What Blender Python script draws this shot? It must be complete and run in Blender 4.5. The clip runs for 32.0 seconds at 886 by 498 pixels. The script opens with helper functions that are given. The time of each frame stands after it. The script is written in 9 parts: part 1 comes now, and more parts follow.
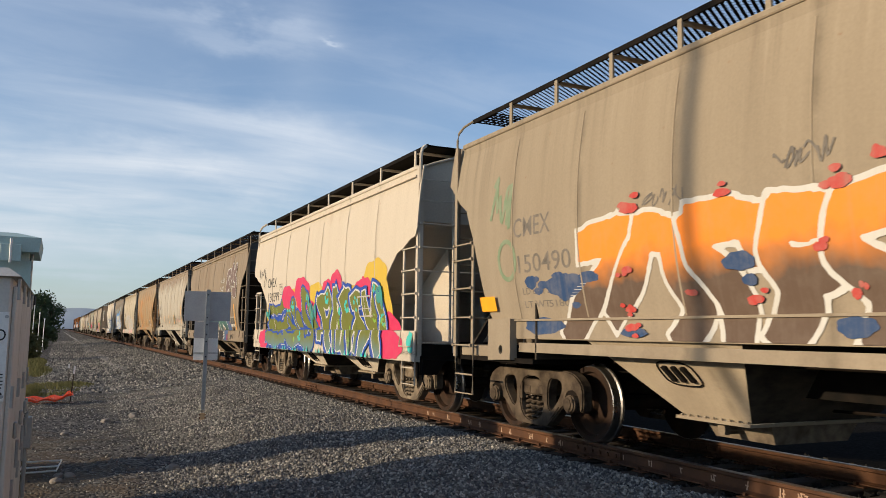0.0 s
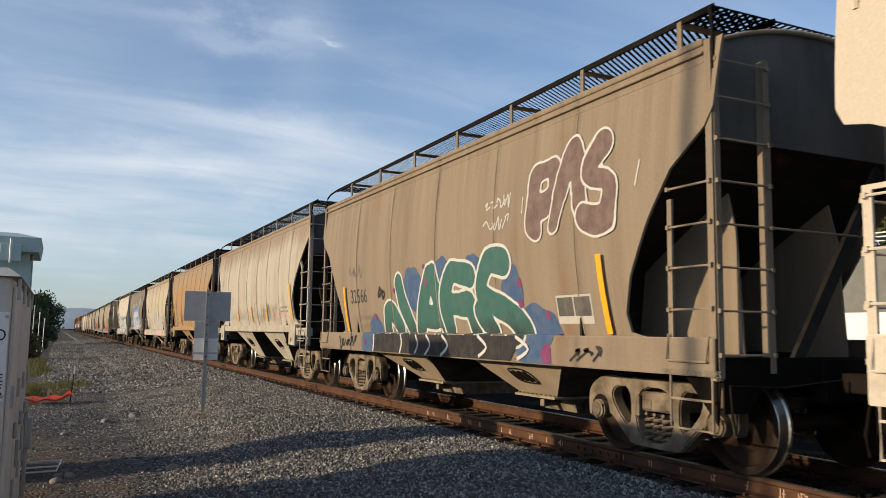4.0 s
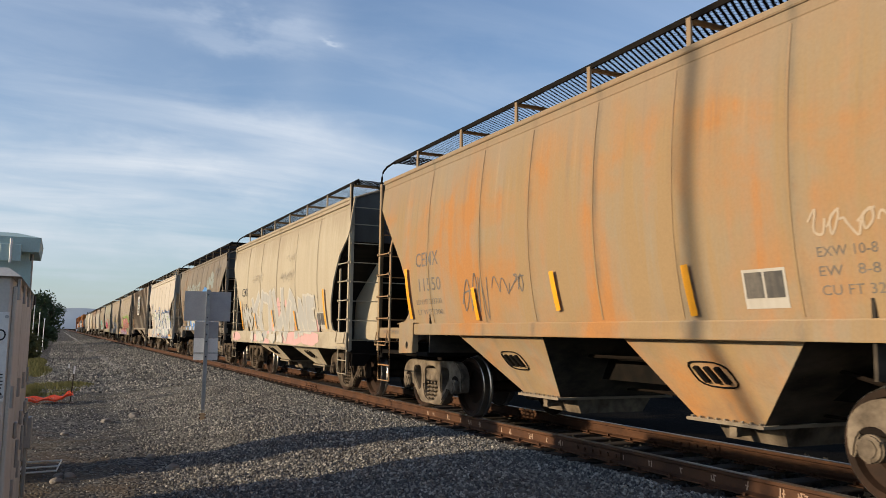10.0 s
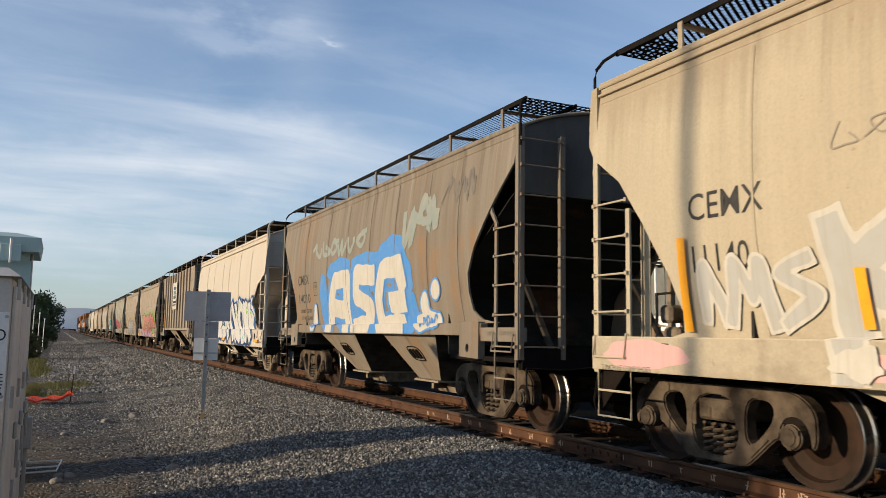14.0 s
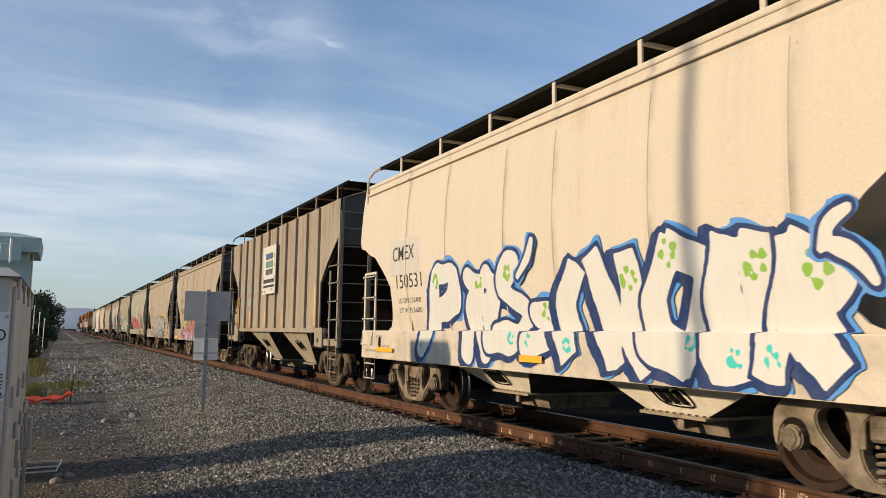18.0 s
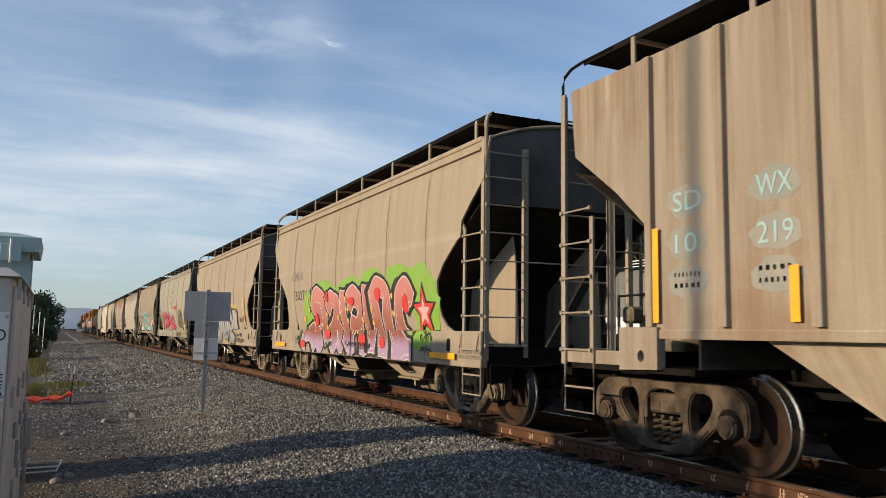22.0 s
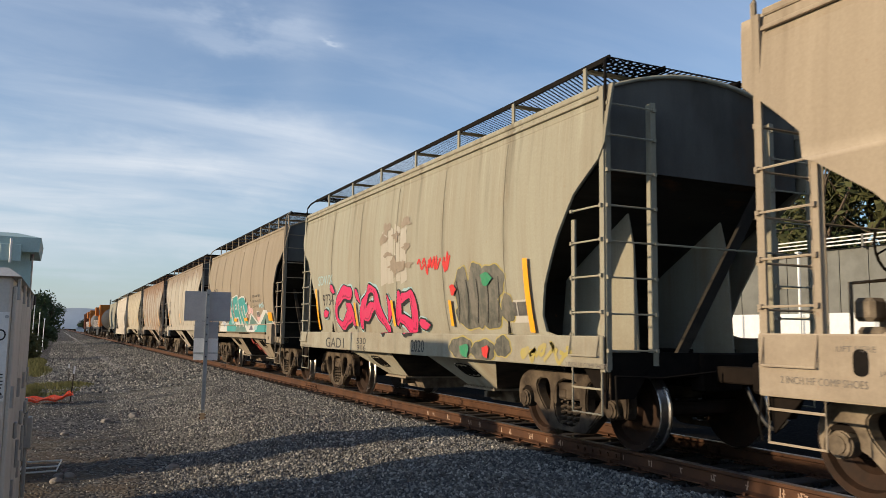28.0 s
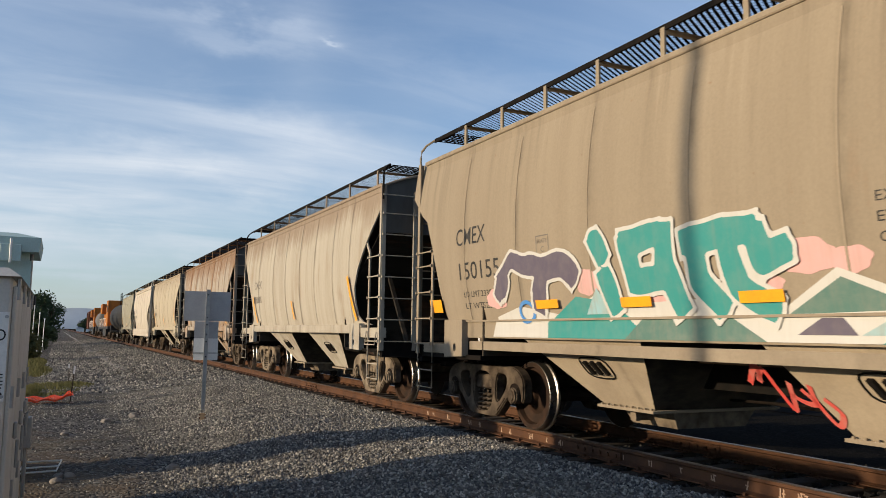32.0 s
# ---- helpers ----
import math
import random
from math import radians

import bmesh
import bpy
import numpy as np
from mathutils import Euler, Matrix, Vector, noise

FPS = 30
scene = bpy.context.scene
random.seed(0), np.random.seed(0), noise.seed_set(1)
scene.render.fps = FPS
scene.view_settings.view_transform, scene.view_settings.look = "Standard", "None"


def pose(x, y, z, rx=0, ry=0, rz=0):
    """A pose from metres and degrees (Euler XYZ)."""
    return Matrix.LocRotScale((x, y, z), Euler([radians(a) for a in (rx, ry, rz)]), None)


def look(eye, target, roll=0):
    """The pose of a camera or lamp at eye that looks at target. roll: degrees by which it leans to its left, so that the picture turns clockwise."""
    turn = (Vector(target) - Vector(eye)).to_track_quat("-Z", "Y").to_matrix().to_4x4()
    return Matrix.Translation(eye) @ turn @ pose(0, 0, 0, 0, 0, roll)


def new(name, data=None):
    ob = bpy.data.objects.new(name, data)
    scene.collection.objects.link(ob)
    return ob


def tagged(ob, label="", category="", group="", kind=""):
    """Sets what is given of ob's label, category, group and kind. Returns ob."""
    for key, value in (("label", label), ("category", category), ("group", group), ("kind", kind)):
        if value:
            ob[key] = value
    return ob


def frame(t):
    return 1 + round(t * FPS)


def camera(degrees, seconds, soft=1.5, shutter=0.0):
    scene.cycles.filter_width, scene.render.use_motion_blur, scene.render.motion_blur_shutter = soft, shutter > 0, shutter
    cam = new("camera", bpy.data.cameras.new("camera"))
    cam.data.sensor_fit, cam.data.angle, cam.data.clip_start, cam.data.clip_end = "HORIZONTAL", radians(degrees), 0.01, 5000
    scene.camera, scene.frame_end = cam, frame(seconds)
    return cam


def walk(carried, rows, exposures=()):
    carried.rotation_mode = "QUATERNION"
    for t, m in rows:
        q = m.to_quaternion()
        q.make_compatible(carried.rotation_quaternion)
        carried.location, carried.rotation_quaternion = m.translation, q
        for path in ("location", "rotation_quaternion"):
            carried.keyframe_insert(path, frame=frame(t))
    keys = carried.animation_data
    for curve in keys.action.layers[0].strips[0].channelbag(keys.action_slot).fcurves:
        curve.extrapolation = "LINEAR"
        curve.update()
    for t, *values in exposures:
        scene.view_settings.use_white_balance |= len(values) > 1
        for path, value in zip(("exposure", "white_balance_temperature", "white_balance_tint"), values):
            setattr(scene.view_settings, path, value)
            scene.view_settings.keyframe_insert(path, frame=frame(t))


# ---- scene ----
EXPO, SKY_K, SUN_K = 0.18, 0.092, 4.9
# ---- camera: stands still on the gravel beside the track ----
CAM_H = 1.2714
YAW, PITCH, ROLL = radians(25.675), radians(6.085), 0.825
cam = camera(58.35, 32.0, soft=0.6, shutter=0.12)
eye = Vector((0.0, 0.0, CAM_H))
aim = Vector((math.sin(YAW) * math.cos(PITCH), math.cos(YAW) * math.cos(PITCH), math.sin(PITCH)))
walk(cam, [(0.0, look(eye, eye + aim, ROLL)), (32.0, look(eye, eye + aim, ROLL))], exposures=[(0.0, EXPO), (32.0, EXPO)])

XC = 6.649           # centre line of the track


def travel(t):
    """How far the train has come, in metres, counted from 16 s."""
    u = t - 16.0
    return 4.8386 * u + 0.0024 * u * u + 3.66e-5 * u ** 3


# ---- world and sun ----
SUN_DIR = Vector((-1.0, 0.04, 0.0)).normalized()
SUN_EL = radians(12.5)
sun_vec = Vector((SUN_DIR.x * math.cos(SUN_EL), SUN_DIR.y * math.cos(SUN_EL), math.sin(SUN_EL)))


class Nodes:
    """A short way to wire node trees."""

    def __init__(self, tree):
        self.t = tree
        tree.nodes.clear()

    def add(self, kind, **sets):
        n = self.t.nodes.new(kind)
        for k, v in sets.items():
            if k.startswith("i_"):
                n.inputs[k[2:].replace("_", " ")].default_value = v
            elif k == "blend":
                n.blend_type = v
            elif k == "op":
                n.operation = v
            elif k == "dtype":
                n.data_type = v
        return n

    def link(self, a, b):
        self.t.links.new(a, b)

    def val(self, sock, v):
        if isinstance(v, (int, float, tuple, list)):
            sock.default_value = v
        else:
            self.link(v, sock)

    def math(self, op, a, b=0.0, clamp=False):
        n = self.t.nodes.new("ShaderNodeMath")
        n.operation, n.use_clamp = op, clamp
        self.val(n.inputs[0], a)
        self.val(n.inputs[1], b)
        return n.outputs[0]

    def vmul(self, v, k):
        n = self.t.nodes.new("ShaderNodeVectorMath")
        n.operation = "MULTIPLY"
        self.link(v, n.inputs[0])
        n.inputs[1].default_value = k
        return n.outputs[0]

    def vadd(self, v, k):
        n = self.t.nodes.new("ShaderNodeVectorMath")
        n.operation = "ADD"
        self.link(v, n.inputs[0])
        self.val(n.inputs[1], k)
        return n.outputs[0]

    def noise(self, v, scale, detail=4.0, rough=0.55, dist=0.0):
        n = self.t.nodes.new("ShaderNodeTexNoise")
        self.link(v, n.inputs["Vector"])
        n.inputs["Scale"].default_value = scale
        n.inputs["Detail"].default_value = detail
        n.inputs["Roughness"].default_value = rough
        n.inputs["Distortion"].default_value = dist
        return n.outputs["Fac"]

    def ramp(self, fac, stops):
        n = self.t.nodes.new("ShaderNodeValToRGB")
        e = n.color_ramp.elements
        while len(e) < len(stops):
            e.new(0.5)
        for el, (p, c) in zip(e, stops):
            el.position = p
            el.color = c if len(c) == 4 else (*c, 1)
        self.link(fac, n.inputs[0])
        return n.outputs[0]

    def span(self, fac, a, b):
        n = self.t.nodes.new("ShaderNodeMapRange")
        self.link(fac, n.inputs[0])
        n.inputs[1].default_value, n.inputs[2].default_value = a, b
        return n.outputs[0]

    def mix(self, fac, a, b, blend="MIX"):
        n = self.t.nodes.new("ShaderNodeMix")
        n.data_type, n.blend_type = "RGBA", blend
        self.val(n.inputs[0], fac)
        for s, c in ((n.inputs[6], a), (n.inputs[7], b)):
            if isinstance(c, tuple):
                c = c if len(c) == 4 else (*c, 1)
            self.val(s, c)
        return n.outputs[2]


CLOUDS = [(-3.0, 9.6, 11.5, 2.4, 0.42, 0.06), (7.2, 11.2, 7.5, 1.7, 0.42, 0.10), (4.6, 6.8, 12.5, 1.9, 0.40, 0.05), (10.4, 20.6, 6.5, 1.3, 0.30, 0.10), (-2.0, 17.6, 13.0, 6.5, 0.18, 0.0), (16.5, 11.6, 9.0, 2.8, 0.34, 0.1),
          (26.5, 17.0, 8.0, 2.6, 0.20, 0.0), (15.4, 20.5, 2.2, 7.0, 0.14, 0.0), (17.2, 19.6, 0.8, 0.35, 0.35, 0.2), (13.0, 14.2, 8.0, 2.0, 0.28, 0.12), (-4.0, 4.3, 11.0, 1.3, 0.25, 0.0)]
CLOUD_LOW, CLOUD_MID, CLOUD_TOP, SKY_TINT = (4.6, 5.6, 6.4), (6.9, 7.5, 8.2), (6.0, 7.0, 8.8), (1.36, 1.50, 1.70)


def build_world():
    w = bpy.data.worlds.new("sky")
    scene.world = w
    w.use_nodes = True
    n = Nodes(w.node_tree)
    sky = n.add("ShaderNodeTexSky")
    sky.sky_type, sky.sun_disc = "NISHITA", False
    sky.sun_elevation = SUN_EL
    sky.sun_rotation = math.atan2(SUN_DIR.x, SUN_DIR.y)
    sky.altitude, sky.air_density, sky.dust_density, sky.ozone_density = 0, 1.0, 0.7, 2.5
    co = n.add("ShaderNodeTexCoord").outputs["Generated"]
    sep = n.add("ShaderNodeSeparateXYZ")
    n.link(co, sep.inputs[0])
    x, y, z = sep.outputs
    # thin high cloud: noise on a flat layer overhead
    up = n.math("ADD", n.math("MAXIMUM", z, 0.0), 0.16)
    flat = n.add("ShaderNodeCombineXYZ")
    n.link(n.math("DIVIDE", x, up), flat.inputs[0])
    n.link(n.math("DIVIDE", y, up), flat.inputs[1])
    rot = n.add("ShaderNodeMapping")
    n.link(flat.outputs[0], rot.inputs[0])
    rot.inputs["Rotation"].default_value = (0, 0, radians(-38))
    rot.inputs["Scale"].default_value = (0.30, 1.0, 1.0)
    big = n.noise(rot.outputs[0], 0.9, 4.0, 0.5, 0.6)
    fine = n.noise(rot.outputs[0], 3.2, 7.0, 0.58, 0.5)
    # the larger cloud banks, by compass bearing and height in degrees
    az = n.math("MULTIPLY", n.math("ARCTAN2", x, y), 57.296)
    el = n.math("MULTIPLY", n.math("ARCSINE", z), 57.296)
    wob = n.math("MULTIPLY", n.math("SUBTRACT", n.noise(n.vmul(co, (1, 1, 2.2)), 7.0, 5.0, 0.6), 0.5), 9.0)
    el = n.math("ADD", el, wob)
    bank = None
    for a0, e0, ra, re, k, tilt in CLOUDS:
        da = n.math("SUBTRACT", az, a0)
        de = n.math("ADD", n.math("SUBTRACT", el, e0), n.math("MULTIPLY", da, tilt))
        d2 = n.math("ADD", n.math("POWER", n.math("ABSOLUTE", n.math("DIVIDE", da, ra)), 2.0), n.math("POWER", n.math("ABSOLUTE", n.math("DIVIDE", de, re)), 2.0))
        one = n.math("MULTIPLY", n.math("EXPONENT", n.math("MULTIPLY", d2, -1.0)), k)
        bank = one if bank is None else n.math("ADD", bank, one)
    veil = n.math("MULTIPLY", n.span(n.math("ADD", n.math("MULTIPLY", big, 0.6), n.math("MULTIPLY", fine, 0.4)), 0.40, 0.72), 0.34)
    veil = n.math("ADD", veil, 0.10)
    bank = n.math("MULTIPLY", bank, n.math("ADD", n.math("MULTIPLY", n.span(fine, 0.30, 0.70), 0.75), 0.45))
    haze = n.math("MULTIPLY", n.span(z, 0.13, -0.01), 0.55)
    cover = n.math("MINIMUM", n.math("ADD", n.math("ADD", veil, bank), haze), 0.97)
    lit = n.ramp(z, [(0.0, CLOUD_LOW), (0.14, CLOUD_MID), (0.6, CLOUD_TOP)])
    col = n.mix(cover, n.mix(1.0, sky.outputs[0], SKY_TINT, "MULTIPLY"), lit)
    bg = n.add("ShaderNodeBackground")
    n.link(col, bg.inputs[0])
    bg.inputs[1].default_value = SKY_K
    out = n.add("ShaderNodeOutputWorld")
    n.link(bg.outputs[0], out.inputs[0])


build_world()
sun = new("sun", bpy.data.lights.new("sun", "SUN"))
sun.data.energy, sun.data.angle, sun.data.color = SUN_K, radians(1.0), (1.0, 0.80, 0.54)
sun.matrix_world = look(sun_vec * 100, (0, 0, 0))
# ---- materials ----
MATS = {}


def material(name):
    m = bpy.data.materials.new(name)
    m.use_nodes = True
    n = Nodes(m.node_tree)
    b = n.add("ShaderNodeBsdfPrincipled")
    o = n.add("ShaderNodeOutputMaterial")
    n.link(b.outputs[0], o.inputs[0])
    MATS[name] = m
    return m, n, b


def bump(n, b, height, strength, dist=0.01):
    k = n.add("ShaderNodeBump")
    k.inputs["Strength"].default_value, k.inputs["Distance"].default_value = strength, dist
    n.link(height, k.inputs["Height"])
    n.link(k.outputs[0], b.inputs["Normal"])


PAINT_K = 0.80   # all car paint is dulled by road dust


def car_paint(name, base, streak, streak_amt=0.5, rust=(0.28, 0.11, 0.04), rust_amt=0.1, seed=0.0, rough=0.55, bleach=None, seams=(), top=None, stain=1.0):
    """Weathered paint of a hopper car: vertical streaks, blotches, rust; in the car's own metres."""
    base, streak = tuple(PAINT_K * v for v in base), tuple(PAINT_K * v for v in streak)
    m, n, b = material(name)
    co = n.vadd(n.add("ShaderNodeTexCoord").outputs["Object"], (seed * 3.7, seed * 9.1, seed))
    st = n.noise(n.vmul(co, (0.6, 2.6, 0.20)), 1.0, 6.0, 0.66)
    st2 = n.noise(n.vmul(co, (0.6, 22.0, 0.5)), 1.0, 3.0, 0.55)
    blot = n.noise(n.vmul(co, (0.5, 0.55, 0.7)), 1.0, 5.0, 0.6, 0.4)
    grain = n.noise(co, 38.0, 4.0, 0.6)
    f = n.math("MULTIPLY", n.span(n.math("ADD", n.math("MULTIPLY", st, 0.88), n.math("MULTIPLY", st2, 0.12)), 0.42, 0.64), streak_amt)
    col = n.mix(f, base, streak)
    if bleach:
        col = n.mix(n.math("MULTIPLY", n.span(blot, 0.5, 0.66), 0.7), col, bleach)
    r = n.math("ADD", n.math("MULTIPLY", blot, 0.55), n.math("MULTIPLY", st, 0.45))
    edge = 0.62 - 0.28 * rust_amt
    col = n.mix(n.math("MULTIPLY", n.span(r, edge, edge + 0.13), min(1.0, 0.35 + rust_amt)), col, rust)
    pos = n.add("ShaderNodeSeparateXYZ")
    n.link(n.add("ShaderNodeTexCoord").outputs["Object"], pos.inputs[0])
    # water stains that run down from the eave, pale and dark
    drip = n.noise(n.vmul(co, (0.6, 7.0, 0.28)), 1.0, 5.0, 0.6)
    high = n.span(pos.outputs[2], 2.4, 3.9)
    col = n.mix(n.math("MULTIPLY", n.math("MULTIPLY", n.span(drip, 0.53, 0.68), high), 0.55 * stain), col, tuple(0.45 * v for v in streak))
    col = n.mix(n.math("MULTIPLY", n.math("MULTIPLY", n.span(drip, 0.42, 0.30), high), 0.45 * stain), col, tuple(min(0.62, 1.35 * v + 0.05) for v in base))
    if top:
        edge = n.math("ADD", pos.outputs[2], n.math("MULTIPLY", n.math("ADD", n.noise(n.vmul(co, (1, 0.9, 0.5)), 1.2, 6.0, 0.68), n.math("MULTIPLY", drip, 0.6)), 1.3))
        col = n.mix(n.math("MULTIPLY", n.span(edge, 4.25, 4.75), 0.75), col, top)
    # road dust thrown up along the foot of the side
    low = n.math("MULTIPLY", n.span(pos.outputs[2], 1.75, 1.05), n.span(n.noise(n.vmul(co, (1, 1.6, 2.4)), 1.3, 5.0, 0.65), 0.38, 0.66))
    col = n.mix(n.math("MULTIPLY", low, 0.4), col, (0.21, 0.165, 0.12))
    # grime caught along the weld seams
    broken = n.span(n.noise(n.vmul(co, (1, 1.0, 0.7)), 2.3, 5.0, 0.65), 0.36, 0.66)
    for ys in seams:
        off = n.math("DIVIDE", n.math("SUBTRACT", pos.outputs[1], ys - 0.03), 0.055)
        near = n.math("EXPONENT", n.math("MULTIPLY", n.math("MULTIPLY", off, off), -1.0))
        col = n.mix(n.math("MULTIPLY", n.math("MULTIPLY", near, broken), 0.55), col, tuple(0.42 * v for v in streak))
    spots = n.noise(co, 9.0, 6.0, 0.7)
    col = n.mix(n.math("MULTIPLY", n.span(spots, 0.66, 0.72), 0.35), col, rust)
    col = n.mix(n.math("MULTIPLY", n.span(grain, 0.35, 0.75), 0.14), col, (0.06, 0.05, 0.045))
    n.link(col, b.inputs["Base Color"])
    n.link(n.math("ADD", n.math("MULTIPLY", blot, 0.25), rough), b.inputs["Roughness"])
    b.inputs["Specular IOR Level"].default_value = 0.07
    b.inputs["Diffuse Roughness"].default_value = 1.0
    bump(n, b, n.math("ADD", n.math("MULTIPLY", n.noise(n.vmul(co, (1, 0.9, 0.6)), 1.1, 2.0), 1.0), n.math("MULTIPLY", grain, 0.02)), 0.35, 0.02)
    return m


def simple(name, base, other, scale=6.0, amt=0.5, rough=0.7, metal=0.0, fine=60.0, bumpk=0.3, space="Object", spec=None):
    m, n, b = material(name)
    co = n.add("ShaderNodeTexCoord").outputs[space]
    a = n.noise(co, scale, 5.0, 0.6)
    g = n.noise(co, fine, 3.0, 0.6)
    col = n.mix(n.math("MULTIPLY", n.span(a, 0.38, 0.68), amt), base, other)
    col = n.mix(n.math("MULTIPLY", n.span(g, 0.4, 0.8), 0.2), col, tuple(0.35 * c for c in base))
    n.link(col, b.inputs["Base Color"])
    b.inputs["Metallic"].default_value = metal
    b.inputs["Specular IOR Level"].default_value = spec if spec is not None else 0.2 if rough > 0.65 else 0.4
    n.link(n.math("ADD", n.math("MULTIPLY", a, 0.3), rough - 0.15), b.inputs["Roughness"])
    bump(n, b, n.math("ADD", a, n.math("MULTIPLY", g, 0.4)), bumpk, 0.006)
    return m


SPRAY_K = 0.98   # sprayed coats carry the same dust


def spray(name, low, high=None, z0=0.9, z1=2.4, fade=0.25, foot=None):
    """Spray paint: one colour, or two that blend up the car's side; lightly worn."""
    low = tuple(SPRAY_K * v for v in low)
    high = tuple(SPRAY_K * v for v in high) if high else None
    foot = tuple(SPRAY_K * v for v in foot) if foot else None
    m, n, b = material(name)
    co = n.add("ShaderNodeTexCoord").outputs["Object"]
    w = n.noise(co, 5.0, 6.0, 0.65)
    if high:
        sep = n.add("ShaderNodeSeparateXYZ")
        n.link(co, sep.inputs[0])
        k = n.span(n.math("ADD", sep.outputs[2], n.math("MULTIPLY", n.noise(co, 2.2, 3.0), 0.5)), z0 + 0.25, z1 + 0.25)
        col = n.mix(k, low, high)
        if foot:
            col = n.mix(n.span(n.math("ADD", sep.outputs[2], n.math("MULTIPLY", n.noise(co, 1.4, 3.0), 0.24)), 1.36, 1.16), col, foot)
    else:
        col = n.mix(0.0, low, low)
    col = n.mix(n.math("MULTIPLY", n.span(w, 0.42, 0.75), fade), col, (0.42, 0.36, 0.29))
    col = n.mix(n.math("MULTIPLY", n.span(n.noise(n.vmul(co, (1, 18, 0.7)), 1.0, 4.0), 0.5, 0.8), fade), col, (0.3, 0.25, 0.2))
    n.link(col, b.inputs["Base Color"])
    b.inputs["Roughness"].default_value = 0.6
    b.inputs["Specular IOR Level"].default_value = 0.25
    b.inputs["Diffuse Roughness"].default_value = 1.0
    return m


def ground_material():
    m, n, b = material("gravel_ground")
    co = n.add("ShaderNodeTexCoord").outputs["Object"]
    big = n.noise(co, 0.35, 5.0, 0.6)
    mid = n.noise(co, 1.9, 5.0, 0.62)
    v = n.add("ShaderNodeTexVoronoi")
    n.link(co, v.inputs["Vector"])
    v.inputs["Scale"].default_value = 26.0
    cell = n.add("ShaderNodeSeparateColor")
    n.link(v.outputs["Color"], cell.inputs[0])
    stone = n.ramp(cell.outputs[0], [(0.0, (0.03, 0.03, 0.032)), (0.55, (0.095, 0.092, 0.088)), (1.0, (0.22, 0.207, 0.19))])
    dirt = n.ramp(n.noise(co, 7.0, 6.0, 0.7), [(0.3, (0.075, 0.057, 0.044)), (0.7, (0.165, 0.13, 0.10))])
    sep = n.add("ShaderNodeSeparateXYZ")
    n.link(co, sep.inputs[0])
    # earth shows through on the trodden side, away from the ballast
    near = n.span(sep.outputs[1], 17.0, 11.5)
    trod = n.math("ADD", n.math("MULTIPLY", n.span(sep.outputs[0], 2.4, -0.4), n.math("ADD", n.math("MULTIPLY", near, 0.6), 0.35)), n.math("MULTIPLY", n.span(mid, 0.35, 0.65), 0.6))
    col = n.mix(n.span(trod, 0.75, 1.3), stone, dirt)
    far = n.span(sep.outputs[1], 60.0, 160.0)
    col = n.mix(n.math("MULTIPLY", n.span(big, 0.45, 0.6), 0.3), col, (0.13, 0.12, 0.09))
    grass = n.math("MULTIPLY", n.span(sep.outputs[0], -4.0, -12.0), n.span(mid, 0.2, 0.6))
    col = n.mix(grass, col, (0.10, 0.10, 0.045))
    # oily bed between the rails and dark fill beyond, the train's shade painted in
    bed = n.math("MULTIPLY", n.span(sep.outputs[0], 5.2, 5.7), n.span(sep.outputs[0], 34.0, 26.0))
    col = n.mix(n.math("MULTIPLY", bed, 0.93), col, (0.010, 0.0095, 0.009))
    n.link(col, b.inputs["Base Color"])
    b.inputs["Roughness"].default_value = 0.95
    b.inputs["Specular IOR Level"].default_value = 0.0
    bump(n, b, n.math("ADD", n.math("SUBTRACT", 1.0, v.outputs["Distance"]), n.math("MULTIPLY", mid, 1.5)), 0.7, 0.02)
    return m


def stone_material(dark=False):
    m, n, b = material("ballast_stone" if not dark else "oily_shaded_stone")
    r = n.add("ShaderNodeNewGeometry").outputs["Random Per Island"]
    co = n.add("ShaderNodeTexCoord").outputs["Object"]
    col = n.ramp(r, [(0.0, (0.06, 0.06, 0.063)), (0.35, (0.125, 0.123, 0.12)), (0.7, (0.225, 0.217, 0.20)), (0.9, (0.36, 0.345, 0.31)), (1.0, (0.50, 0.475, 0.42))])
    patch = n.noise(co, 0.7, 4.0, 0.6)
    col = n.mix(n.math("MULTIPLY", n.span(patch, 0.5, 0.66), 0.45), col, (0.10, 0.095, 0.09))
    col = n.mix(n.math("MULTIPLY", n.span(n.noise(co, 60.0, 3.0), 0.4, 0.8), 0.3), col, (0.10, 0.09, 0.08))
    # stones under the train: oil, and the train's shade mixed in as near-black
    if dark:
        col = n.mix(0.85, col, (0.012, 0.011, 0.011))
    n.link(col, b.inputs["Base Color"])
    b.inputs["Roughness"].default_value = 0.9
    b.inputs["Specular IOR Level"].default_value = 0.03
    return m


GROUND = ground_material()
STONE = stone_material()
OILY_SHADE_STONE = stone_material(True)
RAIL_RUST = simple("rail_rust", (0.06, 0.029, 0.017), (0.12, 0.056, 0.029), 3.0, 0.8, 0.8, 0.15)
RAIL_HEAD = simple("rail_head", (0.32, 0.27, 0.24), (0.22, 0.13, 0.08), 2.0, 0.6, 0.38, 0.85, bumpk=0.05)
TIE_WOOD = simple("tie_wood", (0.035, 0.027, 0.022), (0.07, 0.055, 0.042), 8.0, 0.8, 0.9)
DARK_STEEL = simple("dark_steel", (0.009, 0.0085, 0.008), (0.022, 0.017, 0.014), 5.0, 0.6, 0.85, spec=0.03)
GREASY = simple("dusty_casting", (0.23, 0.185, 0.138), (0.05, 0.038, 0.029), 4.0, 0.9, 0.8, 0.05, spec=0.08)
GREASY_MID = simple("greasy_casting", (0.115, 0.088, 0.064), (0.022, 0.016, 0.013), 4.0, 0.95, 0.8, 0.05, spec=0.08)
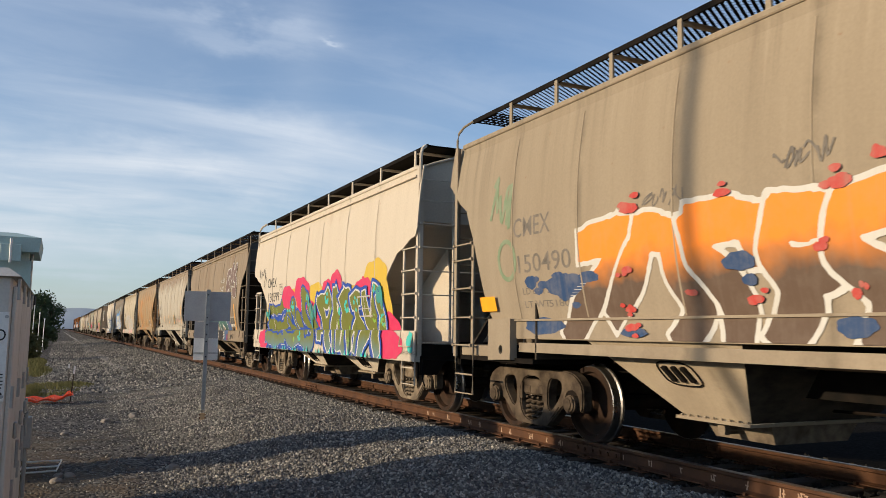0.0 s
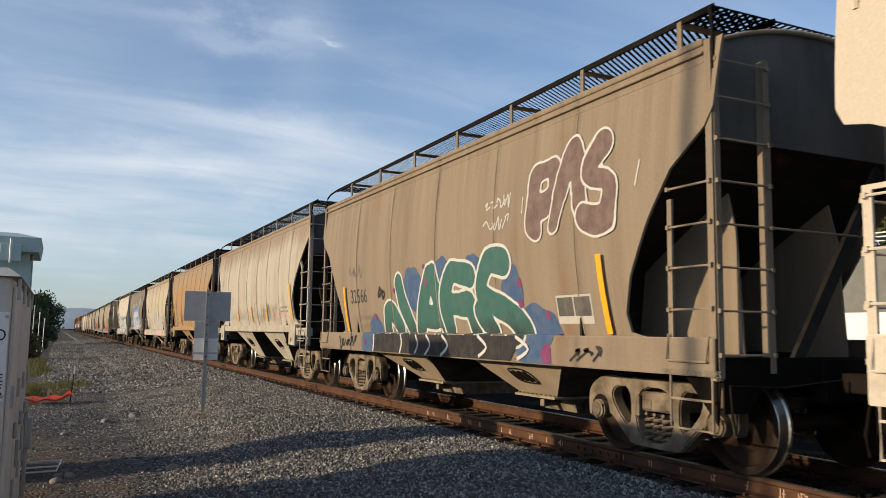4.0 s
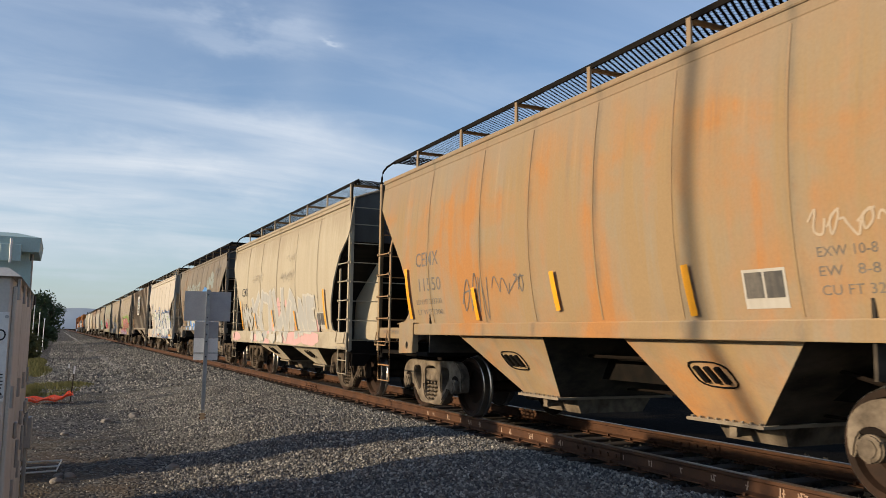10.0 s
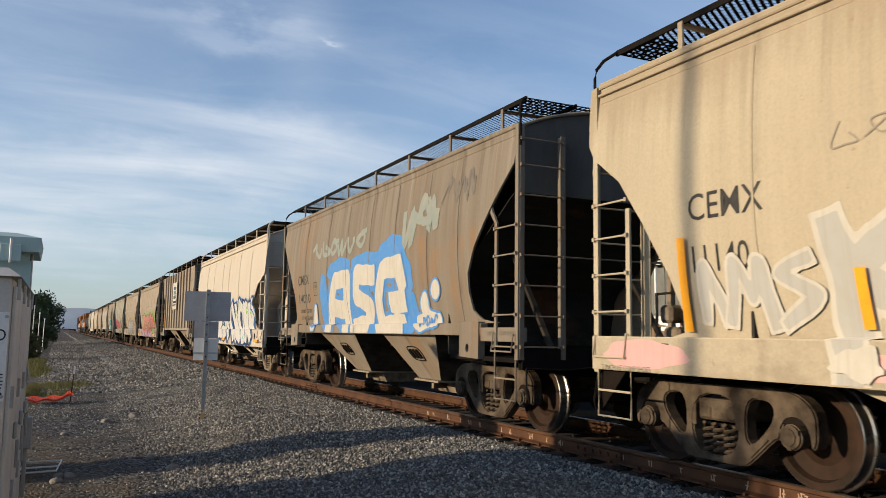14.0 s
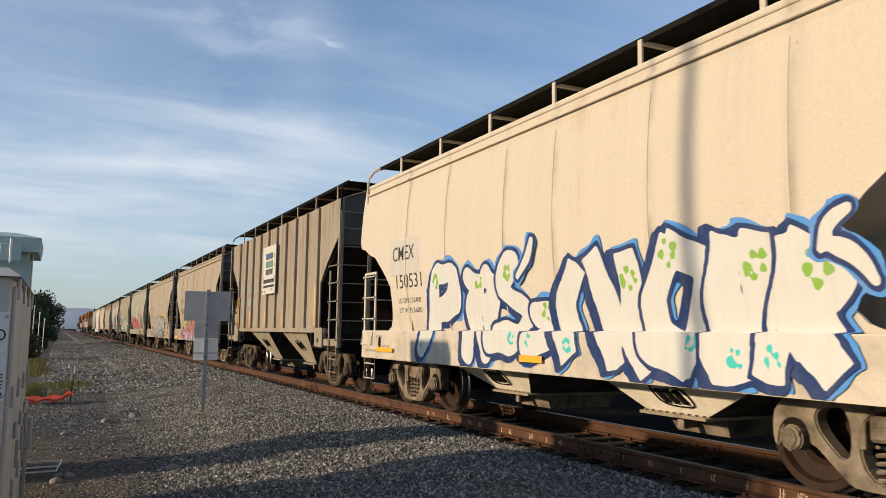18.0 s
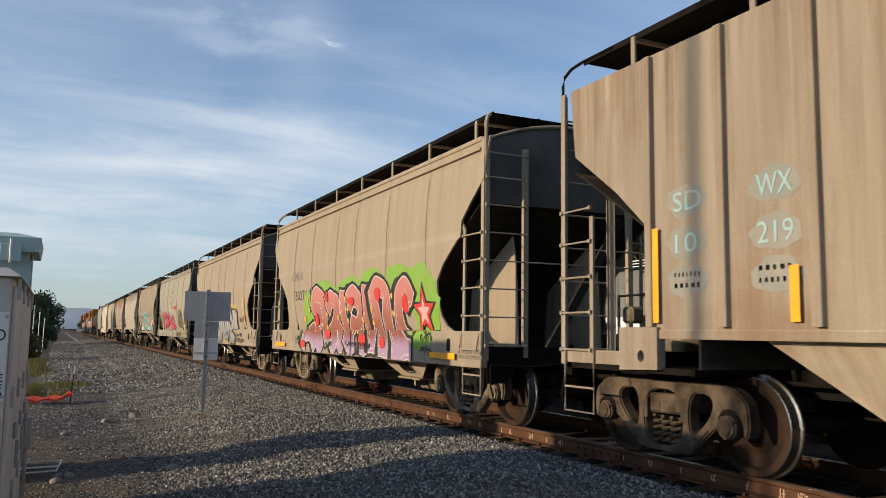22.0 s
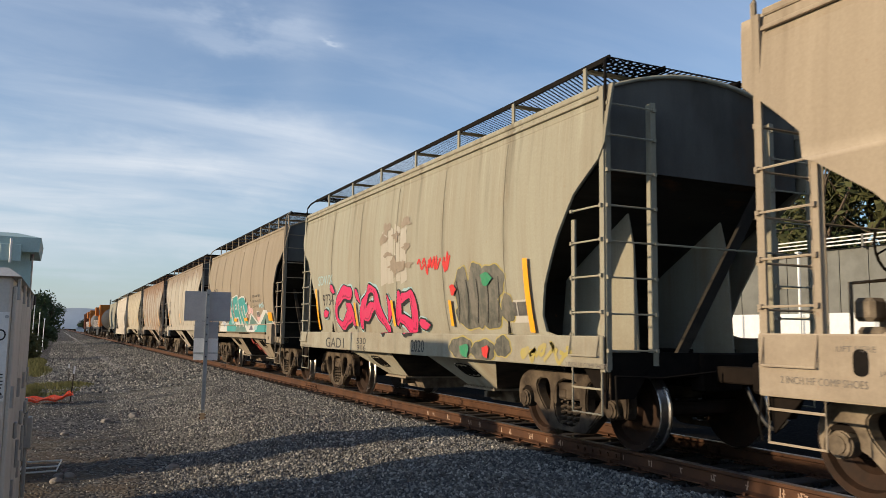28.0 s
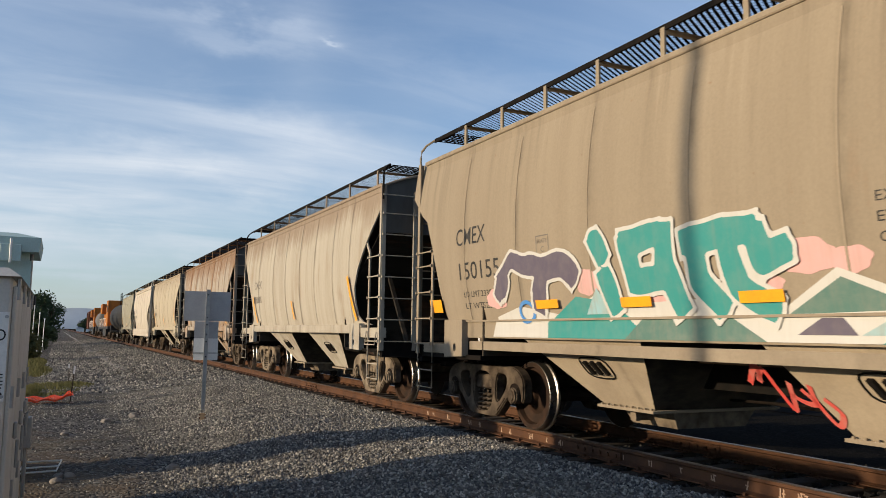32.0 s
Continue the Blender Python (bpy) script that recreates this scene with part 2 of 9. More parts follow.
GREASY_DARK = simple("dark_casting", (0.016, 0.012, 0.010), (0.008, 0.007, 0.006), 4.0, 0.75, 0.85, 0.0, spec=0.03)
WHEEL_RUST = simple("wheel_rust", (0.022, 0.013, 0.009), (0.06, 0.031, 0.019), 4.0, 0.7, 0.75, 0.2)
TREAD = simple("wheel_tread", (0.45, 0.43, 0.41), (0.30, 0.26, 0.22), 3.0, 0.5, 0.3, 0.95, bumpk=0.03)
GALV = simple("galvanised_steel", (0.42, 0.43, 0.43), (0.30, 0.31, 0.32), 9.0, 0.6, 0.5, 0.7, bumpk=0.08)
SIGN_BACK = simple("sign_back", (0.38, 0.385, 0.40), (0.30, 0.30, 0.31), 5.0, 0.6, 0.55, 0.35, bumpk=0.06)
CABINET = simple("cabinet_paint", (0.56, 0.54, 0.50), (0.44, 0.42, 0.38), 2.5, 0.6, 0.6, 0.1, bumpk=0.08)
HUT_TEAL = simple("hut_paint", (0.42, 0.55, 0.53), (0.34, 0.45, 0.44), 1.5, 0.6, 0.7, bumpk=0.08)
WHITE = simple("white_enamel", (0.75, 0.75, 0.73), (0.62, 0.62, 0.60), 4.0, 0.5, 0.45, bumpk=0.03)
BLACK = simple("black_paint", (0.02, 0.02, 0.022), (0.035, 0.033, 0.03), 5.0, 0.5, 0.6, bumpk=0.05)
LETTER = spray("stencil_black", (0.026, 0.025, 0.024), fade=0.14)
LETTER_FADED = spray("stencil_grey", (0.16, 0.14, 0.12), fade=0.35)
REFLECT = simple("reflective_amber", (0.80, 0.36, 0.02), (0.66, 0.27, 0.02), 3.0, 0.6, 0.35, bumpk=0.03)
NET = simple("orange_net", (0.80, 0.09, 0.03), (0.60, 0.06, 0.02), 12.0, 0.5, 0.6)
# ---- mesh tools ----
CACHE = {}


def mesh_of(bm, mats, name="mesh", smooth=False):
    me = bpy.data.meshes.new(name)
    bmesh.ops.recalc_face_normals(bm, faces=bm.faces[:])
    if smooth:
        for f in bm.faces:
            f.smooth = True
    bm.to_mesh(me)
    bm.free()
    for m in mats if isinstance(mats, (list, tuple)) else [mats]:
        me.materials.append(m)
    return me


def part(name, bm, mat, parent, label="", smooth=False):
    ob = new(name, mesh_of(bm, mat, name, smooth))
    ob.parent = parent
    if label:
        tagged(ob, label)
    return ob


def shared(name, key, make, mats, parent, at=None, label="", smooth=False):
    """A part whose mesh is made once for each key."""
    if key not in CACHE:
        bm = bmesh.new()
        make(bm)
        CACHE[key] = mesh_of(bm, mats, name, smooth)
    ob = new(name, CACHE[key])
    ob.parent = parent
    if at is not None:
        ob.matrix_basis = at
    if label:
        tagged(ob, label)
    return ob


def box(bm, x0, x1, y0, y1, z0, z1, bevel=0.0):
    vs = [bm.verts.new((x, y, z)) for x in (x0, x1) for y in (y0, y1) for z in (z0, z1)]
    fs = [bm.faces.new([vs[i] for i in q]) for q in ((0, 1, 3, 2), (4, 6, 7, 5), (0, 4, 5, 1), (2, 3, 7, 6), (0, 2, 6, 4), (1, 5, 7, 3))]
    if bevel:
        es = list({e for f in fs for e in f.edges})
        bmesh.ops.bevel(bm, geom=es, offset=bevel, segments=1, affect="EDGES")
    return vs


def tube(bm, pts, r, seg=6):
    """A round bar along the points."""
    pts = [Vector(p) for p in pts]
    rings = []
    for i, p in enumerate(pts):
        d = (pts[min(i + 1, len(pts) - 1)] - pts[max(i - 1, 0)]).normalized()
        a = d.cross(Vector((0, 0, 1)))
        a = a.normalized() if a.length > 0.05 else Vector((1, 0, 0))
        b = d.cross(a).normalized()
        rings.append([bm.verts.new(p + r * (math.cos(k) * a + math.sin(k) * b)) for k in (2 * math.pi * j / seg for j in range(seg))])
    for u, v in zip(rings, rings[1:]):
        for j in range(seg):
            bm.faces.new((u[j], u[(j + 1) % seg], v[(j + 1) % seg], v[j]))
    bm.faces.new(rings[0])
    bm.faces.new(rings[-1][::-1])


def strip(bm, pts, w, d, axis=(0, 1, 0)):
    """A flat bar along the points: w wide across the axis given, d deep."""
    pts = [Vector(p) for p in pts]
    ax = Vector(axis)
    rings = []
    for i, p in enumerate(pts):
        t = (pts[min(i + 1, len(pts) - 1)] - pts[max(i - 1, 0)]).normalized()
        s = t.cross(ax).normalized()
        rings.append([bm.verts.new(p + a * w / 2 * ax + b * d / 2 * s) for a, b in ((-1, -1), (1, -1), (1, 1), (-1, 1))])
    for u, v in zip(rings, rings[1:]):
        for j in range(4):
            bm.faces.new((u[j], u[(j + 1) % 4], v[(j + 1) % 4], v[j]))
    bm.faces.new(rings[0])
    bm.faces.new(rings[-1][::-1])


def prism(bm, outline, holes, x0, x1):
    """A plate with holes: loops of (y, z), from x0 to x1."""
    loops = []
    edges = []
    for loop in [outline, *holes]:
        vs = [bm.verts.new((x0, y, z)) for y, z in loop]
        edges += [bm.edges.new((vs[i], vs[(i + 1) % len(vs)])) for i in range(len(vs))]
        loops.append(vs)
    res = bmesh.ops.triangle_fill(bm, use_beauty=True, use_dissolve=False, edges=edges, normal=(1, 0, 0))
    faces = [f for f in res["geom"] if isinstance(f, bmesh.types.BMFace)]
    twin = {}
    for vs in loops:
        for v in vs:
            twin[v] = bm.verts.new((x1, v.co.y, v.co.z))
    for f in faces:
        bm.faces.new([twin[v] for v in reversed(f.verts)])
    for vs in loops:
        for i in range(len(vs)):
            a, b = vs[i], vs[(i + 1) % len(vs)]
            bm.faces.new((a, b, twin[b], twin[a]))


def lathe(bm, prof, cx, cy, cz, seg=28, mat=None):
    """Rings of (x, r) turned about an axis along x; mat gives each band's material index."""
    rings = []
    for x, r in prof:
        rings.append([bm.verts.new((cx + x, cy + r * math.cos(a), cz + r * math.sin(a))) for a in (2 * math.pi * k / seg for k in range(seg))])
    for i, (u, v) in enumerate(zip(rings, rings[1:])):
        for j in range(seg):
            f = bm.faces.new((u[j], u[(j + 1) % seg], v[(j + 1) % seg], v[j]))
            if mat:
                f.material_index = mat[i]
    bm.faces.new(rings[0])
    bm.faces.new(rings[-1][::-1])


def hull8(bm, lo, hi):
    """A tapered block between two rectangles (x0, x1, y0, y1, z)."""
    q = []
    for x0, x1, y0, y1, z in (lo, hi):
        q.append([bm.verts.new(c) for c in ((x0, y0, z), (x1, y0, z), (x1, y1, z), (x0, y1, z))])
    for j in range(4):
        bm.faces.new((q[0][j], q[0][(j + 1) % 4], q[1][(j + 1) % 4], q[1][j]))
    bm.faces.new(q[0][::-1])
    bm.faces.new(q[1])


def lerp_table(table, z):
    for (z0, v0), (z1, v1) in zip(table, table[1:]):
        if z0 <= z <= z1:
            return v0 + (v1 - v0) * (z - z0) / (z1 - z0)
    return table[0][1] if z < table[0][0] else table[-1][1]
# ---- ground, track ----
def smooth01(a, b, v):
    k = min(1.0, max(0.0, (v - a) / (b - a)))
    return k * k * (3 - 2 * k)


def ground_z(x, y):
    z = -0.47
    z += 0.28 * smooth01(1.2, 4.9, x)
    z -= 0.05 * smooth01(5.4, 5.75, x)
    z -= 0.175 * smooth01(8.6, 11.0, x)
    z -= 0.15 * smooth01(-1.5, -6.0, x)
    lump = noise.noise(Vector((x * 0.55, y * 0.4, 0.3))) * 0.085 + noise.noise(Vector((x * 1.7, y * 1.3, 4.0))) * 0.045
    k = smooth01(-3.0, 0.5, x) * (1 - smooth01(3.9, 4.7, x)) * smooth01(60.0, 20.0, y)
    z += lump * k
    # low mound of ballast by the sign
    z += 0.14 * math.exp(-((x - 3.0) / 0.9) ** 2 - ((y - 14.5) / 4.0) ** 2)
    return z


def build_ground():
    xs = [-900, -400, -150, -70, -35, -20, -12] + [-8 + 0.8 * i for i in range(9)] + [-0.8 + 0.22 * i for i in range(30)] + [6.2, 7.2, 8.2, 8.6, 9.2, 9.8, 10.4, 11, 13, 17, 24, 40, 80, 200, 500, 1000]
    ys = [-60, -25, -10, -4] + [-2 + 0.3 * i for i in range(74)] + [20.5 + 1.2 * i for i in range(34)] + [64, 72, 82, 95, 110, 130, 160, 200, 260, 350, 500, 800, 1500, 3000]
    verts = [(x, y, ground_z(x, y)) for y in ys for x in xs]
    w = len(xs)
    faces = [(j * w + i, j * w + i + 1, (j + 1) * w + i + 1, (j + 1) * w + i) for j in range(len(ys) - 1) for i in range(w - 1)]
    me = bpy.data.meshes.new("ground")
    me.from_pydata(verts, [], faces)
    me.materials.append(GROUND)
    for p in me.polygons:
        p.use_smooth = True
    tagged(new("ground", me), "grey gravel and trodden earth beside the track", "ground", kind="structure")


def stones(name, count, area, size, seed, mat, lift=0.3):
    """Broken stones strewn over the ground: one joined mesh."""
    rng = np.random.default_rng(seed)
    base = np.array([(1, 0, 0), (-1, 0, 0), (0, 1, 0), (0, -1, 0), (0, 0, 1), (0, 0, -1)], float)
    tri = np.array([(0, 2, 4), (2, 1, 4), (1, 3, 4), (3, 0, 4), (2, 0, 5), (1, 2, 5), (3, 1, 5), (0, 3, 5)])
    x0, x1, y0, y1 = area
    # denser near the camera
    u = rng.random(count)
    y = y0 + (y1 - y0) * u ** 1.6
    x = x0 + (x1 - x0) * rng.random(count)
    keep = (y > 3.0 - 0.2 * x) & ((x > 1.3 + 1.2 * np.sin(y * 0.7) * rng.random(count)) | (rng.random(count) < 0.22 + 0.3 * np.clip(x - 0.4, 0, 1)) | (y > 17))
    x, y = x[keep], y[keep]
    n = len(x)
    z = np.array([ground_z(a, b) for a, b in zip(x, y)])
    s = size * (0.45 + 0.9 * rng.random(n) ** 1.8)
    v = base[None] * (0.6 + 0.6 * rng.random((n, 6, 1))) + 0.35 * (rng.random((n, 6, 3)) - 0.5)
    a = rng.random((n, 3)) * 6.283
    for k, (i, j) in enumerate(((0, 1), (1, 2))):
        c, d = np.cos(a[:, k])[:, None], np.sin(a[:, k])[:, None]
        p, q = v[:, :, i].copy(), v[:, :, j].copy()
        v[:, :, i], v[:, :, j] = c * p - d * q, d * p + c * q
    v *= s[:, None, None]
    v += np.stack([x, y, z + s * lift], 1)[:, None]
    f = (tri[None] + 6 * np.arange(n)[:, None, None]).reshape(-1, 3)
    me = bpy.data.meshes.new(name)
    me.from_pydata(v.reshape(-1, 3).tolist(), [], f.tolist())
    me.materials.append(mat)
    return new(name, me)


PALE_MARK = simple("pale_mark", (0.42, 0.30, 0.22), (0.25, 0.13, 0.08), 30.0, 0.8, 0.8)


def build_track():
    # rail profile: foot, web, head
    prof = [(-0.076, -0.178), (0.076, -0.178), (0.076, -0.165), (0.012, -0.145), (0.009, -0.05), (0.036, -0.038), (0.037, -0.008), (0.026, 0.0), (-0.026, 0.0), (-0.037, -0.008), (-0.036, -0.038), (-0.009, -0.05), (-0.012, -0.145), (-0.076, -0.165)]
    for side in (-1, 1):
        bm = bmesh.new()
        ys = [-40, 0, 40, 120, 300, 900]
        rings = [[bm.verts.new((XC + side * 0.7535 + x, y, z)) for x, z in prof] for y in ys]
        for u, v in zip(rings, rings[1:]):
            for j in range(len(prof)):
                f = bm.faces.new((u[j], u[(j + 1) % len(prof)], v[(j + 1) % len(prof)], v[j]))
                f.material_index = 1 if j in (6, 7, 8) else 0
        rail = tagged(new("rail", mesh_of(bm, [RAIL_RUST, RAIL_HEAD], "rail")), "rusty steel rail with a worn shiny head", "rail", "rails of the track", "structure")
        # scuffed paint marks on the web
        if side < 0:
            rngm = random.Random(9)
            for k in range(22):
                y = 4.0 + 0.42 * k + rngm.uniform(-0.12, 0.12)
                bq = bmesh.new()
                xx = XC - 0.7535 - 0.0125
                for q in range(rngm.choice((1, 2, 2, 3))):
                    yy, hh = y + 0.035 * q, rngm.uniform(0.025, 0.045)
                    tilt = rngm.uniform(-0.02, 0.02)
                    poly3 = [(yy - 0.008, -0.10 - hh), (yy + 0.008, -0.10 - hh), (yy + 0.008 + tilt, -0.10 + hh), (yy - 0.008 + tilt, -0.10 + hh)]
                    bq.faces.new([bq.verts.new((xx - 0.003 - 0.001 * q, u, v)) for u, v in poly3])
                    if rngm.random() < 0.6:
                        zz = -0.10 + rngm.choice((-1, 0, 1)) * hh * 0.8
                        bq.faces.new([bq.verts.new((xx - 0.0025, u, v)) for u, v in ((yy - 0.02, zz - 0.007), (yy + 0.02, zz - 0.007), (yy + 0.02, zz + 0.007), (yy - 0.02, zz + 0.007))])
                part("paint_mark", bq, PALE_MARK, rail, "faded pale paint mark")
        # joint bars with bolts on the near rail
        for y in (7.9, 19.8, 31.8):
            bj = bmesh.new()
            for s in (-1, 1):
                box(bj, XC + side * 0.7535 + s * 0.012, XC + side * 0.7535 + s * 0.030, y - 0.45, y + 0.45, -0.14, -0.055)
                for k in range(6):
                    yb = y - 0.375 + 0.15 * k
                    box(bj, XC + side * 0.7535 + s * 0.030, XC + side * 0.7535 + s * 0.052, yb - 0.018, yb + 0.018, -0.115, -0.08)
            part("joint_bar", bj, RAIL_RUST, rail, "bolted rusty joint bar")
    rng = random.Random(5)

    def tie(bm):
        box(bm, -1.30, 1.30, -0.115, 0.115, -0.36, -0.185, 0.012)
    holder = tagged(new("crossties"), "weathered dark timber crossties in ballast", "crosstie", kind="structure")
    for k in range(150):
        y = -1.0 + k * 0.5
        shared("crosstie", "tie", tie, TIE_WOOD, holder, pose(XC + rng.uniform(-0.05, 0.05), y + rng.uniform(-0.03, 0.03), rng.uniform(-0.01, 0.005), 0, 0, rng.uniform(-1.2, 1.2)))

    def plate(bm):
        for s in (-1, 1):
            box(bm, s * 0.7535 - 0.17, s * 0.7535 + 0.17, -0.09, 0.09, -0.188, -0.176)
            for a, b in ((-0.1, 0.05), (0.1, -0.05)):
                box(bm, s * 0.7535 + a - 0.014, s * 0.7535 + a + 0.014, b - 0.014, b + 0.014, -0.18, -0.145)
    for k in range(60):
        shared("tie_plate", "plate", plate, RAIL_RUST, holder, pose(XC, -1.0 + k * 0.5, 0), "rusty tie plates with spikes")


build_ground()
build_track()
# ---- covered hopper cars ----
HALF = 5.75   # nominal half length of a car
# from the car's origin to its end posts: leading end, trailing end
POSTS = {"broad": (5.33, 5.93), "round": (5.70, 5.86), "deep": (5.56, 5.84), "sleek": (5.54, 5.80), "ribbed": (5.75, 5.70)}
REACH = {"broad": 6.52, "round": 5.92, "deep": 6.15, "sleek": 6.03, "ribbed": 5.70}   # where the trailing cut is counted from


def end_y(kind, e):
    return POSTS[kind][1 if e > 0 else 0]


KINDS = {
    # cut: how far the side sheet stops short of the end post, by height
    "round": dict(cut=[(1.42, 0.70), (1.47, 1.12), (1.59, 1.33), (1.86, 1.39), (2.11, 1.37), (2.46, 1.15), (2.70, 0.93), (2.98, 0.66), (3.44, 0.17), (3.95, 0.12)],
                  eave=3.95, band=0.15, sill=(1.25, 1.42), seams=[3.67, 2.02, 0.78, -0.52, -1.73, -3.04, -4.10], mesh_walk=True, bulge=0.12),
    "deep": dict(cut=[(1.31, 1.28), (1.38, 1.46), (1.52, 1.58), (1.75, 1.64), (2.05, 1.62), (2.30, 1.36), (2.60, 0.90), (2.64, 0.80), (2.86, 0.78), (3.08, 0.54), (3.37, 0.20), (3.97, 0.14)],
                 eave=3.97, band=0.29, sill=(0.82, 1.31), seams=[3.84, 2.38, 0.68, -0.45, -2.10, -3.75], mesh_walk=False, bulge=0.10),
    "broad": dict(cut=[(1.45, 1.52), (1.80, 1.43), (2.18, 1.36), (2.55, 1.24), (2.98, 1.01), (3.10, 0.80), (3.35, 0.50), (3.42, 0.40), (3.98, 0.34)],
                  eave=3.98, band=0.20, sill=(1.22, 1.45), seams=[4.25, 2.86, 1.36, -0.16, -1.70, -3.30], mesh_walk=True, bulge=0.15),
    "sleek": dict(cut=[(1.27, 1.28), (1.31, 1.46), (1.50, 1.49), (1.86, 1.36), (2.39, 1.04), (2.83, 0.71), (3.14, 0.28), (3.30, 0.18), (3.95, 0.12)],
                  eave=3.95, band=0.22, sill=(0.93, 1.27), seams=[3.6, 1.9, 0.1, -1.7, -3.5], mesh_walk=True, bulge=0.10),
    "ribbed": dict(cut=[(1.34, 1.40), (2.34, 1.40), (2.75, 0.93), (3.26, 0.21), (4.02, 0.12)],
                   eave=4.04, band=0.0, sill=(1.25, 1.34), seams=[], mesh_walk=False, bulge=0.0),
}


def side_x(kind, z):
    """Distance of the side sheet from the car's middle at a height."""
    k = KINDS[kind]
    if k["bulge"] == 0:
        return 1.52
    top = k["bulge"]
    if z > 2.6:
        return 1.61 - top * ((z - 2.6) / 1.33) ** 2
    return 1.61 - (top + 0.04) * ((2.6 - z) / 1.25) ** 2


SILL_X = {"deep": 1.60, "sleek": 1.60, "round": 1.55, "broad": 1.48, "ribbed": 1.54}   # outer face of the sill
STEPPED_CUT = [(1.31, 1.28), (1.38, 1.46), (1.52, 1.58), (1.75, 1.64), (2.05, 1.62), (2.30, 1.36), (2.60, 0.94), (2.66, 0.70), (2.78, 0.42), (2.82, 0.22), (2.95, 0.15), (3.97, 0.14)]


def side_sheet(kind, sgn, stepped=False):
    k = dict(KINDS[kind])
    if stepped:
        k["cut"] = STEPPED_CUT

    def make(bm):
        z0, z1 = k["cut"][0][0], k["eave"]
        zs = sorted({z0 + (z1 - z0) * i / 26 for i in range(27)} | {z for z, _ in k["cut"]})
        rows = []
        for lift in (0.0, -0.03):
            grid = []
            for z in zs:
                c = lerp_table(k["cut"], z) - HALF
                ya, yb = c, REACH[kind] - HALF - c
                grid.append([bm.verts.new((sgn * (side_x(kind, z) + lift), ya + (yb - ya) * j / 12, z)) for j in range(13)])
            for a, b in zip(grid, grid[1:]):
                for j in range(12):
                    bm.faces.new((a[j], a[j + 1], b[j + 1], b[j]))
            rows.append(grid)
        o, i = rows
        rim = [[r[0] for r in o], [r[-1] for r in o], o[0], o[-1]]
        rin = [[r[0] for r in i], [r[-1] for r in i], i[0], i[-1]]
        for p, q in zip(rim, rin):
            for a, b, c, d in zip(p, p[1:], q[1:], q):
                bm.faces.new([bm.verts.new(v.co) for v in (a, b, c, d)])
    return make


def roof_arc(kind):
    ez = KINDS[kind]["eave"]

    def make(bm):
        w = side_x(kind, ez) - 0.005
        n = 12
        rows = []
        for dz in (0.0, -0.04):
            rows.append([[bm.verts.new((-w + 2 * w * i / n, y, ez + dz + 0.34 * (1 - ((2 * i / n) - 1) ** 2))) for i in range(n + 1)] for y in (-end_y(kind, -1) + 0.12, 0, end_y(kind, 1) - 0.12)])
        for g in rows:
            for a, b in zip(g, g[1:]):
                for i in range(n):
                    bm.faces.new((a[i], a[i + 1], b[i + 1], b[i]))
        for e in (0, -1):
            for i in range(n):
                bm.faces.new((rows[0][e][i], rows[0][e][i + 1], rows[1][e][i + 1], rows[1][e][i]))
    return make


def end_sheet(kind, end):
    """Upright sheet below the roof's end, arched at its top."""
    ez = KINDS[kind]["eave"]

    def make(bm):
        w, n = side_x(kind, ez) - 0.03, 12
        y = end * (end_y(kind, end) - 0.16)
        lo = [bm.verts.new((-w + 2 * w * i / n, y, 3.08)) for i in range(n + 1)]
        hi = [bm.verts.new((-w + 2 * w * i / n, y, ez - 0.03 + 0.33 * (1 - ((2 * i / n) - 1) ** 2))) for i in range(n + 1)]
        lo2 = [bm.verts.new((v.co.x, y - end * 0.03, v.co.z)) for v in lo]
        hi2 = [bm.verts.new((v.co.x, y - end * 0.03, v.co.z)) for v in hi]
        for i in range(n):
            bm.faces.new((lo[i], lo[i + 1], hi[i + 1], hi[i]))
            bm.faces.new((lo2[i], lo2[i + 1], hi2[i + 1], hi2[i]))
            bm.faces.new((lo[i], lo[i + 1], lo2[i + 1], lo2[i]))
    return make


def slope_sheet(kind, end):
    """Sloping floor under the car's end, then the upright end of the hopper."""
    def make(bm):
        w = 1.50
        pts = [(0.16, 3.09), (0.30, 3.02), (1.95, 1.95), (2.05, 1.80), (2.05, 0.98)]
        rows = [[[bm.verts.new((sx * w, end * (end_y(kind, end) - i - d), z)) for i, z in pts] for sx in (-1, 1)] for d in (0.0, 0.03)]
        for g in rows:
            for j in range(len(pts) - 1):
                bm.faces.new((g[0][j], g[1][j], g[1][j + 1], g[0][j + 1]))
        for s in (0, 1):
            for j in range(len(pts) - 1):
                bm.faces.new((rows[0][s][j], rows[0][s][j + 1], rows[1][s][j + 1], rows[1][s][j]))
        for j in (0, -1):
            bm.faces.new((rows[0][0][j], rows[0][1][j], rows[1][1][j], rows[1][0][j]))
    return make


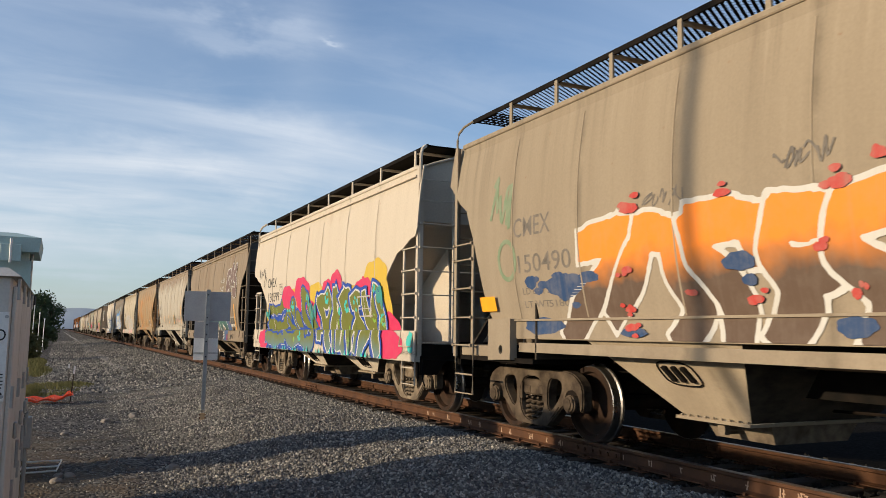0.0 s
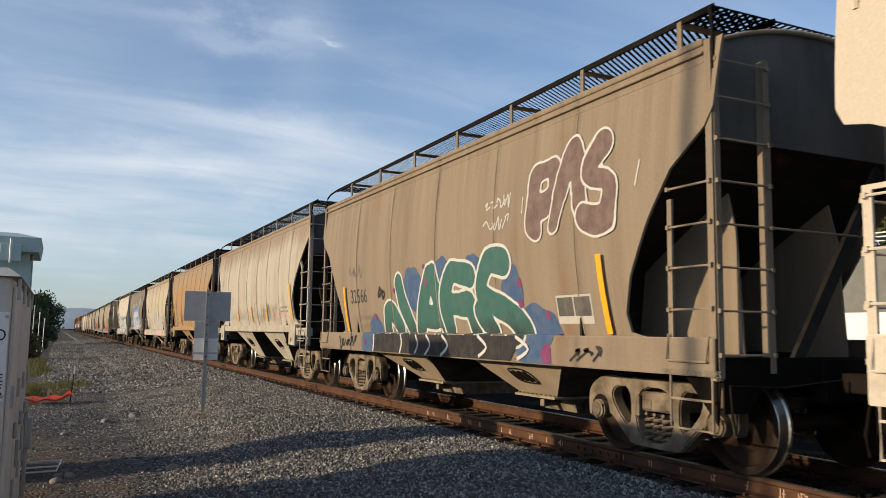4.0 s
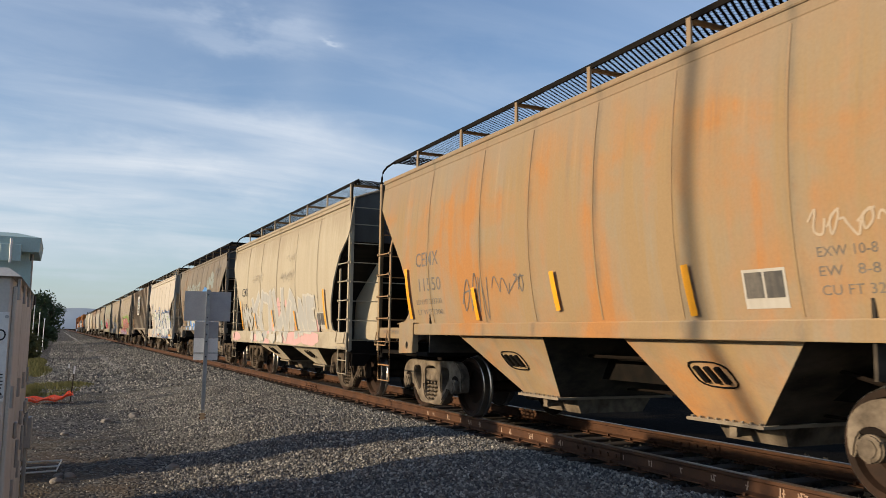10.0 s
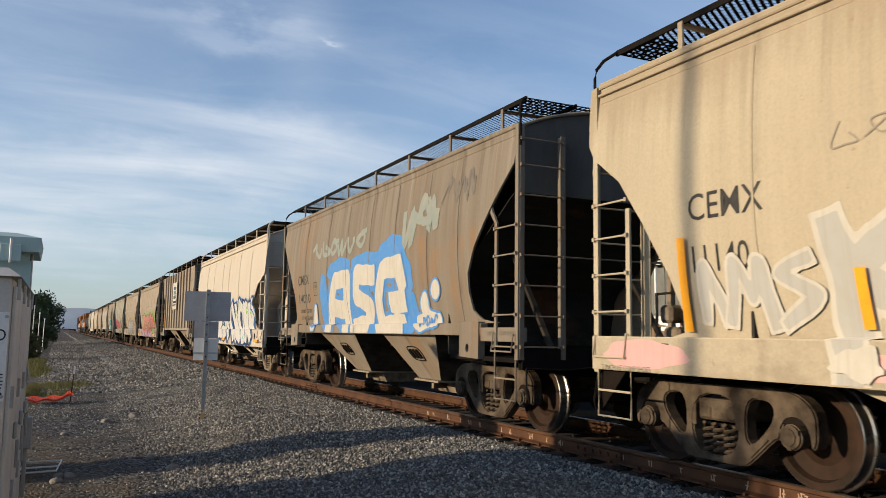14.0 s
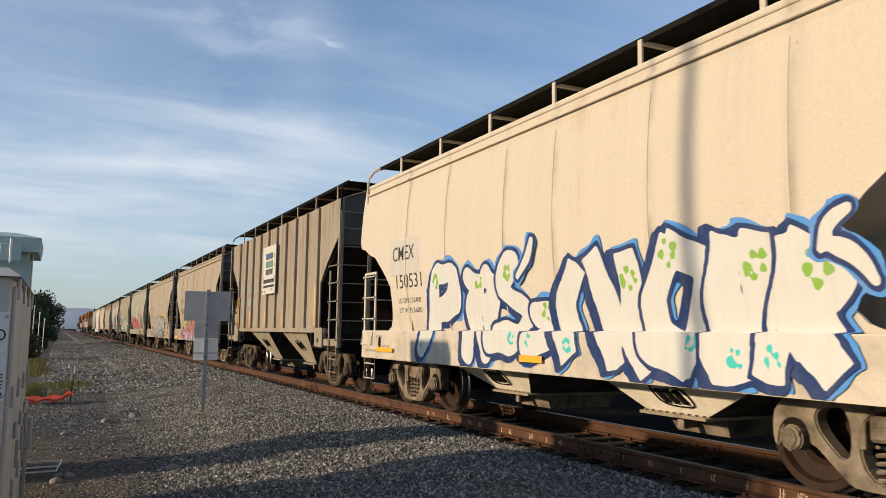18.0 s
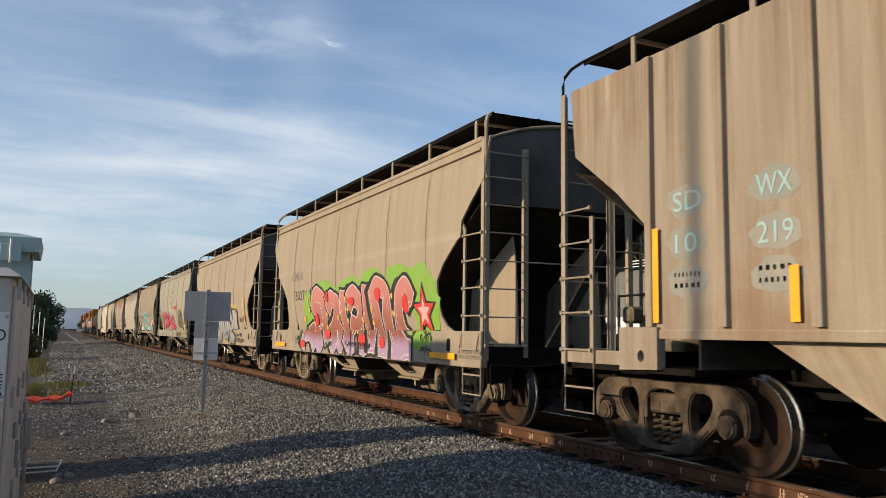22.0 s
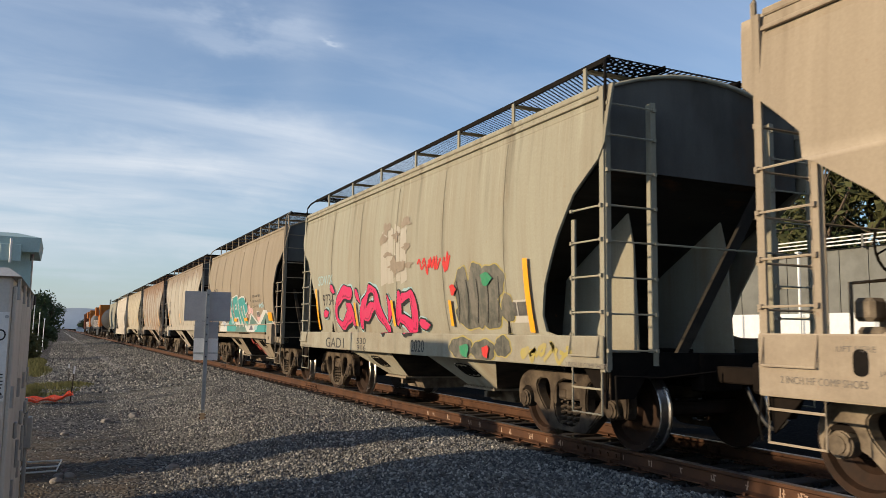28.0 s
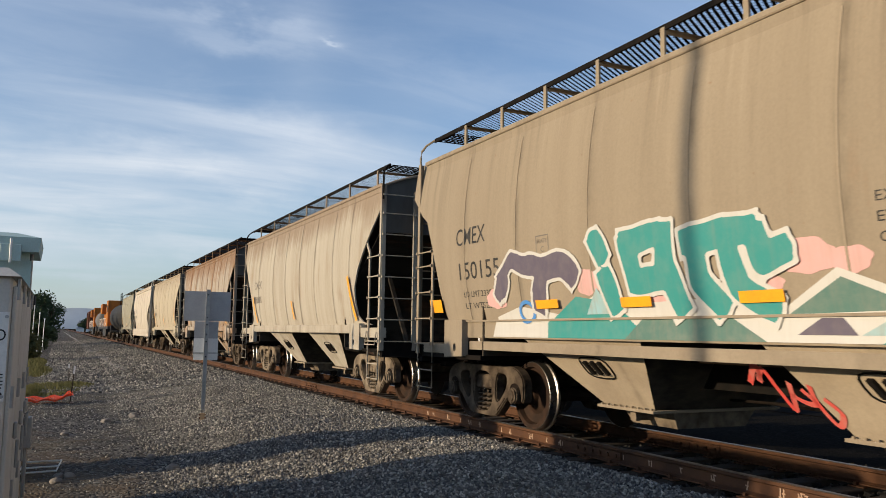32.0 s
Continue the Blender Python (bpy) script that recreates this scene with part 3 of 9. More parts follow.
def grating(bm, ya, yb):
    """Expanded metal of a roof walk: crossing bars that leave diamond gaps."""
    x0, x1, y0, y1 = 0.0, 0.78, ya + 0.15, yb - 0.15
    step, lean, w = 0.075, 0.5, 0.041
    n = int((y1 - y0) / step)
    for s in (1, -1):
        for i in range(-int((x1 - x0) / lean / step) - 1, n + int((x1 - x0) / lean / step) + 2):
            ya = y0 + i * step
            a = Vector((x0, ya, 0))
            b = Vector((x1, ya + s * (x1 - x0) * 0.62, 0))
            lo, hi = min(a.y, b.y), max(a.y, b.y)
            if hi < y0 or lo > y1:
                continue
            t0, t1 = 0.0, 1.0
            dy = b.y - a.y
            ta, tb = (y0 - a.y) / dy, (y1 - a.y) / dy
            t0, t1 = max(t0, min(ta, tb)), min(t1, max(ta, tb))
            if t1 - t0 < 0.02:
                continue
            p, q = a + (b - a) * t0, a + (b - a) * t1
            d = (q - p).normalized()
            o = Vector((-d.y, d.x, 0)) * w / 2
            up = Vector((0, 0, 0.012))
            vs = [bm.verts.new(c) for c in (p - o, p + o + up, q + o + up, q - o)]
            bm.faces.new(vs)
    for x in (x0, x1):
        box(bm, x - 0.012, x + 0.012, y0, y1, -0.03, 0.03)


def solid_walk(bm, ya, yb):
    y0, y1 = ya + 0.15, yb - 0.15
    prof = [(0, -0.035), (0, 0.03), (0.02, 0.03), (0.02, 0.012), (0.76, 0.012), (0.76, 0.03), (0.78, 0.03), (0.78, -0.035), (0.76, -0.035), (0.76, -0.012), (0.02, -0.012), (0.02, -0.035)]
    a, b = ([bm.verts.new((x, y, z)) for x, z in prof] for y in (y0, y1))
    for k in range(len(prof)):
        bm.faces.new((a[k], a[(k + 1) % len(prof)], b[(k + 1) % len(prof)], b[k]))
    bm.faces.new(a)
    bm.faces.new(b[::-1])


# --- running gear ---
def soften(loop, times=2):
    """Round the corners of a closed loop of (y, z)."""
    for _ in range(times):
        out = []
        for (a, b), (c, d) in zip(loop, loop[1:] + loop[:1]):
            out += [(0.75 * a + 0.25 * c, 0.75 * b + 0.25 * d), (0.25 * a + 0.75 * c, 0.25 * b + 0.75 * d)]
        loop = out
    return loop


def swell(loop, d):
    """Move a loop of (y, z) outwards by d, or inwards if d is negative."""
    turn = sum(a * f - c * b for (a, b), (c, f) in zip(loop, loop[1:] + loop[:1]))
    sg = 1 if turn > 0 else -1
    out = []
    for i, (y, z) in enumerate(loop):
        (a, b), (c, f) = loop[i - 1], loop[(i + 1) % len(loop)]
        ty, tz = c - a, f - b
        ln = math.hypot(ty, tz) or 1.0
        out.append((y + sg * d * tz / ln, z - sg * d * ty / ln))
    return out


def side_frame(sgn):
    """Cast truck side: domed ends over the bearings, a spring window and two rounded triangular holes."""
    def make(bm):
        half = [(0.0, 0.835), (0.5, 0.835), (0.78, 0.845), (0.95, 0.805), (1.08, 0.71), (1.12, 0.59), (1.11, 0.40), (1.055, 0.36), (1.04, 0.50),
                (0.98, 0.59), (0.889, 0.615), (0.80, 0.59), (0.75, 0.50), (0.745, 0.42), (0.68, 0.40), (0.42, 0.17), (0.34, 0.13), (0.0, 0.13)]
        outer = soften(half + [(-y, z) for y, z in half[-2:0:-1]], 1)
        win = soften([(-0.285, 0.745), (0.285, 0.745), (0.28, 0.19), (-0.28, 0.19)])
        tri = soften([(0.37, 0.735), (0.62, 0.735), (0.70, 0.65), (0.63, 0.50), (0.37, 0.27)])
        holes = [win, tri, [(-y, z) for y, z in tri][::-1]]
        prism(bm, outer, holes, sgn * 0.96, sgn * 1.075)
        # the face stands proud, with chamfer-like inset edges
        prism(bm, swell(outer, -0.012), [swell(h, 0.010) for h in holes], sgn * 1.07, sgn * 1.095)
        # cast marks along one leg
        for i in range(7):
            y, z = -0.45 - 0.026 * i, 0.245 + 0.023 * i
            strip(bm, [(sgn * 1.102, y - 0.02, z + 0.018), (sgn * 1.102, y + 0.02, z - 0.018)], 0.016, 0.012, (1, 0, 0))
        # pedestal lug and wear plates in the spring window
        for q in (-1, 1):
            box(bm, sgn * 0.98, sgn * 1.09, q * 0.275 - 0.03, q * 0.275 + 0.03, 0.44, 0.72, 0.006)
    return make


def spring(bm):
    pts = []
    for i in range(40):
        a = i / 40 * 4.5 * 2 * math.pi
        pts.append((0.055 * math.cos(a), 0.055 * math.sin(a), 0.27 * i / 39))
    tube(bm, pts, 0.017, 5)


def bearing(sgn):
    def make(bm):
        lathe(bm, [(sgn * 1.0, 0.105), (sgn * 1.12, 0.11), (sgn * 1.125, 0.10), (sgn * 1.145, 0.10), (sgn * 1.152, 0.07), (sgn * 1.165, 0.07), (sgn * 1.165, 0.02)], 0, 0, 0, 20)
        for k in range(3):
            a = 2.094 * k + 0.5
            cy, cz = 0.085 * math.cos(a), 0.085 * math.sin(a)
            box(bm, sgn * 1.15 - 0.005, sgn * 1.15 + 0.018, cy - 0.02, cy + 0.02, cz - 0.02, cz + 0.02)
    return make


def adapter(sgn):
    def make(bm):
        box(bm, sgn * 0.98, sgn * 1.09, -0.12, 0.12, 0.55, 0.62, 0.01)
    return make


def wheelset(bm):
    R = 0.457
    lathe(bm, [(-1.02, 0.075), (-0.80, 0.085), (-0.6, 0.09), (0.6, 0.09), (0.80, 0.085), (1.02, 0.075)], 0, 0, 0, 14, [0] * 5)
    for s in (-1, 1):
        # flange on the inner side, tread outside
        p = [(0.685, 0.13), (0.69, 0.30), (0.683, 0.385), (0.683, R + 0.020), (0.692, R + 0.027), (0.712, R + 0.022), (0.724, R + 0.004), (0.82, R - 0.004), (0.826, R - 0.012), (0.826, 0.385), (0.765, 0.365), (0.745, 0.25), (0.80, 0.14), (0.86, 0.125), (0.86, 0.08)]
        m = [0, 0, 0, 1, 1, 1, 1, 1, 0, 0, 0, 0, 0, 0]
        lathe(bm, [(s * x, r) for x, r in p], 0, 0, 0, 40, m)


def build_truck(car, y, mat=None):
    """A two-axle bogie; its wheelsets are keyed later."""
    tr = new("truck")
    tr.parent = car
    tr.location = (0, y, 0)
    mat = mat or GREASY_MID
    for s in (-1, 1):
        shared("side_frame", ("frame", s, mat.name), side_frame(s), mat, tr, None, "cast side frame caked with brown dust")
        for i in range(3):
            shared("spring", ("spring", mat.name), spring, mat, tr, pose(s * 1.02, -0.13 + 0.13 * i, 0.20), "coil spring")
    def bol(bm):
        box(bm, -1.07, 1.07, -0.23, 0.23, 0.50, 0.70, 0.02)
        for q in (-1, 1):
            box(bm, q * 1.02, q * 1.085, -0.24, -0.14, 0.52, 0.64, 0.01) if q > 0 else box(bm, q * 1.085, q * 1.02, -0.24, -0.14, 0.52, 0.64, 0.01)
            box(bm, min(q * 1.02, q * 1.085), max(q * 1.02, q * 1.085), 0.06, 0.20, 0.52, 0.62, 0.01)
        box(bm, -0.35, 0.35, -0.35, 0.35, 0.70, 0.80)
    shared("bolster", ("bolster", mat.name), bol, mat, tr)
    def beam(bm):
        box(bm, -0.85, 0.85, -0.05, 0.05, 0.36, 0.46)
        for s in (-1, 1):
            box(bm, s * 0.72 - 0.05, s * 0.72 + 0.05, 0.02, 0.16, 0.30, 0.56)
    for s in (-1, 1):
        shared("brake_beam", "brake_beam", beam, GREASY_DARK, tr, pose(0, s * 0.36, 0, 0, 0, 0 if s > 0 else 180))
    sets = []
    for dy in (-0.889, 0.889):
        w = shared("wheelset", "wheelset", wheelset, [WHEEL_RUST, TREAD], tr, pose(0, dy, 0.457), "rusty wheels with bright treads on an axle")
        sets.append(w)
        for s in (-1, 1):
            shared("bearing", ("bearing", s, mat.name), bearing(s), mat, tr, pose(0, dy, 0.457), "bolted axle bearing cap")
            shared("bearing_adapter", ("adapter", s), adapter(s), GREASY_DARK, tr, pose(0, dy, 0))
    return tr, sets


# --- fittings ---
def rung_bar(x0, x1, y0, y1):
    def make(bm):
        tube(bm, [(x0, y0, 0), (x1, y1, 0)], 0.011, 6)
        for x, y in ((x0, y0), (x1, y1)):
            box(bm, x - 0.018, x + 0.018, y - 0.018, y + 0.018, -0.02, 0.02)
    return make


def build_corner(car, kind, paint, s, e, shape):
    """Ladder, steps and grab irons at one corner: s is the side, e the end."""
    k = KINDS[kind]
    H = end_y(kind, e)
    ye, xo = e * H, s * 1.56
    lad = new("ladder")
    lad.parent = car
    tagged(lad, "painted steel corner ladder with round rungs")
    top = 2.36 if shape else k["eave"] - 0.02
    low = 0.90 if kind in ("deep", "sleek") else 0.96

    def post(bm):
        box(bm, s * 1.545, s * 1.57, min(ye, ye - e * 0.075), max(ye, ye - e * 0.075), low, top)
        box(bm, s * 1.48, s * 1.545, ye - 0.006, ye + 0.006, low, top)
    shared("ladder_rail", ("post", kind, s, e, shape, paint.name), post, paint, lad)

    def inner(bm):
        yi = e * (H - 0.56)
        if shape:
            box(bm, s * 1.545, s * 1.57, yi - 0.03, yi + 0.03, 1.0, 2.36)
            box(bm, s * 1.545, s * 1.57, min(yi, ye), max(yi, ye), 2.32, 2.36)
        elif kind in ("broad", "sleek", "ribbed"):
            box(bm, s * 1.545, s * 1.57, yi - 0.03, yi + 0.03, 1.0, 2.55)
        else:
            strip(bm, [(xo, yi, 1.12), (xo, yi, 2.72), (s * 1.565, e * (H - 0.66), 2.86), (s * 1.575, e * (H - 0.70), 2.98)], 0.025, 0.06, (1, 0, 0))
    shared("ladder_rail", ("inner", kind, s, e, shape, paint.name), inner, paint, lad)
    for z in (1.12, 1.52, 1.90, 2.28) if shape else (1.12, 1.52, 1.90, 2.28, 2.64) if kind != "broad" else (1.12, 1.50, 1.90, 2.30, 2.52):
        shared("rung", ("rung", kind, s, e, paint.name), rung_bar(s * 1.585, s * 1.585, e * (H - 0.03), e * (H - 0.56)), paint, lad, pose(0, 0, z))

    el = new("ladder")
    el.parent = car
    tagged(el, "steel end ladder with thin rungs")

    def rail2(bm):
        box(bm, s * 0.90 - 0.035, s * 0.90 + 0.035, ye - 0.006, ye + 0.006, 0.96, top - 0.1)
        box(bm, s * 0.90 - 0.006, s * 0.90 + 0.006, min(ye, ye - e * 0.11), max(ye, ye - e * 0.11), 0.96, top - 0.1)
    shared("ladder_rail", ("rail2", kind, s, e, shape, paint.name), rail2, paint, el)
    for z in ((1.12, 1.50, 1.88, 2.26) if shape else (1.12, 1.50, 1.88, 2.26, 2.64, 3.02, 3.40, 3.74)):
        shared("rung", ("rung2", kind, s, e, paint.name), rung_bar(s * 1.53, s * 0.90, ye + e * 0.02, ye + e * 0.02), paint, el, pose(0, 0, z))

    def stirrup(bm):
        y0, y1 = ye - e * 0.06, ye - e * 0.58
        tube(bm, [(xo, y0, low + 0.05), (xo, y0, 0.46), (xo, y1, 0.46), (xo, y1, low + 0.2)], 0.014, 6)
        tube(bm, [(xo, y0, 0.72), (xo, y1, 0.72)], 0.012, 6)
    shared("step", ("stirrup", kind, s, e, paint.name), stirrup, paint, car, None, "bent steel stirrup step")

    def grab(bm):
        tube(bm, [(s * 1.60, e * (H - 0.06), 1.28), (s * 1.63, e * (H - 0.06), 1.06), (s * 1.63, e * (H - 0.56), 1.06), (s * 1.60, e * (H - 0.56), 1.30)], 0.012, 6)
    if kind in ("deep", "sleek", "round"):
        shared("grab_iron", ("grab", kind, s, e, paint.name), grab, paint, car)


def build_end(car, kind, paint, dark, e, brake):
    H = end_y(kind, e)
    ye = e * H

    def deck(bm):
        box(bm, -1.50, 1.50, ye - e * 0.02 if e < 0 else ye - 2.0, ye - e * 2.0 if e < 0 else ye - 0.02, 0.92, 0.98)
        box(bm, -1.50, 1.50, min(ye, ye - e * 0.10), max(ye, ye - e * 0.10), 0.84, 1.10)
    shared("end_platform", ("deck", kind, e), deck, dark, car, None, "dirty steel end platform")

    def webs(x, bm):
        if True:
            prism(bm, [(e * (H - 0.48), 0.98), (e * (H - 0.56), 2.3), (e * (H - 0.66), 2.70), (e * (H - 1.9), 2.0), (e * (H - 2.04), 0.98)], [], x - 0.012, x + 0.012)
    for x in ((-0.72, 0.72) if kind in ("deep", "sleek") else ()):
        shared("end_web", ("webs", kind, x, e, paint.name), lambda bm: webs(x, bm), paint, car, None, "upright plate that carries the slope sheet")

    def coupler(bm):
        y0 = e * HALF
        box(bm, -0.10, 0.10, min(ye, y0 + e * 0.38), max(ye, y0 + e * 0.38), 0.78, 0.96, 0.015)
        box(bm, -0.16, 0.18, min(y0 + e * 0.38, y0 + e * 0.66), max(y0 + e * 0.38, y0 + e * 0.66), 0.70, 1.02, 0.03)
        box(bm, -0.30, 0.30, min(ye - e * 0.15, ye + e * 0.05), max(ye - e * 0.15, ye + e * 0.05), 0.68, 1.10, 0.02)
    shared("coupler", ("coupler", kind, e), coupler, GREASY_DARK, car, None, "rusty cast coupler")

    def hose(bm):
        pts = [(0.35, ye + e * (0.05 + 0.55 * t), 0.72 - 0.42 * math.sin(math.pi * t * 0.75)) for t in (i / 8 for i in range(9))]
        tube(bm, pts, 0.025, 6)
    shared("air_hose", ("hose", kind, e), hose, BLACK, car, None, "hanging black rubber air hose")

    def lever(bm):
        tube(bm, [(-1.48, ye + e * 0.06, 0.86), (-0.9, ye + e * 0.10, 0.84), (-0.2, ye + e * 0.14, 0.90)], 0.012, 5)
        tube(bm, [(-1.48, ye + e * 0.06, 0.86), (-1.50, ye + e * 0.10, 0.60), (-1.46, ye + e * 0.10, 0.45)], 0.012, 5)
    shared("uncoupling_lever", ("lever", kind, e), lever, dark, car)

    def rail(bm):
        tube(bm, [(-0.90, ye + e * 0.03, 2.26), (0.90, ye + e * 0.03, 2.26)], 0.012, 6)
    shared("end_rail", ("endrail", kind, e, paint.name), rail, paint, car)

    def braces(x, bm):
        strip(bm, [(x, e * (H - 0.12), 1.0), (x, e * (H - 1.15), 2.40)], 0.07, 0.05, (1, 0, 0))
    for x in ((-0.95, 0.95) if kind in ("round", "broad") else ()):
        shared("end_brace", ("brace", kind, x, e, paint.name), lambda bm: braces(x, bm), P_SHADE, car, None, "slanting end brace")

    def strut(bm):
        strip(bm, [(-0.48, ye - e * 0.16, 0.98), (0.86, ye - e * 0.16, 3.0)], 0.05, 0.13, (0, 1, 0))
    if kind in ("deep", "sleek"):
        shared("end_strut", ("strut", kind, e), strut, P_SHADE, car, None, "dark diagonal end strut")

    def stanchion(x, bm):
        box(bm, x - 0.012, x + 0.012, min(ye - e * 0.10, ye - e * 0.30), max(ye - e * 0.10, ye - e * 0.30), 0.98, 3.4)
        box(bm, x - 0.06, x + 0.06, min(ye - e * 0.09, ye - e * 0.11), max(ye - e * 0.09, ye - e * 0.11), 0.98, 3.4)
    for x in ((0.09, 0.36) if kind in ("broad", "ribbed") else ()):
        shared("end_stanchion", ("stanchion", kind, x, e, paint.name), lambda bm: stanchion(x, bm), paint, car, None, "upright end post")

    def gusset(x, bm):
        prism(bm, [(e * (H - 0.02), 0.98), (e * (H - 0.50), 0.98), (e * (H - 0.06), 0.52)], [], x - 0.01, x + 0.01)
        hull8(bm, (min(x, x * 0.80), max(x, x * 0.80), e * H - 0.008, e * H + 0.008, 0.62), (min(x, x * 0.66), max(x, x * 0.66), e * H - 0.008, e * H + 0.008, 0.92))
    for x in ((-1.50, 1.50) if kind in ("deep", "sleek") else ()):
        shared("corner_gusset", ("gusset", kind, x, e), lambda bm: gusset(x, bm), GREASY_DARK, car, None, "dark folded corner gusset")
    if brake:
        def wheel(bm):
            c = Vector((0.30, ye + e * 0.12, 2.15))
            ring = [c + Vector((0.27 * math.cos(a), 0, 0.27 * math.sin(a))) for a in (2 * math.pi * i / 20 for i in range(21))]
            tube(bm, ring, 0.014, 6)
            for i in range(4):
                a = i * math.pi / 2 + 0.4
                tube(bm, [c, c + Vector((0.27 * math.cos(a), 0, 0.27 * math.sin(a)))], 0.01, 5)
            tube(bm, [c, c - Vector((0, e * 0.2, 0))], 0.03, 8)
        shared("brake_wheel", ("bwheel", kind, e), wheel, DARK_STEEL, car, None, "spoked iron hand brake wheel")

        def gear(bm):
            box(bm, 0.15, 0.45, min(ye - e * 0.12, ye), max(ye - e * 0.12, ye), 1.98, 2.32, 0.02)
            tube(bm, [(0.30, ye - e * 0.06, 2.0), (0.30, ye - e * 0.06, 1.0)], 0.012, 5)
        shared("brake_gear_box", ("bgear", kind, e), gear, GREASY, car)

        def tank(bm):
            lathe(bm, [(-0.55, 0.12), (-0.5, 0.2), (0.35, 0.2), (0.4, 0.12)], -0.35, e * (H - 1.0), 1.22, 16)
        shared("air_reservoir", ("tank", kind, e), tank, GREASY, car, None, "dusty cylindrical air reservoir", True)

        def valve(bm):
            for (x, z, a) in ((-0.95, 1.25, 0.12), (-0.75, 1.42, 0.10), (-1.05, 1.5, 0.09), (-0.62, 1.18, 0.1)):
                box(bm, x - a, x + a, e * (H - 0.6) - a, e * (H - 0.6) + a, z - a, z + a, 0.03)
            tube(bm, [(-1.2, e * (H - 0.55), 1.05), (-1.2, e * (H - 0.55), 1.7), (-0.7, e * (H - 0.55), 1.75), (-0.5, e * (H - 0.7), 1.3)], 0.02, 6)
        shared("brake_valve", ("valve", kind, e), valve, GREASY, car, None, "cast brake valve with pipes")


def build_hoppers(car, kind, paint, dark):
    top = KINDS[kind]["sill"][0] + 0.02
    wx = 1.18 if kind == "deep" else 1.42
    bx = 0.85
    for (a, b, c, d) in ((2.75, 5.0, 3.70, 4.55), (6.50, 8.75, 6.95, 7.80)):
        y0, y1, y2, y3 = -HALF + a, -HALF + b, -HALF + c, -HALF + d

        def hop(bm):
            hull8(bm, (-bx, bx, y2, y3, 0.48), (-wx, wx, y0, y1, top))
            # end faces take the dark paint: their shade is put into the colour
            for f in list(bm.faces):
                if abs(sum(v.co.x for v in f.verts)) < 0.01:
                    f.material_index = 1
        h = shared("hopper", ("hop", kind, a, paint.name), hop, [paint, P_SHADE], car, None, "tapered discharge hopper, its end sheets painted dark for their shade")

        def flange(bm):
            box(bm, -bx - 0.08, bx + 0.08, y2 - 0.06, y3 + 0.06, 0.455, 0.485)
            for i in range(9):
                yb = y2 + (y3 - y2) * i / 8
                for s in (-1, 1):
                    box(bm, s * (bx + 0.05) - 0.012, s * (bx + 0.05) + 0.012, yb - 0.012, yb + 0.012, 0.485, 0.505)
        shared("outlet_flange", ("flange", a), flange, paint, h, None, "bolted outlet flange")

        def gate(bm):
            hull8(bm, (-0.5, 0.5, y2 + 0.05, y3 - 0.05, 0.27), (-0.6, 0.6, y2, y3, 0.455))
            tube(bm, [(-0.75, (y2 + y3) / 2, 0.38), (0.75, (y2 + y3) / 2, 0.38)], 0.045, 10)
            box(bm, -0.80, -0.74, (y2 + y3) / 2 - 0.045, (y2 + y3) / 2 + 0.045, 0.335, 0.425)
        shared("outlet_gate", ("gate", a), gate, GREASY, h, None, "dusty outlet gate with a square shaft")

        # raised plate with slots on the sloping face
        def vent_on(s, bm):
            f = 0.42
            yc = (y0 + y1) / 2 * (1 - f) + (y2 + y3) / 2 * f
            zc = top + (0.48 - top) * f
            xx = wx + (bx - wx) * f
            if True:
                t = Vector((-s * (wx - bx), 0, 0.48 - top)).normalized()
                nrm = Vector((s * (top - 0.48), 0, -(wx - bx))).normalized()
                c = Vector((s * xx, yc, zc)) + nrm * 0.012
                for i in range(3):
                    p = c + Vector((0, -0.13 + 0.13 * i, 0))
                    strip(bm, [p - t * 0.085 + Vector((0, 0.03, 0)), p + t * 0.085 - Vector((0, 0.03, 0))], 0.055, 0.045, (0, 1, 0))
                ring = [c + Vector((0, 0.25 * math.copysign(abs(math.cos(q)) ** 0.6, math.cos(q)), 0)) + t * 0.145 * math.copysign(abs(math.sin(q)) ** 0.6, math.sin(q)) - Vector((0, 0.35, 0)) * 0.145 * math.sin(q) for q in (2 * math.pi * i / 16 for i in range(17))]
                tube(bm, ring, 0.008, 5)
        for s in (-1, 1):
            shared("vent_plate", ("vent", kind, a, s), lambda bm: vent_on(s, bm), DARK_STEEL, h, None, "dark slotted vibrator bracket")


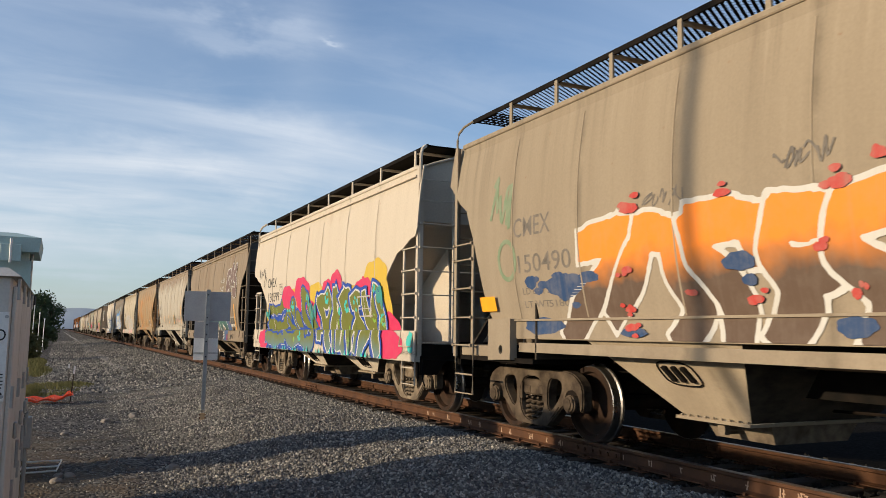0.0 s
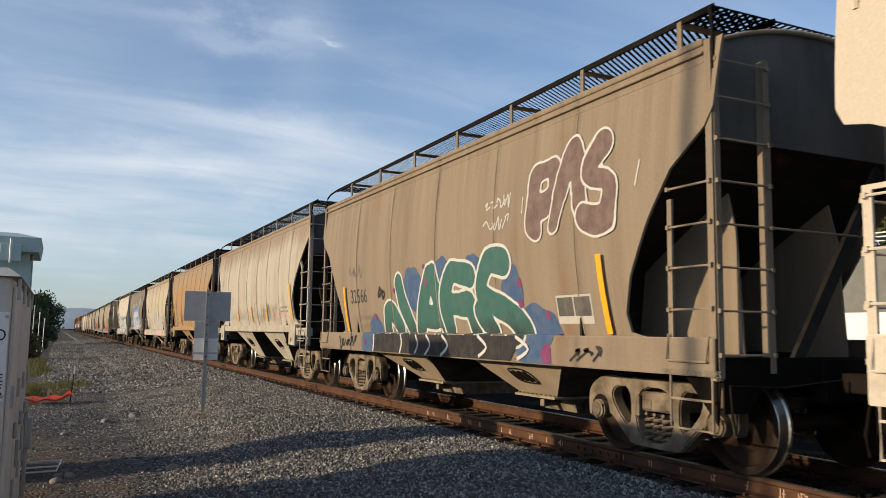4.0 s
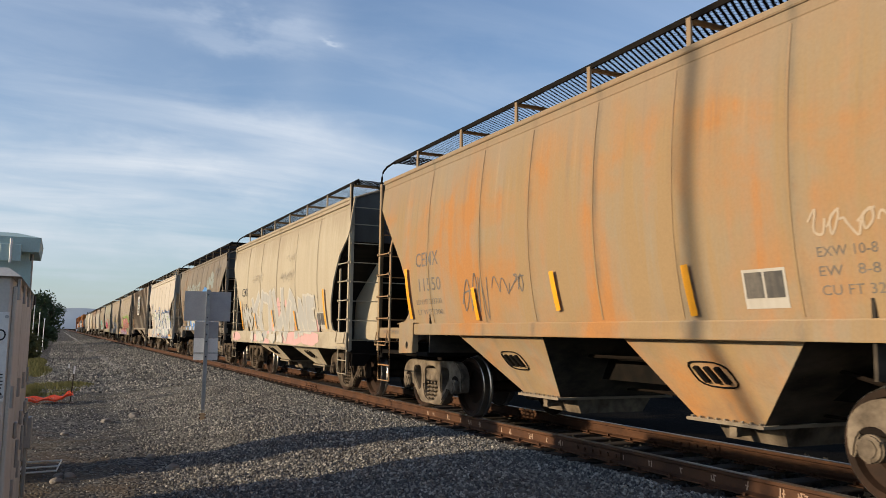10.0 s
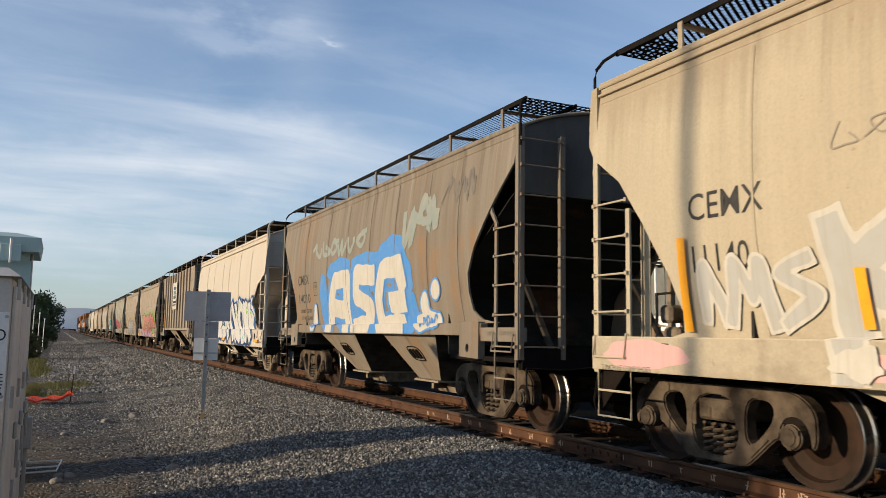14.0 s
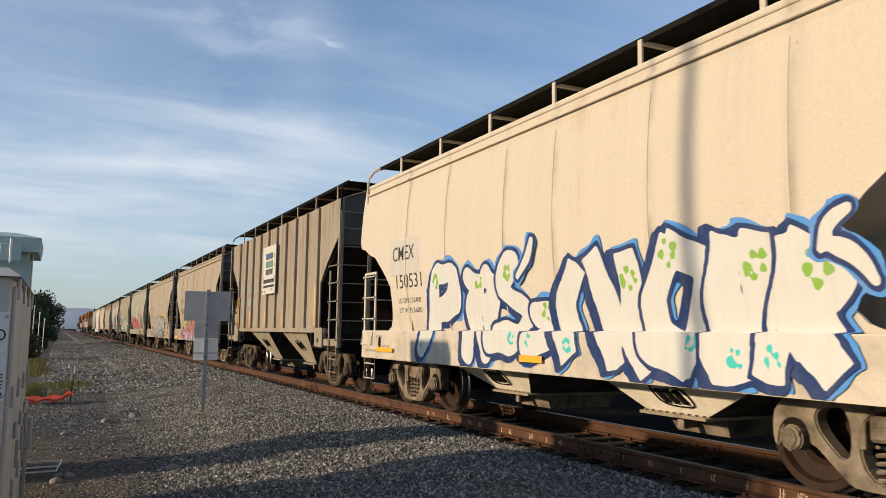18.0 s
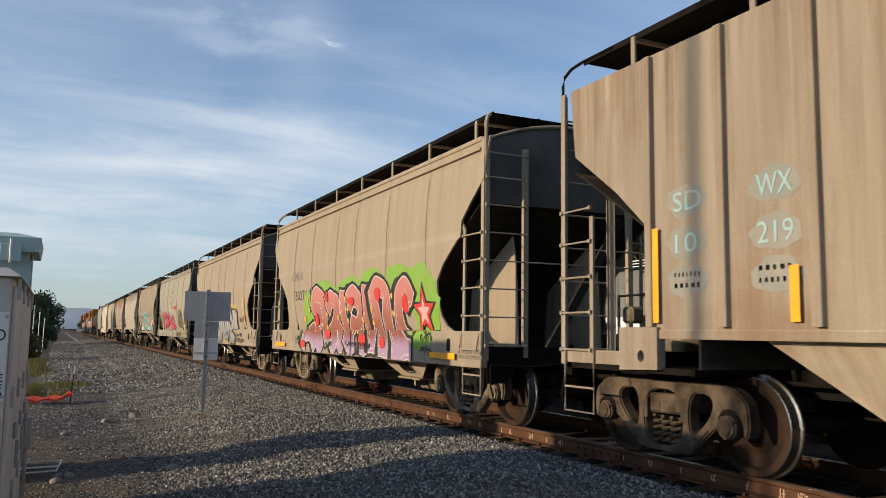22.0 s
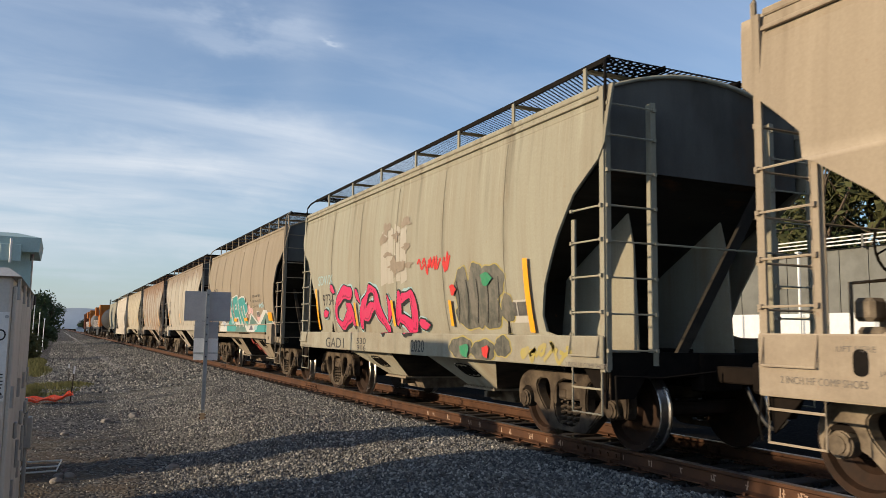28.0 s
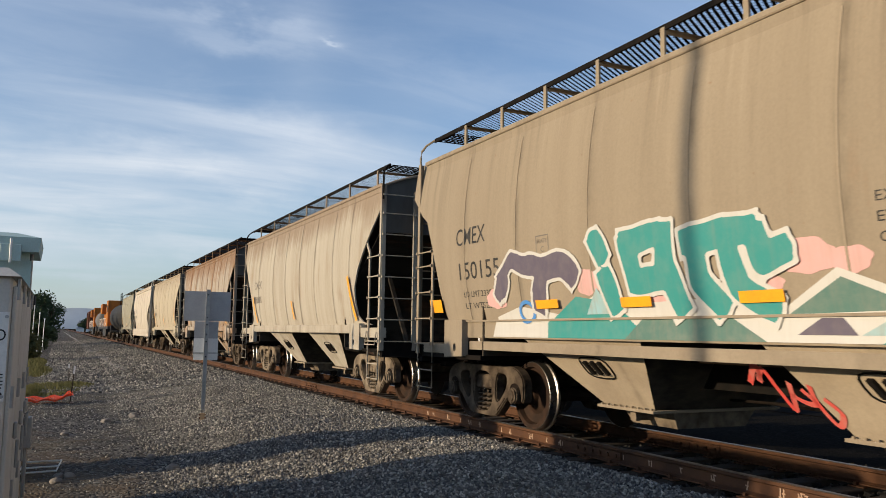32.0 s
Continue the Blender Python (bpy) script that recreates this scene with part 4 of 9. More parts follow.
def build_hopper_car(kind, y, label, paint, sill_paint=None, dark=DARK_STEEL, detail=True, shape=0, walk_paint=None, meshed=None, cage=False):
    k = dict(KINDS[kind])
    if meshed is not None:
        k['mesh_walk'] = meshed
    car = new("hopper_car")
    tagged(car, label, "railcar", "cars of the train")
    car["start"] = y
    sp = sill_paint or paint
    wp = walk_paint or DARK_STEEL
    for s in (-1, 1):
        shared("side_sheet", ("side", kind, s, paint.name), side_sheet(kind, s, kind == "deep" and paint.name == "white_paint"), paint, car, None, "", True)
    shared("roof", ("roof", kind, paint.name), roof_arc(kind), paint, car, None, "", True)
    for e in (-1, 1):
        shared("end_sheet", ("end", kind, e, paint.name), end_sheet(kind, e), paint if cage else P_GRIMESHADE, car)
        # slope sheets face down; their shade is painted in, save on the cage cars
        shared("slope_sheet", ("slope", kind, e, paint.name), slope_sheet(kind, e), paint if cage else P_SHADE, car)
    # eave bands, sills
    for s in (-1, 1):
        if k["band"]:
            def band(bm):
                w = side_x(kind, k["eave"])
                strip_z = k["eave"] - k["band"] / 2
                box(bm, s * (w - 0.02) if s > 0 else s * (w + 0.035), s * (w + 0.035) if s > 0 else s * (w - 0.02), -end_y(kind, -1) + 0.10, end_y(kind, 1) - 0.10, strip_z - k["band"] / 2, strip_z + k["band"] / 2 - 0.01, 0.012)
                box(bm, min(s * (w - 0.02), s * (w + 0.06)), max(s * (w - 0.02), s * (w + 0.06)), -end_y(kind, -1) + 0.10, end_y(kind, 1) - 0.10, k["eave"] - 0.05, k["eave"] + 0.015, 0.012)
            shared("eave_band", ("band", kind, s, paint.name), band, paint, car)
            if kind in ("deep", "sleek"):
                def ridge(bm):
                    w = side_x(kind, k["eave"] - k["band"]) + 0.03
                    box(bm, min(s * (w - 0.03), s * (w + 0.012)), max(s * (w - 0.03), s * (w + 0.012)), -end_y(kind, -1) + 0.10, end_y(kind, 1) - 0.10, k["eave"] - k["band"] * 0.62, k["eave"] - k["band"] * 0.50, 0.006)
                shared("eave_ridge", ("ridge", kind, s, paint.name), ridge, paint, car)
        z0, z1 = k["sill"]

        def sill(bm):
            x = SILL_X[kind]
            xi = x - 0.12
            short = 0.0 if kind in ("deep", "sleek") else 1.0
            box(bm, min(s * x, s * xi), max(s * x, s * xi), -end_y(kind, -1) + short, end_y(kind, 1) - short, z0, z1, 0.012)
            if kind not in ("deep", "sleek"):
                # lighter sill over the trucks
                for e in (-1, 1):
                    a, b = e * (end_y(kind, e) - 1.0), e * end_y(kind, e)
                    zz = (1.18, 1.36) if kind == "round" else (0.98, 1.12)
                    box(bm, min(s * x, s * xi), max(s * x, s * xi), min(a, b), max(a, b), zz[0], zz[1], 0.01)
            if kind == "broad":
                box(bm, min(s * 1.43, s * 1.51), max(s * 1.43, s * 1.51), -HALF + 0.9, HALF - 0.9, z1 - 0.012, z1 + 0.012)
                box(bm, min(s * 1.40, s * 1.50), max(s * 1.40, s * 1.50), -HALF + 1.5, HALF - 1.5, z0 - 0.16, z0 - 0.045)
        shared("side_sill", ("sill", kind, s, sp.name), sill, sp, car)
        if kind not in ("deep", "sleek"):
            for e in (-1, 1):
                def jack(bm):
                    a, b = e * (end_y(kind, e) - 1.02), e * (end_y(kind, e) - 1.58)
                    x = 1.57
                    prism(bm, [(a, z1 + 0.02), (b, z1 + 0.02), (b, 0.96), (a, 0.94)], [[(a * 0.42 + b * 0.58 + 0.05 * math.cos(t), 1.08 + 0.06 * math.sin(t)) for t in (2 * math.pi * i / 10 for i in range(10))]], min(s * x, s * (x - 0.10)), max(s * x, s * (x - 0.10)))
                shared("jacking_plate", ("jack", kind, s, e, sp.name), jack, sp, car, None, "bolster end plate with a round hole")
        for i in k["seams"]:
            def seam(bm):
                pts = []
                for j in range(15):
                    z = k["cut"][0][0] + 0.02 + (k["eave"] - k["band"] - k["cut"][0][0] - 0.04) * j / 14
                    pts.append((s * (side_x(kind, z) + 0.001), 0, z))
                strip(bm, pts, 0.022, 0.012, (0, 1, 0))
            if True:
                shared("weld_seam", ("seam", kind, s, paint.name), seam, paint, car, pose(0, i, 0))
        if kind == "ribbed":
            for i in range(10):
                yy = -4.22 + i * 0.938
                cutz = 1.36

                def rib(bm):
                    box(bm, min(s * 1.51, s * 1.585), max(s * 1.51, s * 1.585), -0.045, 0.045, cutz, k["eave"] - 0.02, 0.008)
                shared("rib", ("rib", s, round(cutz, 2)), rib, paint, car, pose(0, yy, 0), "pressed upright side rib")
    # frame below
    def centre(bm):
        box(bm, -0.30, 0.30, -5.30, 5.66, 0.72, 1.02)
    shared("centre_sill", "centre", centre, dark, car)
    for e in (-1, 1):
        def bol(bm):
            box(bm, -1.45, 1.45, (-4.18 if e < 0 else 4.60) - 0.2, (-4.18 if e < 0 else 4.60) + 0.2, 0.90, 1.12)
        shared("body_bolster", ("bbol", e), bol, dark, car)
        build_end(car, kind, paint, dark, e, e > 0)
        for s in (-1, 1):
            build_corner(car, kind, sp, s, e, cage and e > 0)
    build_hoppers(car, kind, paint, dark)

    def pipe(bm):
        tube(bm, [(-0.55, -5.0, 0.86), (-0.55, -3.2, 0.86), (-0.62, -2.6, 1.02), (-0.62, 2.6, 1.02), (-0.55, 3.2, 0.86), (-0.55, 5.2, 0.86)], 0.022, 6)
    shared("brake_pipe", "brake_pipe", pipe, GREASY_DARK, car, None, "train air pipe under the frame")

    def rod(bm):
        tube(bm, [(0.18, -3.9, 0.52), (0.18, 0.0, 0.60), (0.18, 4.2, 0.52)], 0.016, 6)
        tube(bm, [(-0.18, -3.9, 0.52), (-0.18, 0.2, 0.62)], 0.016, 6)
    shared("brake_rod", "brake_rod", rod, GREASY_DARK, car, None, "brake pull rods")
    # roof walks on posts, end crossings
    zw = k["eave"] + 0.37
    for s in (-1, 1):
        ob = shared("roof_walk", ("walk", kind, k["mesh_walk"]), lambda bm: (grating if k["mesh_walk"] else solid_walk)(bm, -end_y(kind, -1), end_y(kind, 1)), wp, car, pose(-1.36 if s < 0 else 0.58, 0, zw), "expanded metal roof walk" if k["mesh_walk"] else "dark sheet metal roof walk")
        def wpost(bm):
            box(bm, s * 1.37 - 0.012, s * 1.37 + 0.012, -0.03, 0.03, k["eave"] + 0.0, zw)
            strip(bm, [(s * 1.36, 0, zw - 0.03), (s * 0.58, 0, zw - 0.03)], 0.05, 0.04, (0, 1, 0))
            box(bm, s * 0.58 - 0.012, s * 0.58 + 0.012, -0.03, 0.03, k["eave"] + 0.2, zw)
        n, d = (10, 1.07) if kind == "broad" else (7, 1.6)
        for i in range(n):
            shared("walk_bracket", ("wpost", kind, s, sp.name), wpost, sp, car, pose(0, -4.95 + i * d, 0))
    for e in (-1, 1):
        def cross(bm):
            y0 = e * (end_y(kind, e) - 0.15)
            a, b = min(y0, y0 - e * 0.55), max(y0, y0 - e * 0.55)
            if k["mesh_walk"]:
                for i in range(34):
                    x = -1.36 + i * 0.08
                    box(bm, x - 0.008, x + 0.008, a, b, zw - 0.006, zw + 0.006)
                for j in range(6):
                    yy = a + (b - a) * j / 5
                    box(bm, -1.36, 1.36, yy - 0.008, yy + 0.008, zw - 0.004, zw + 0.008)
            else:
                box(bm, -1.36, 1.36, a, b, zw - 0.010, zw + 0.014)
        def rail_up(bm):
            H, r = end_y(kind, e), 0.028 if kind == "deep" else 0.018
            for q in (-1, 1):
                tube(bm, [(q * 1.54, e * H, k["eave"] - 0.3), (q * 1.54, e * H, k["eave"] + 0.10), (q * 1.53, e * (H - 0.02), k["eave"] + 0.20), (q * 1.48, e * (H - 0.08), k["eave"] + 0.29), (q * 1.38, e * (H - 0.18), zw)], r, 6)
        shared("grab_rail", ("railup", kind, e, sp.name), rail_up, sp if kind in ("deep", "broad") else wp, car, None, "bent grab rail up to the roof walk")
        shared("end_walk", ("cross", kind, e, k["mesh_walk"]), cross, wp, car, None, "roof walk crossing with a grab rail")
    for i in range(4):
        def hatch(bm):
            bmesh.ops.create_cone(bm, cap_ends=True, segments=20, radius1=0.32, radius2=0.29, depth=0.14, matrix=pose(0, 0, k["eave"] + 0.39))
        shared("roof_hatch", ("hatch", kind), hatch, paint, car, pose(0, -HALF + 1.8 + 2.6 * i, 0), "round roof hatch")
    wheels = []
    for e in (-1, 1):
        tr, ws = build_truck(car, -4.18 if e < 0 else 4.60, GREASY if paint in (P_PALE, P_BUFF, P_RUST, P_BROWN, P_WHITE) else GREASY_MID)
        wheels += ws
    CARS.append((car, y, wheels))
    return car


CARS = []
# ---- the train ----
P_TAN = car_paint("tan_paint", (0.445, 0.368, 0.272), (0.32, 0.256, 0.185), 0.35, rust_amt=0.04, seed=1, stain=0.6, seams=KINDS["broad"]["seams"])
P_WHITE = car_paint("white_paint", (0.76, 0.675, 0.56), (0.66, 0.57, 0.46), 0.2, rust_amt=0.0, seed=2, stain=0.2, seams=KINDS["deep"]["seams"])
P_BROWN = car_paint("brown_grey_paint", (0.385, 0.305, 0.222), (0.27, 0.208, 0.15), 0.6, rust_amt=0.15, seed=3, stain=0.6, seams=KINDS["sleek"]["seams"])
P_PALE = car_paint("pale_grey_paint", (0.62, 0.565, 0.47), (0.46, 0.39, 0.305), 0.6, rust=(0.31, 0.205, 0.13), rust_amt=0.22, seed=4, top=(0.27, 0.195, 0.135), seams=KINDS["round"]["seams"])
P_RUST = car_paint("rust_orange_paint", (0.47, 0.325, 0.175), (0.42, 0.375, 0.295), 0.95, rust=(0.48, 0.225, 0.075), rust_amt=0.58, seed=5, top=(0.34, 0.265, 0.185), seams=KINDS["round"]["seams"])
P_CREAM = car_paint("cream_paint", (0.66, 0.575, 0.43), (0.52, 0.425, 0.30), 0.4, rust_amt=0.05, seed=6, stain=0.6, top=(0.40, 0.325, 0.235), seams=KINDS["sleek"]["seams"])
P_GREYBROWN = car_paint("grey_brown_paint", (0.340, 0.289, 0.230), (0.230, 0.178, 0.128), 0.6, rust=(0.34, 0.19, 0.09), rust_amt=0.35, seed=7, seams=KINDS["round"]["seams"])
P_RIB = car_paint("ribbed_grey_paint", (0.47, 0.40, 0.315), (0.30, 0.225, 0.162), 0.7, rust=(0.26, 0.155, 0.095), rust_amt=0.35, seed=8)
P_BUFF = car_paint("buff_paint", (0.50, 0.415, 0.315), (0.37, 0.295, 0.218), 0.35, rust_amt=0.03, seed=9, stain=0.5, seams=KINDS["deep"]["seams"])
P_GREEN = car_paint("grey_green_paint", (0.48, 0.455, 0.36), (0.36, 0.30, 0.215), 0.5, rust=(0.33, 0.22, 0.13), rust_amt=0.2, seed=10, seams=KINDS["sleek"]["seams"])
P_STAIN = car_paint("rust_topped_white_paint", (0.56, 0.50, 0.42), (0.33, 0.20, 0.12), 0.8, rust=(0.32, 0.17, 0.08), rust_amt=0.5, seed=11, top=(0.25, 0.14, 0.075), seams=KINDS["round"]["seams"])

# end sheets: grime, with their shade also put into the colour
P_GRIMESHADE = car_paint("grimy_shaded_end_paint", (0.22, 0.21, 0.19), (0.11, 0.096, 0.082), 0.7, rust_amt=0.12, seed=13)
# near-black paint: shade under the car ends is put into its colour
P_SHADE = car_paint("shade_dark_paint", (0.045, 0.039, 0.033), (0.02, 0.017, 0.014), 0.8, rust_amt=0.15, seed=12)

SPEC = [
    ("broad", -72.7, "tan covered hopper car with orange and brown graffiti", P_TAN),
    ("deep", -59.9, "white covered hopper car with green and pink graffiti", P_WHITE),
    ("sleek", -47.1, "brown-grey covered hopper car with teal graffiti", P_BROWN),
    ("round", -34.45, "pale covered hopper car with rust-stained top", P_PALE),
    ("round", -21.6, "rust-orange streaked covered hopper car", P_RUST),
    ("sleek", -8.6, "cream covered hopper car with faded pink graffiti", P_CREAM),
    ("round", 4.45, "grey-brown covered hopper car with blue graffiti", P_GREYBROWN),
    ("deep", 17.75, "white covered hopper car with white and navy graffiti", P_WHITE),
    ("ribbed", 30.9, "grey ribbed hopper car with a bolted sign board", P_RIB),
    ("deep", 44.0, "buff covered hopper car with red graffiti", P_BUFF),
    ("deep", 57.3, "buff covered hopper car with white outline graffiti", P_BUFF),
    ("sleek", 70.7, "grey-green covered hopper car with magenta graffiti", P_GREEN),
    ("broad", 83.75, "tan covered hopper car with teal graffiti", P_TAN),
    ("round", 97.0, "pale covered hopper car with light rust streaks", P_PALE),
    ("round", 110.1, "white covered hopper car with a rusty top", P_STAIN),
    ("round", 123.2, "plain off-white covered hopper car", P_CREAM),
    ("deep", 136.3, "plain white covered hopper car", P_WHITE),
    ("round", 149.4, "plain grey covered hopper car", P_GREEN),
]
for kind, y, label, paint in SPEC:
    build_hopper_car(kind, y, label, paint, cage=paint is P_WHITE and kind == "deep")
# ---- lettering and spray paint on the cars ----
def surface_x(kind, z):
    z0, z1 = KINDS[kind]["sill"]
    x = SILL_X[kind]
    if z0 <= z <= z1 + 0.001 and kind != "none":
        return x
    return side_x(kind, max(z, 1.25))


def lay(bm, kind, lift, name, mat, car, label=""):
    """Lay flat shapes, given as (y, z) in x=0, onto the car's side."""
    z1 = KINDS[kind]["sill"][1]
    cuts = [1.0 + 0.16 * i for i in range(19)] + [z1, z1 + 0.015]
    zs = [v.co.z for v in bm.verts]
    if not zs:
        bm.free()
        return None
    lo, hi = min(zs), max(zs)
    for c in cuts:
        if lo < c < hi:
            bmesh.ops.bisect_plane(bm, geom=bm.verts[:] + bm.edges[:] + bm.faces[:], dist=1e-5, plane_co=(0, 0, c), plane_no=(0, 0, 1))
    for v in bm.verts:
        v.co.x = -(surface_x(kind, v.co.z) + lift)
    me = bpy.data.meshes.new(name)
    bm.to_mesh(me)
    bm.free()
    me.materials.append(mat)
    ob = new(name, me)
    ob.parent = car
    if label:
        tagged(ob, label)
    return ob


def letters(text, y0, y1, z0, z1, bold=0.0, warp=0.0, seed=0, grow=0.0):
    """Flat letters that fill the box from y0 (where reading begins) to y1."""
    cu = bpy.data.curves.new("text", "FONT")
    cu.body, cu.size, cu.offset, cu.resolution_u = text, 1.0, bold, 3
    cu.space_character = 1.0 + bold * 1.2
    tmp = bpy.data.objects.new("text", cu)
    me = bpy.data.meshes.new_from_object(tmp)
    bpy.data.objects.remove(tmp)
    bpy.data.curves.remove(cu)
    bm = bmesh.new()
    bm.from_mesh(me)
    bpy.data.meshes.remove(me)
    if not bm.verts:
        return bm
    # measure the letters without their added weight
    us, vs = [v.co.x for v in bm.verts], [v.co.y for v in bm.verts]
    ua, ub, va, vb = min(us), max(us), min(vs), max(vs)
    for v in bm.verts:
        u, w = (v.co.x - ua) / (ub - ua), (v.co.y - va) / (vb - va)
        if warp:
            ph = seed * 1.7
            w2 = w + warp * (math.sin(u * 9 + ph) * 0.5 + math.sin(u * 23 + ph * 2) * 0.3) * (0.35 + w)
            u2 = u + warp * 0.12 * math.sin(w * 5 + u * 14 + ph)
            u, w = u2, w2
        y = (y0 + grow) + (y1 - y0 - 2 * grow) * u
        z = (z0 - grow) + (z1 - z0 + 2 * grow) * w
        v.co = Vector((0, y, z))
    return bm


def blob(bm, y, z, ry, rz, seed, rough=0.18, n=26, zmin=0.9):
    rng = random.Random(seed)
    ph = [rng.uniform(0, 6.28) for _ in range(4)]
    vs = []
    for i in range(n):
        a = 2 * math.pi * i / n
        r = 1 + rough * (math.sin(3 * a + ph[0]) * 0.5 + math.sin(5 * a + ph[1]) * 0.4 + math.sin(8 * a + ph[2]) * 0.25)
        vs.append(bm.verts.new((0, y + ry * r * math.cos(a), max(zmin, z + rz * r * math.sin(a)))))
    es = [bm.edges.new((vs[i], vs[(i + 1) % n])) for i in range(n)]
    bmesh.ops.triangle_fill(bm, use_beauty=True, edges=es, normal=(-1, 0, 0))


def poly(bm, pts):
    vs = [bm.verts.new((0, y, z)) for y, z in pts]
    es = [bm.edges.new((vs[i], vs[(i + 1) % len(vs)])) for i in range(len(vs))]
    bmesh.ops.triangle_fill(bm, use_beauty=True, edges=es, normal=(-1, 0, 0))


def ribbon(bm, pts, w):
    """A flat stroke along (y, z) points."""
    prev = None
    for i, (y, z) in enumerate(pts):
        a, b = pts[max(i - 1, 0)], pts[min(i + 1, len(pts) - 1)]
        d = Vector((b[0] - a[0], b[1] - a[1]))
        d = d.normalized() if d.length > 1e-6 else Vector((1, 0))
        o = Vector((-d.y, d.x)) * w / 2
        cur = (bm.verts.new((0, y + o.x, z + o.y)), bm.verts.new((0, y - o.x, z - o.y)))
        if prev:
            bm.faces.new((prev[0], prev[1], cur[1], cur[0]))
        prev = cur


def scribble(bm, y0, y1, z0, z1, count, w, seed):
    """A hand-drawn tag: a row of loose, quick strokes, leaning and of uneven height."""
    rng = random.Random(seed)
    for i in range(count):
        cy = y0 + (y1 - y0) * (i + 0.5) / count
        ry, rz = abs(y1 - y0) / count * rng.uniform(0.4, 0.6), (z1 - z0) / 2 * rng.uniform(0.65, 1.05)
        cz = (z0 + z1) / 2 + (z1 - z0) * rng.uniform(-0.1, 0.1)
        form = rng.randrange(5)
        if form == 0:      # zigzag
            pts = [(-1.0, 0.6), (-0.5, -0.9), (-0.1, 0.8), (0.4, -1.0), (0.9, 0.5)]
        elif form == 1:    # loop
            pts = [(-0.9, -0.6), (0.2, 0.9), (0.8, 0.1), (-0.2, -0.8), (-0.6, 0.3), (1.0, 0.7)]
        elif form == 2:    # hook
            pts = [(-0.5, 1.0), (-0.6, -0.4), (0.1, -1.1), (0.8, -0.3), (0.2, 0.2)]
        elif form == 3:    # wave
            pts = [(-1.1, 0.0), (-0.5, 0.7), (0.0, -0.2), (0.5, -0.9), (1.1, 0.1)]
        else:              # arrow-like slash
            pts = [(-0.9, -1.0), (0.7, 0.9), (0.1, 0.9), (0.8, 0.9), (0.8, 0.0)]
        lean = rng.uniform(-0.1, 0.35)
        s = 1 if y1 > y0 else -1
        q = [(cy + s * ry * (u + lean * v + rng.uniform(-0.38, 0.38)), cz + rz * (v + rng.uniform(-0.38, 0.38))) for u, v in pts]
        ribbon(bm, curve_through(q, 5, 1.0), w)


def bars(bm, y0, y1, z, h, count, seed, gap=0.03):
    """Small writing that cannot be read: a row of plain bars."""
    rng = random.Random(seed)
    y, s = y0, -1 if y1 < y0 else 1
    for i in range(count):
        ln = abs(y1 - y0) / count - gap
        ln *= rng.uniform(0.7, 1.0)
        poly(bm, [(y, z), (y + s * ln, z), (y + s * ln, z + h), (y, z + h)])
        y += (y1 - y0) / count


def islands(bm):
    """Each connected shape of a bmesh as a bmesh of its own."""
    left, out = set(bm.verts), []
    while left:
        todo, got = [left.pop()], set()
        while todo:
            v = todo.pop()
            got.add(v)
            for e in v.link_edges:
                o = e.other_vert(v)
                if o in left:
                    left.discard(o)
                    todo.append(o)
        nb = bmesh.new()
        m = {v: nb.verts.new(v.co) for v in got}
        for f in {f for v in got for f in v.link_faces}:
            nb.faces.new([m[v] for v in f.verts])
        out.append(nb)
    bm.free()
    return out


def put(car, kind, lift, name, mat, fill, label=""):
    bm = bmesh.new()
    fill(bm)
    if name.startswith("graffiti"):
        for i, one in enumerate(islands(bm)):
            lay(one, kind, lift + 0.0004 * (i % 12), name, mat, car, label)
        return None
    return lay(bm, kind, lift, name, mat, car, label)


def stencil(car, kind, text, y0, y1, z0, z1, mat=None, lift=0.003):
    """Stencilled lettering, each character a part of its own."""
    for one in islands(letters(text, y0, y1, z0, z1, 0.002)):
        lay(one, kind, lift, "stencil_letter", mat or LETTER, car, "stencilled character")


def reflectors(car, kind, spans):
    """Amber reflector strips: (y0, z0, y1, z1) top and bottom, with their width."""
    for (ya, za, yb, zb, w) in spans:
        put(car, kind, 0.044, "reflector", REFLECT, lambda bm: ribbon(bm, [(ya + (yb - ya) * i / 4, za + (zb - za) * i / 4) for i in range(5)], w), "amber reflective strip")


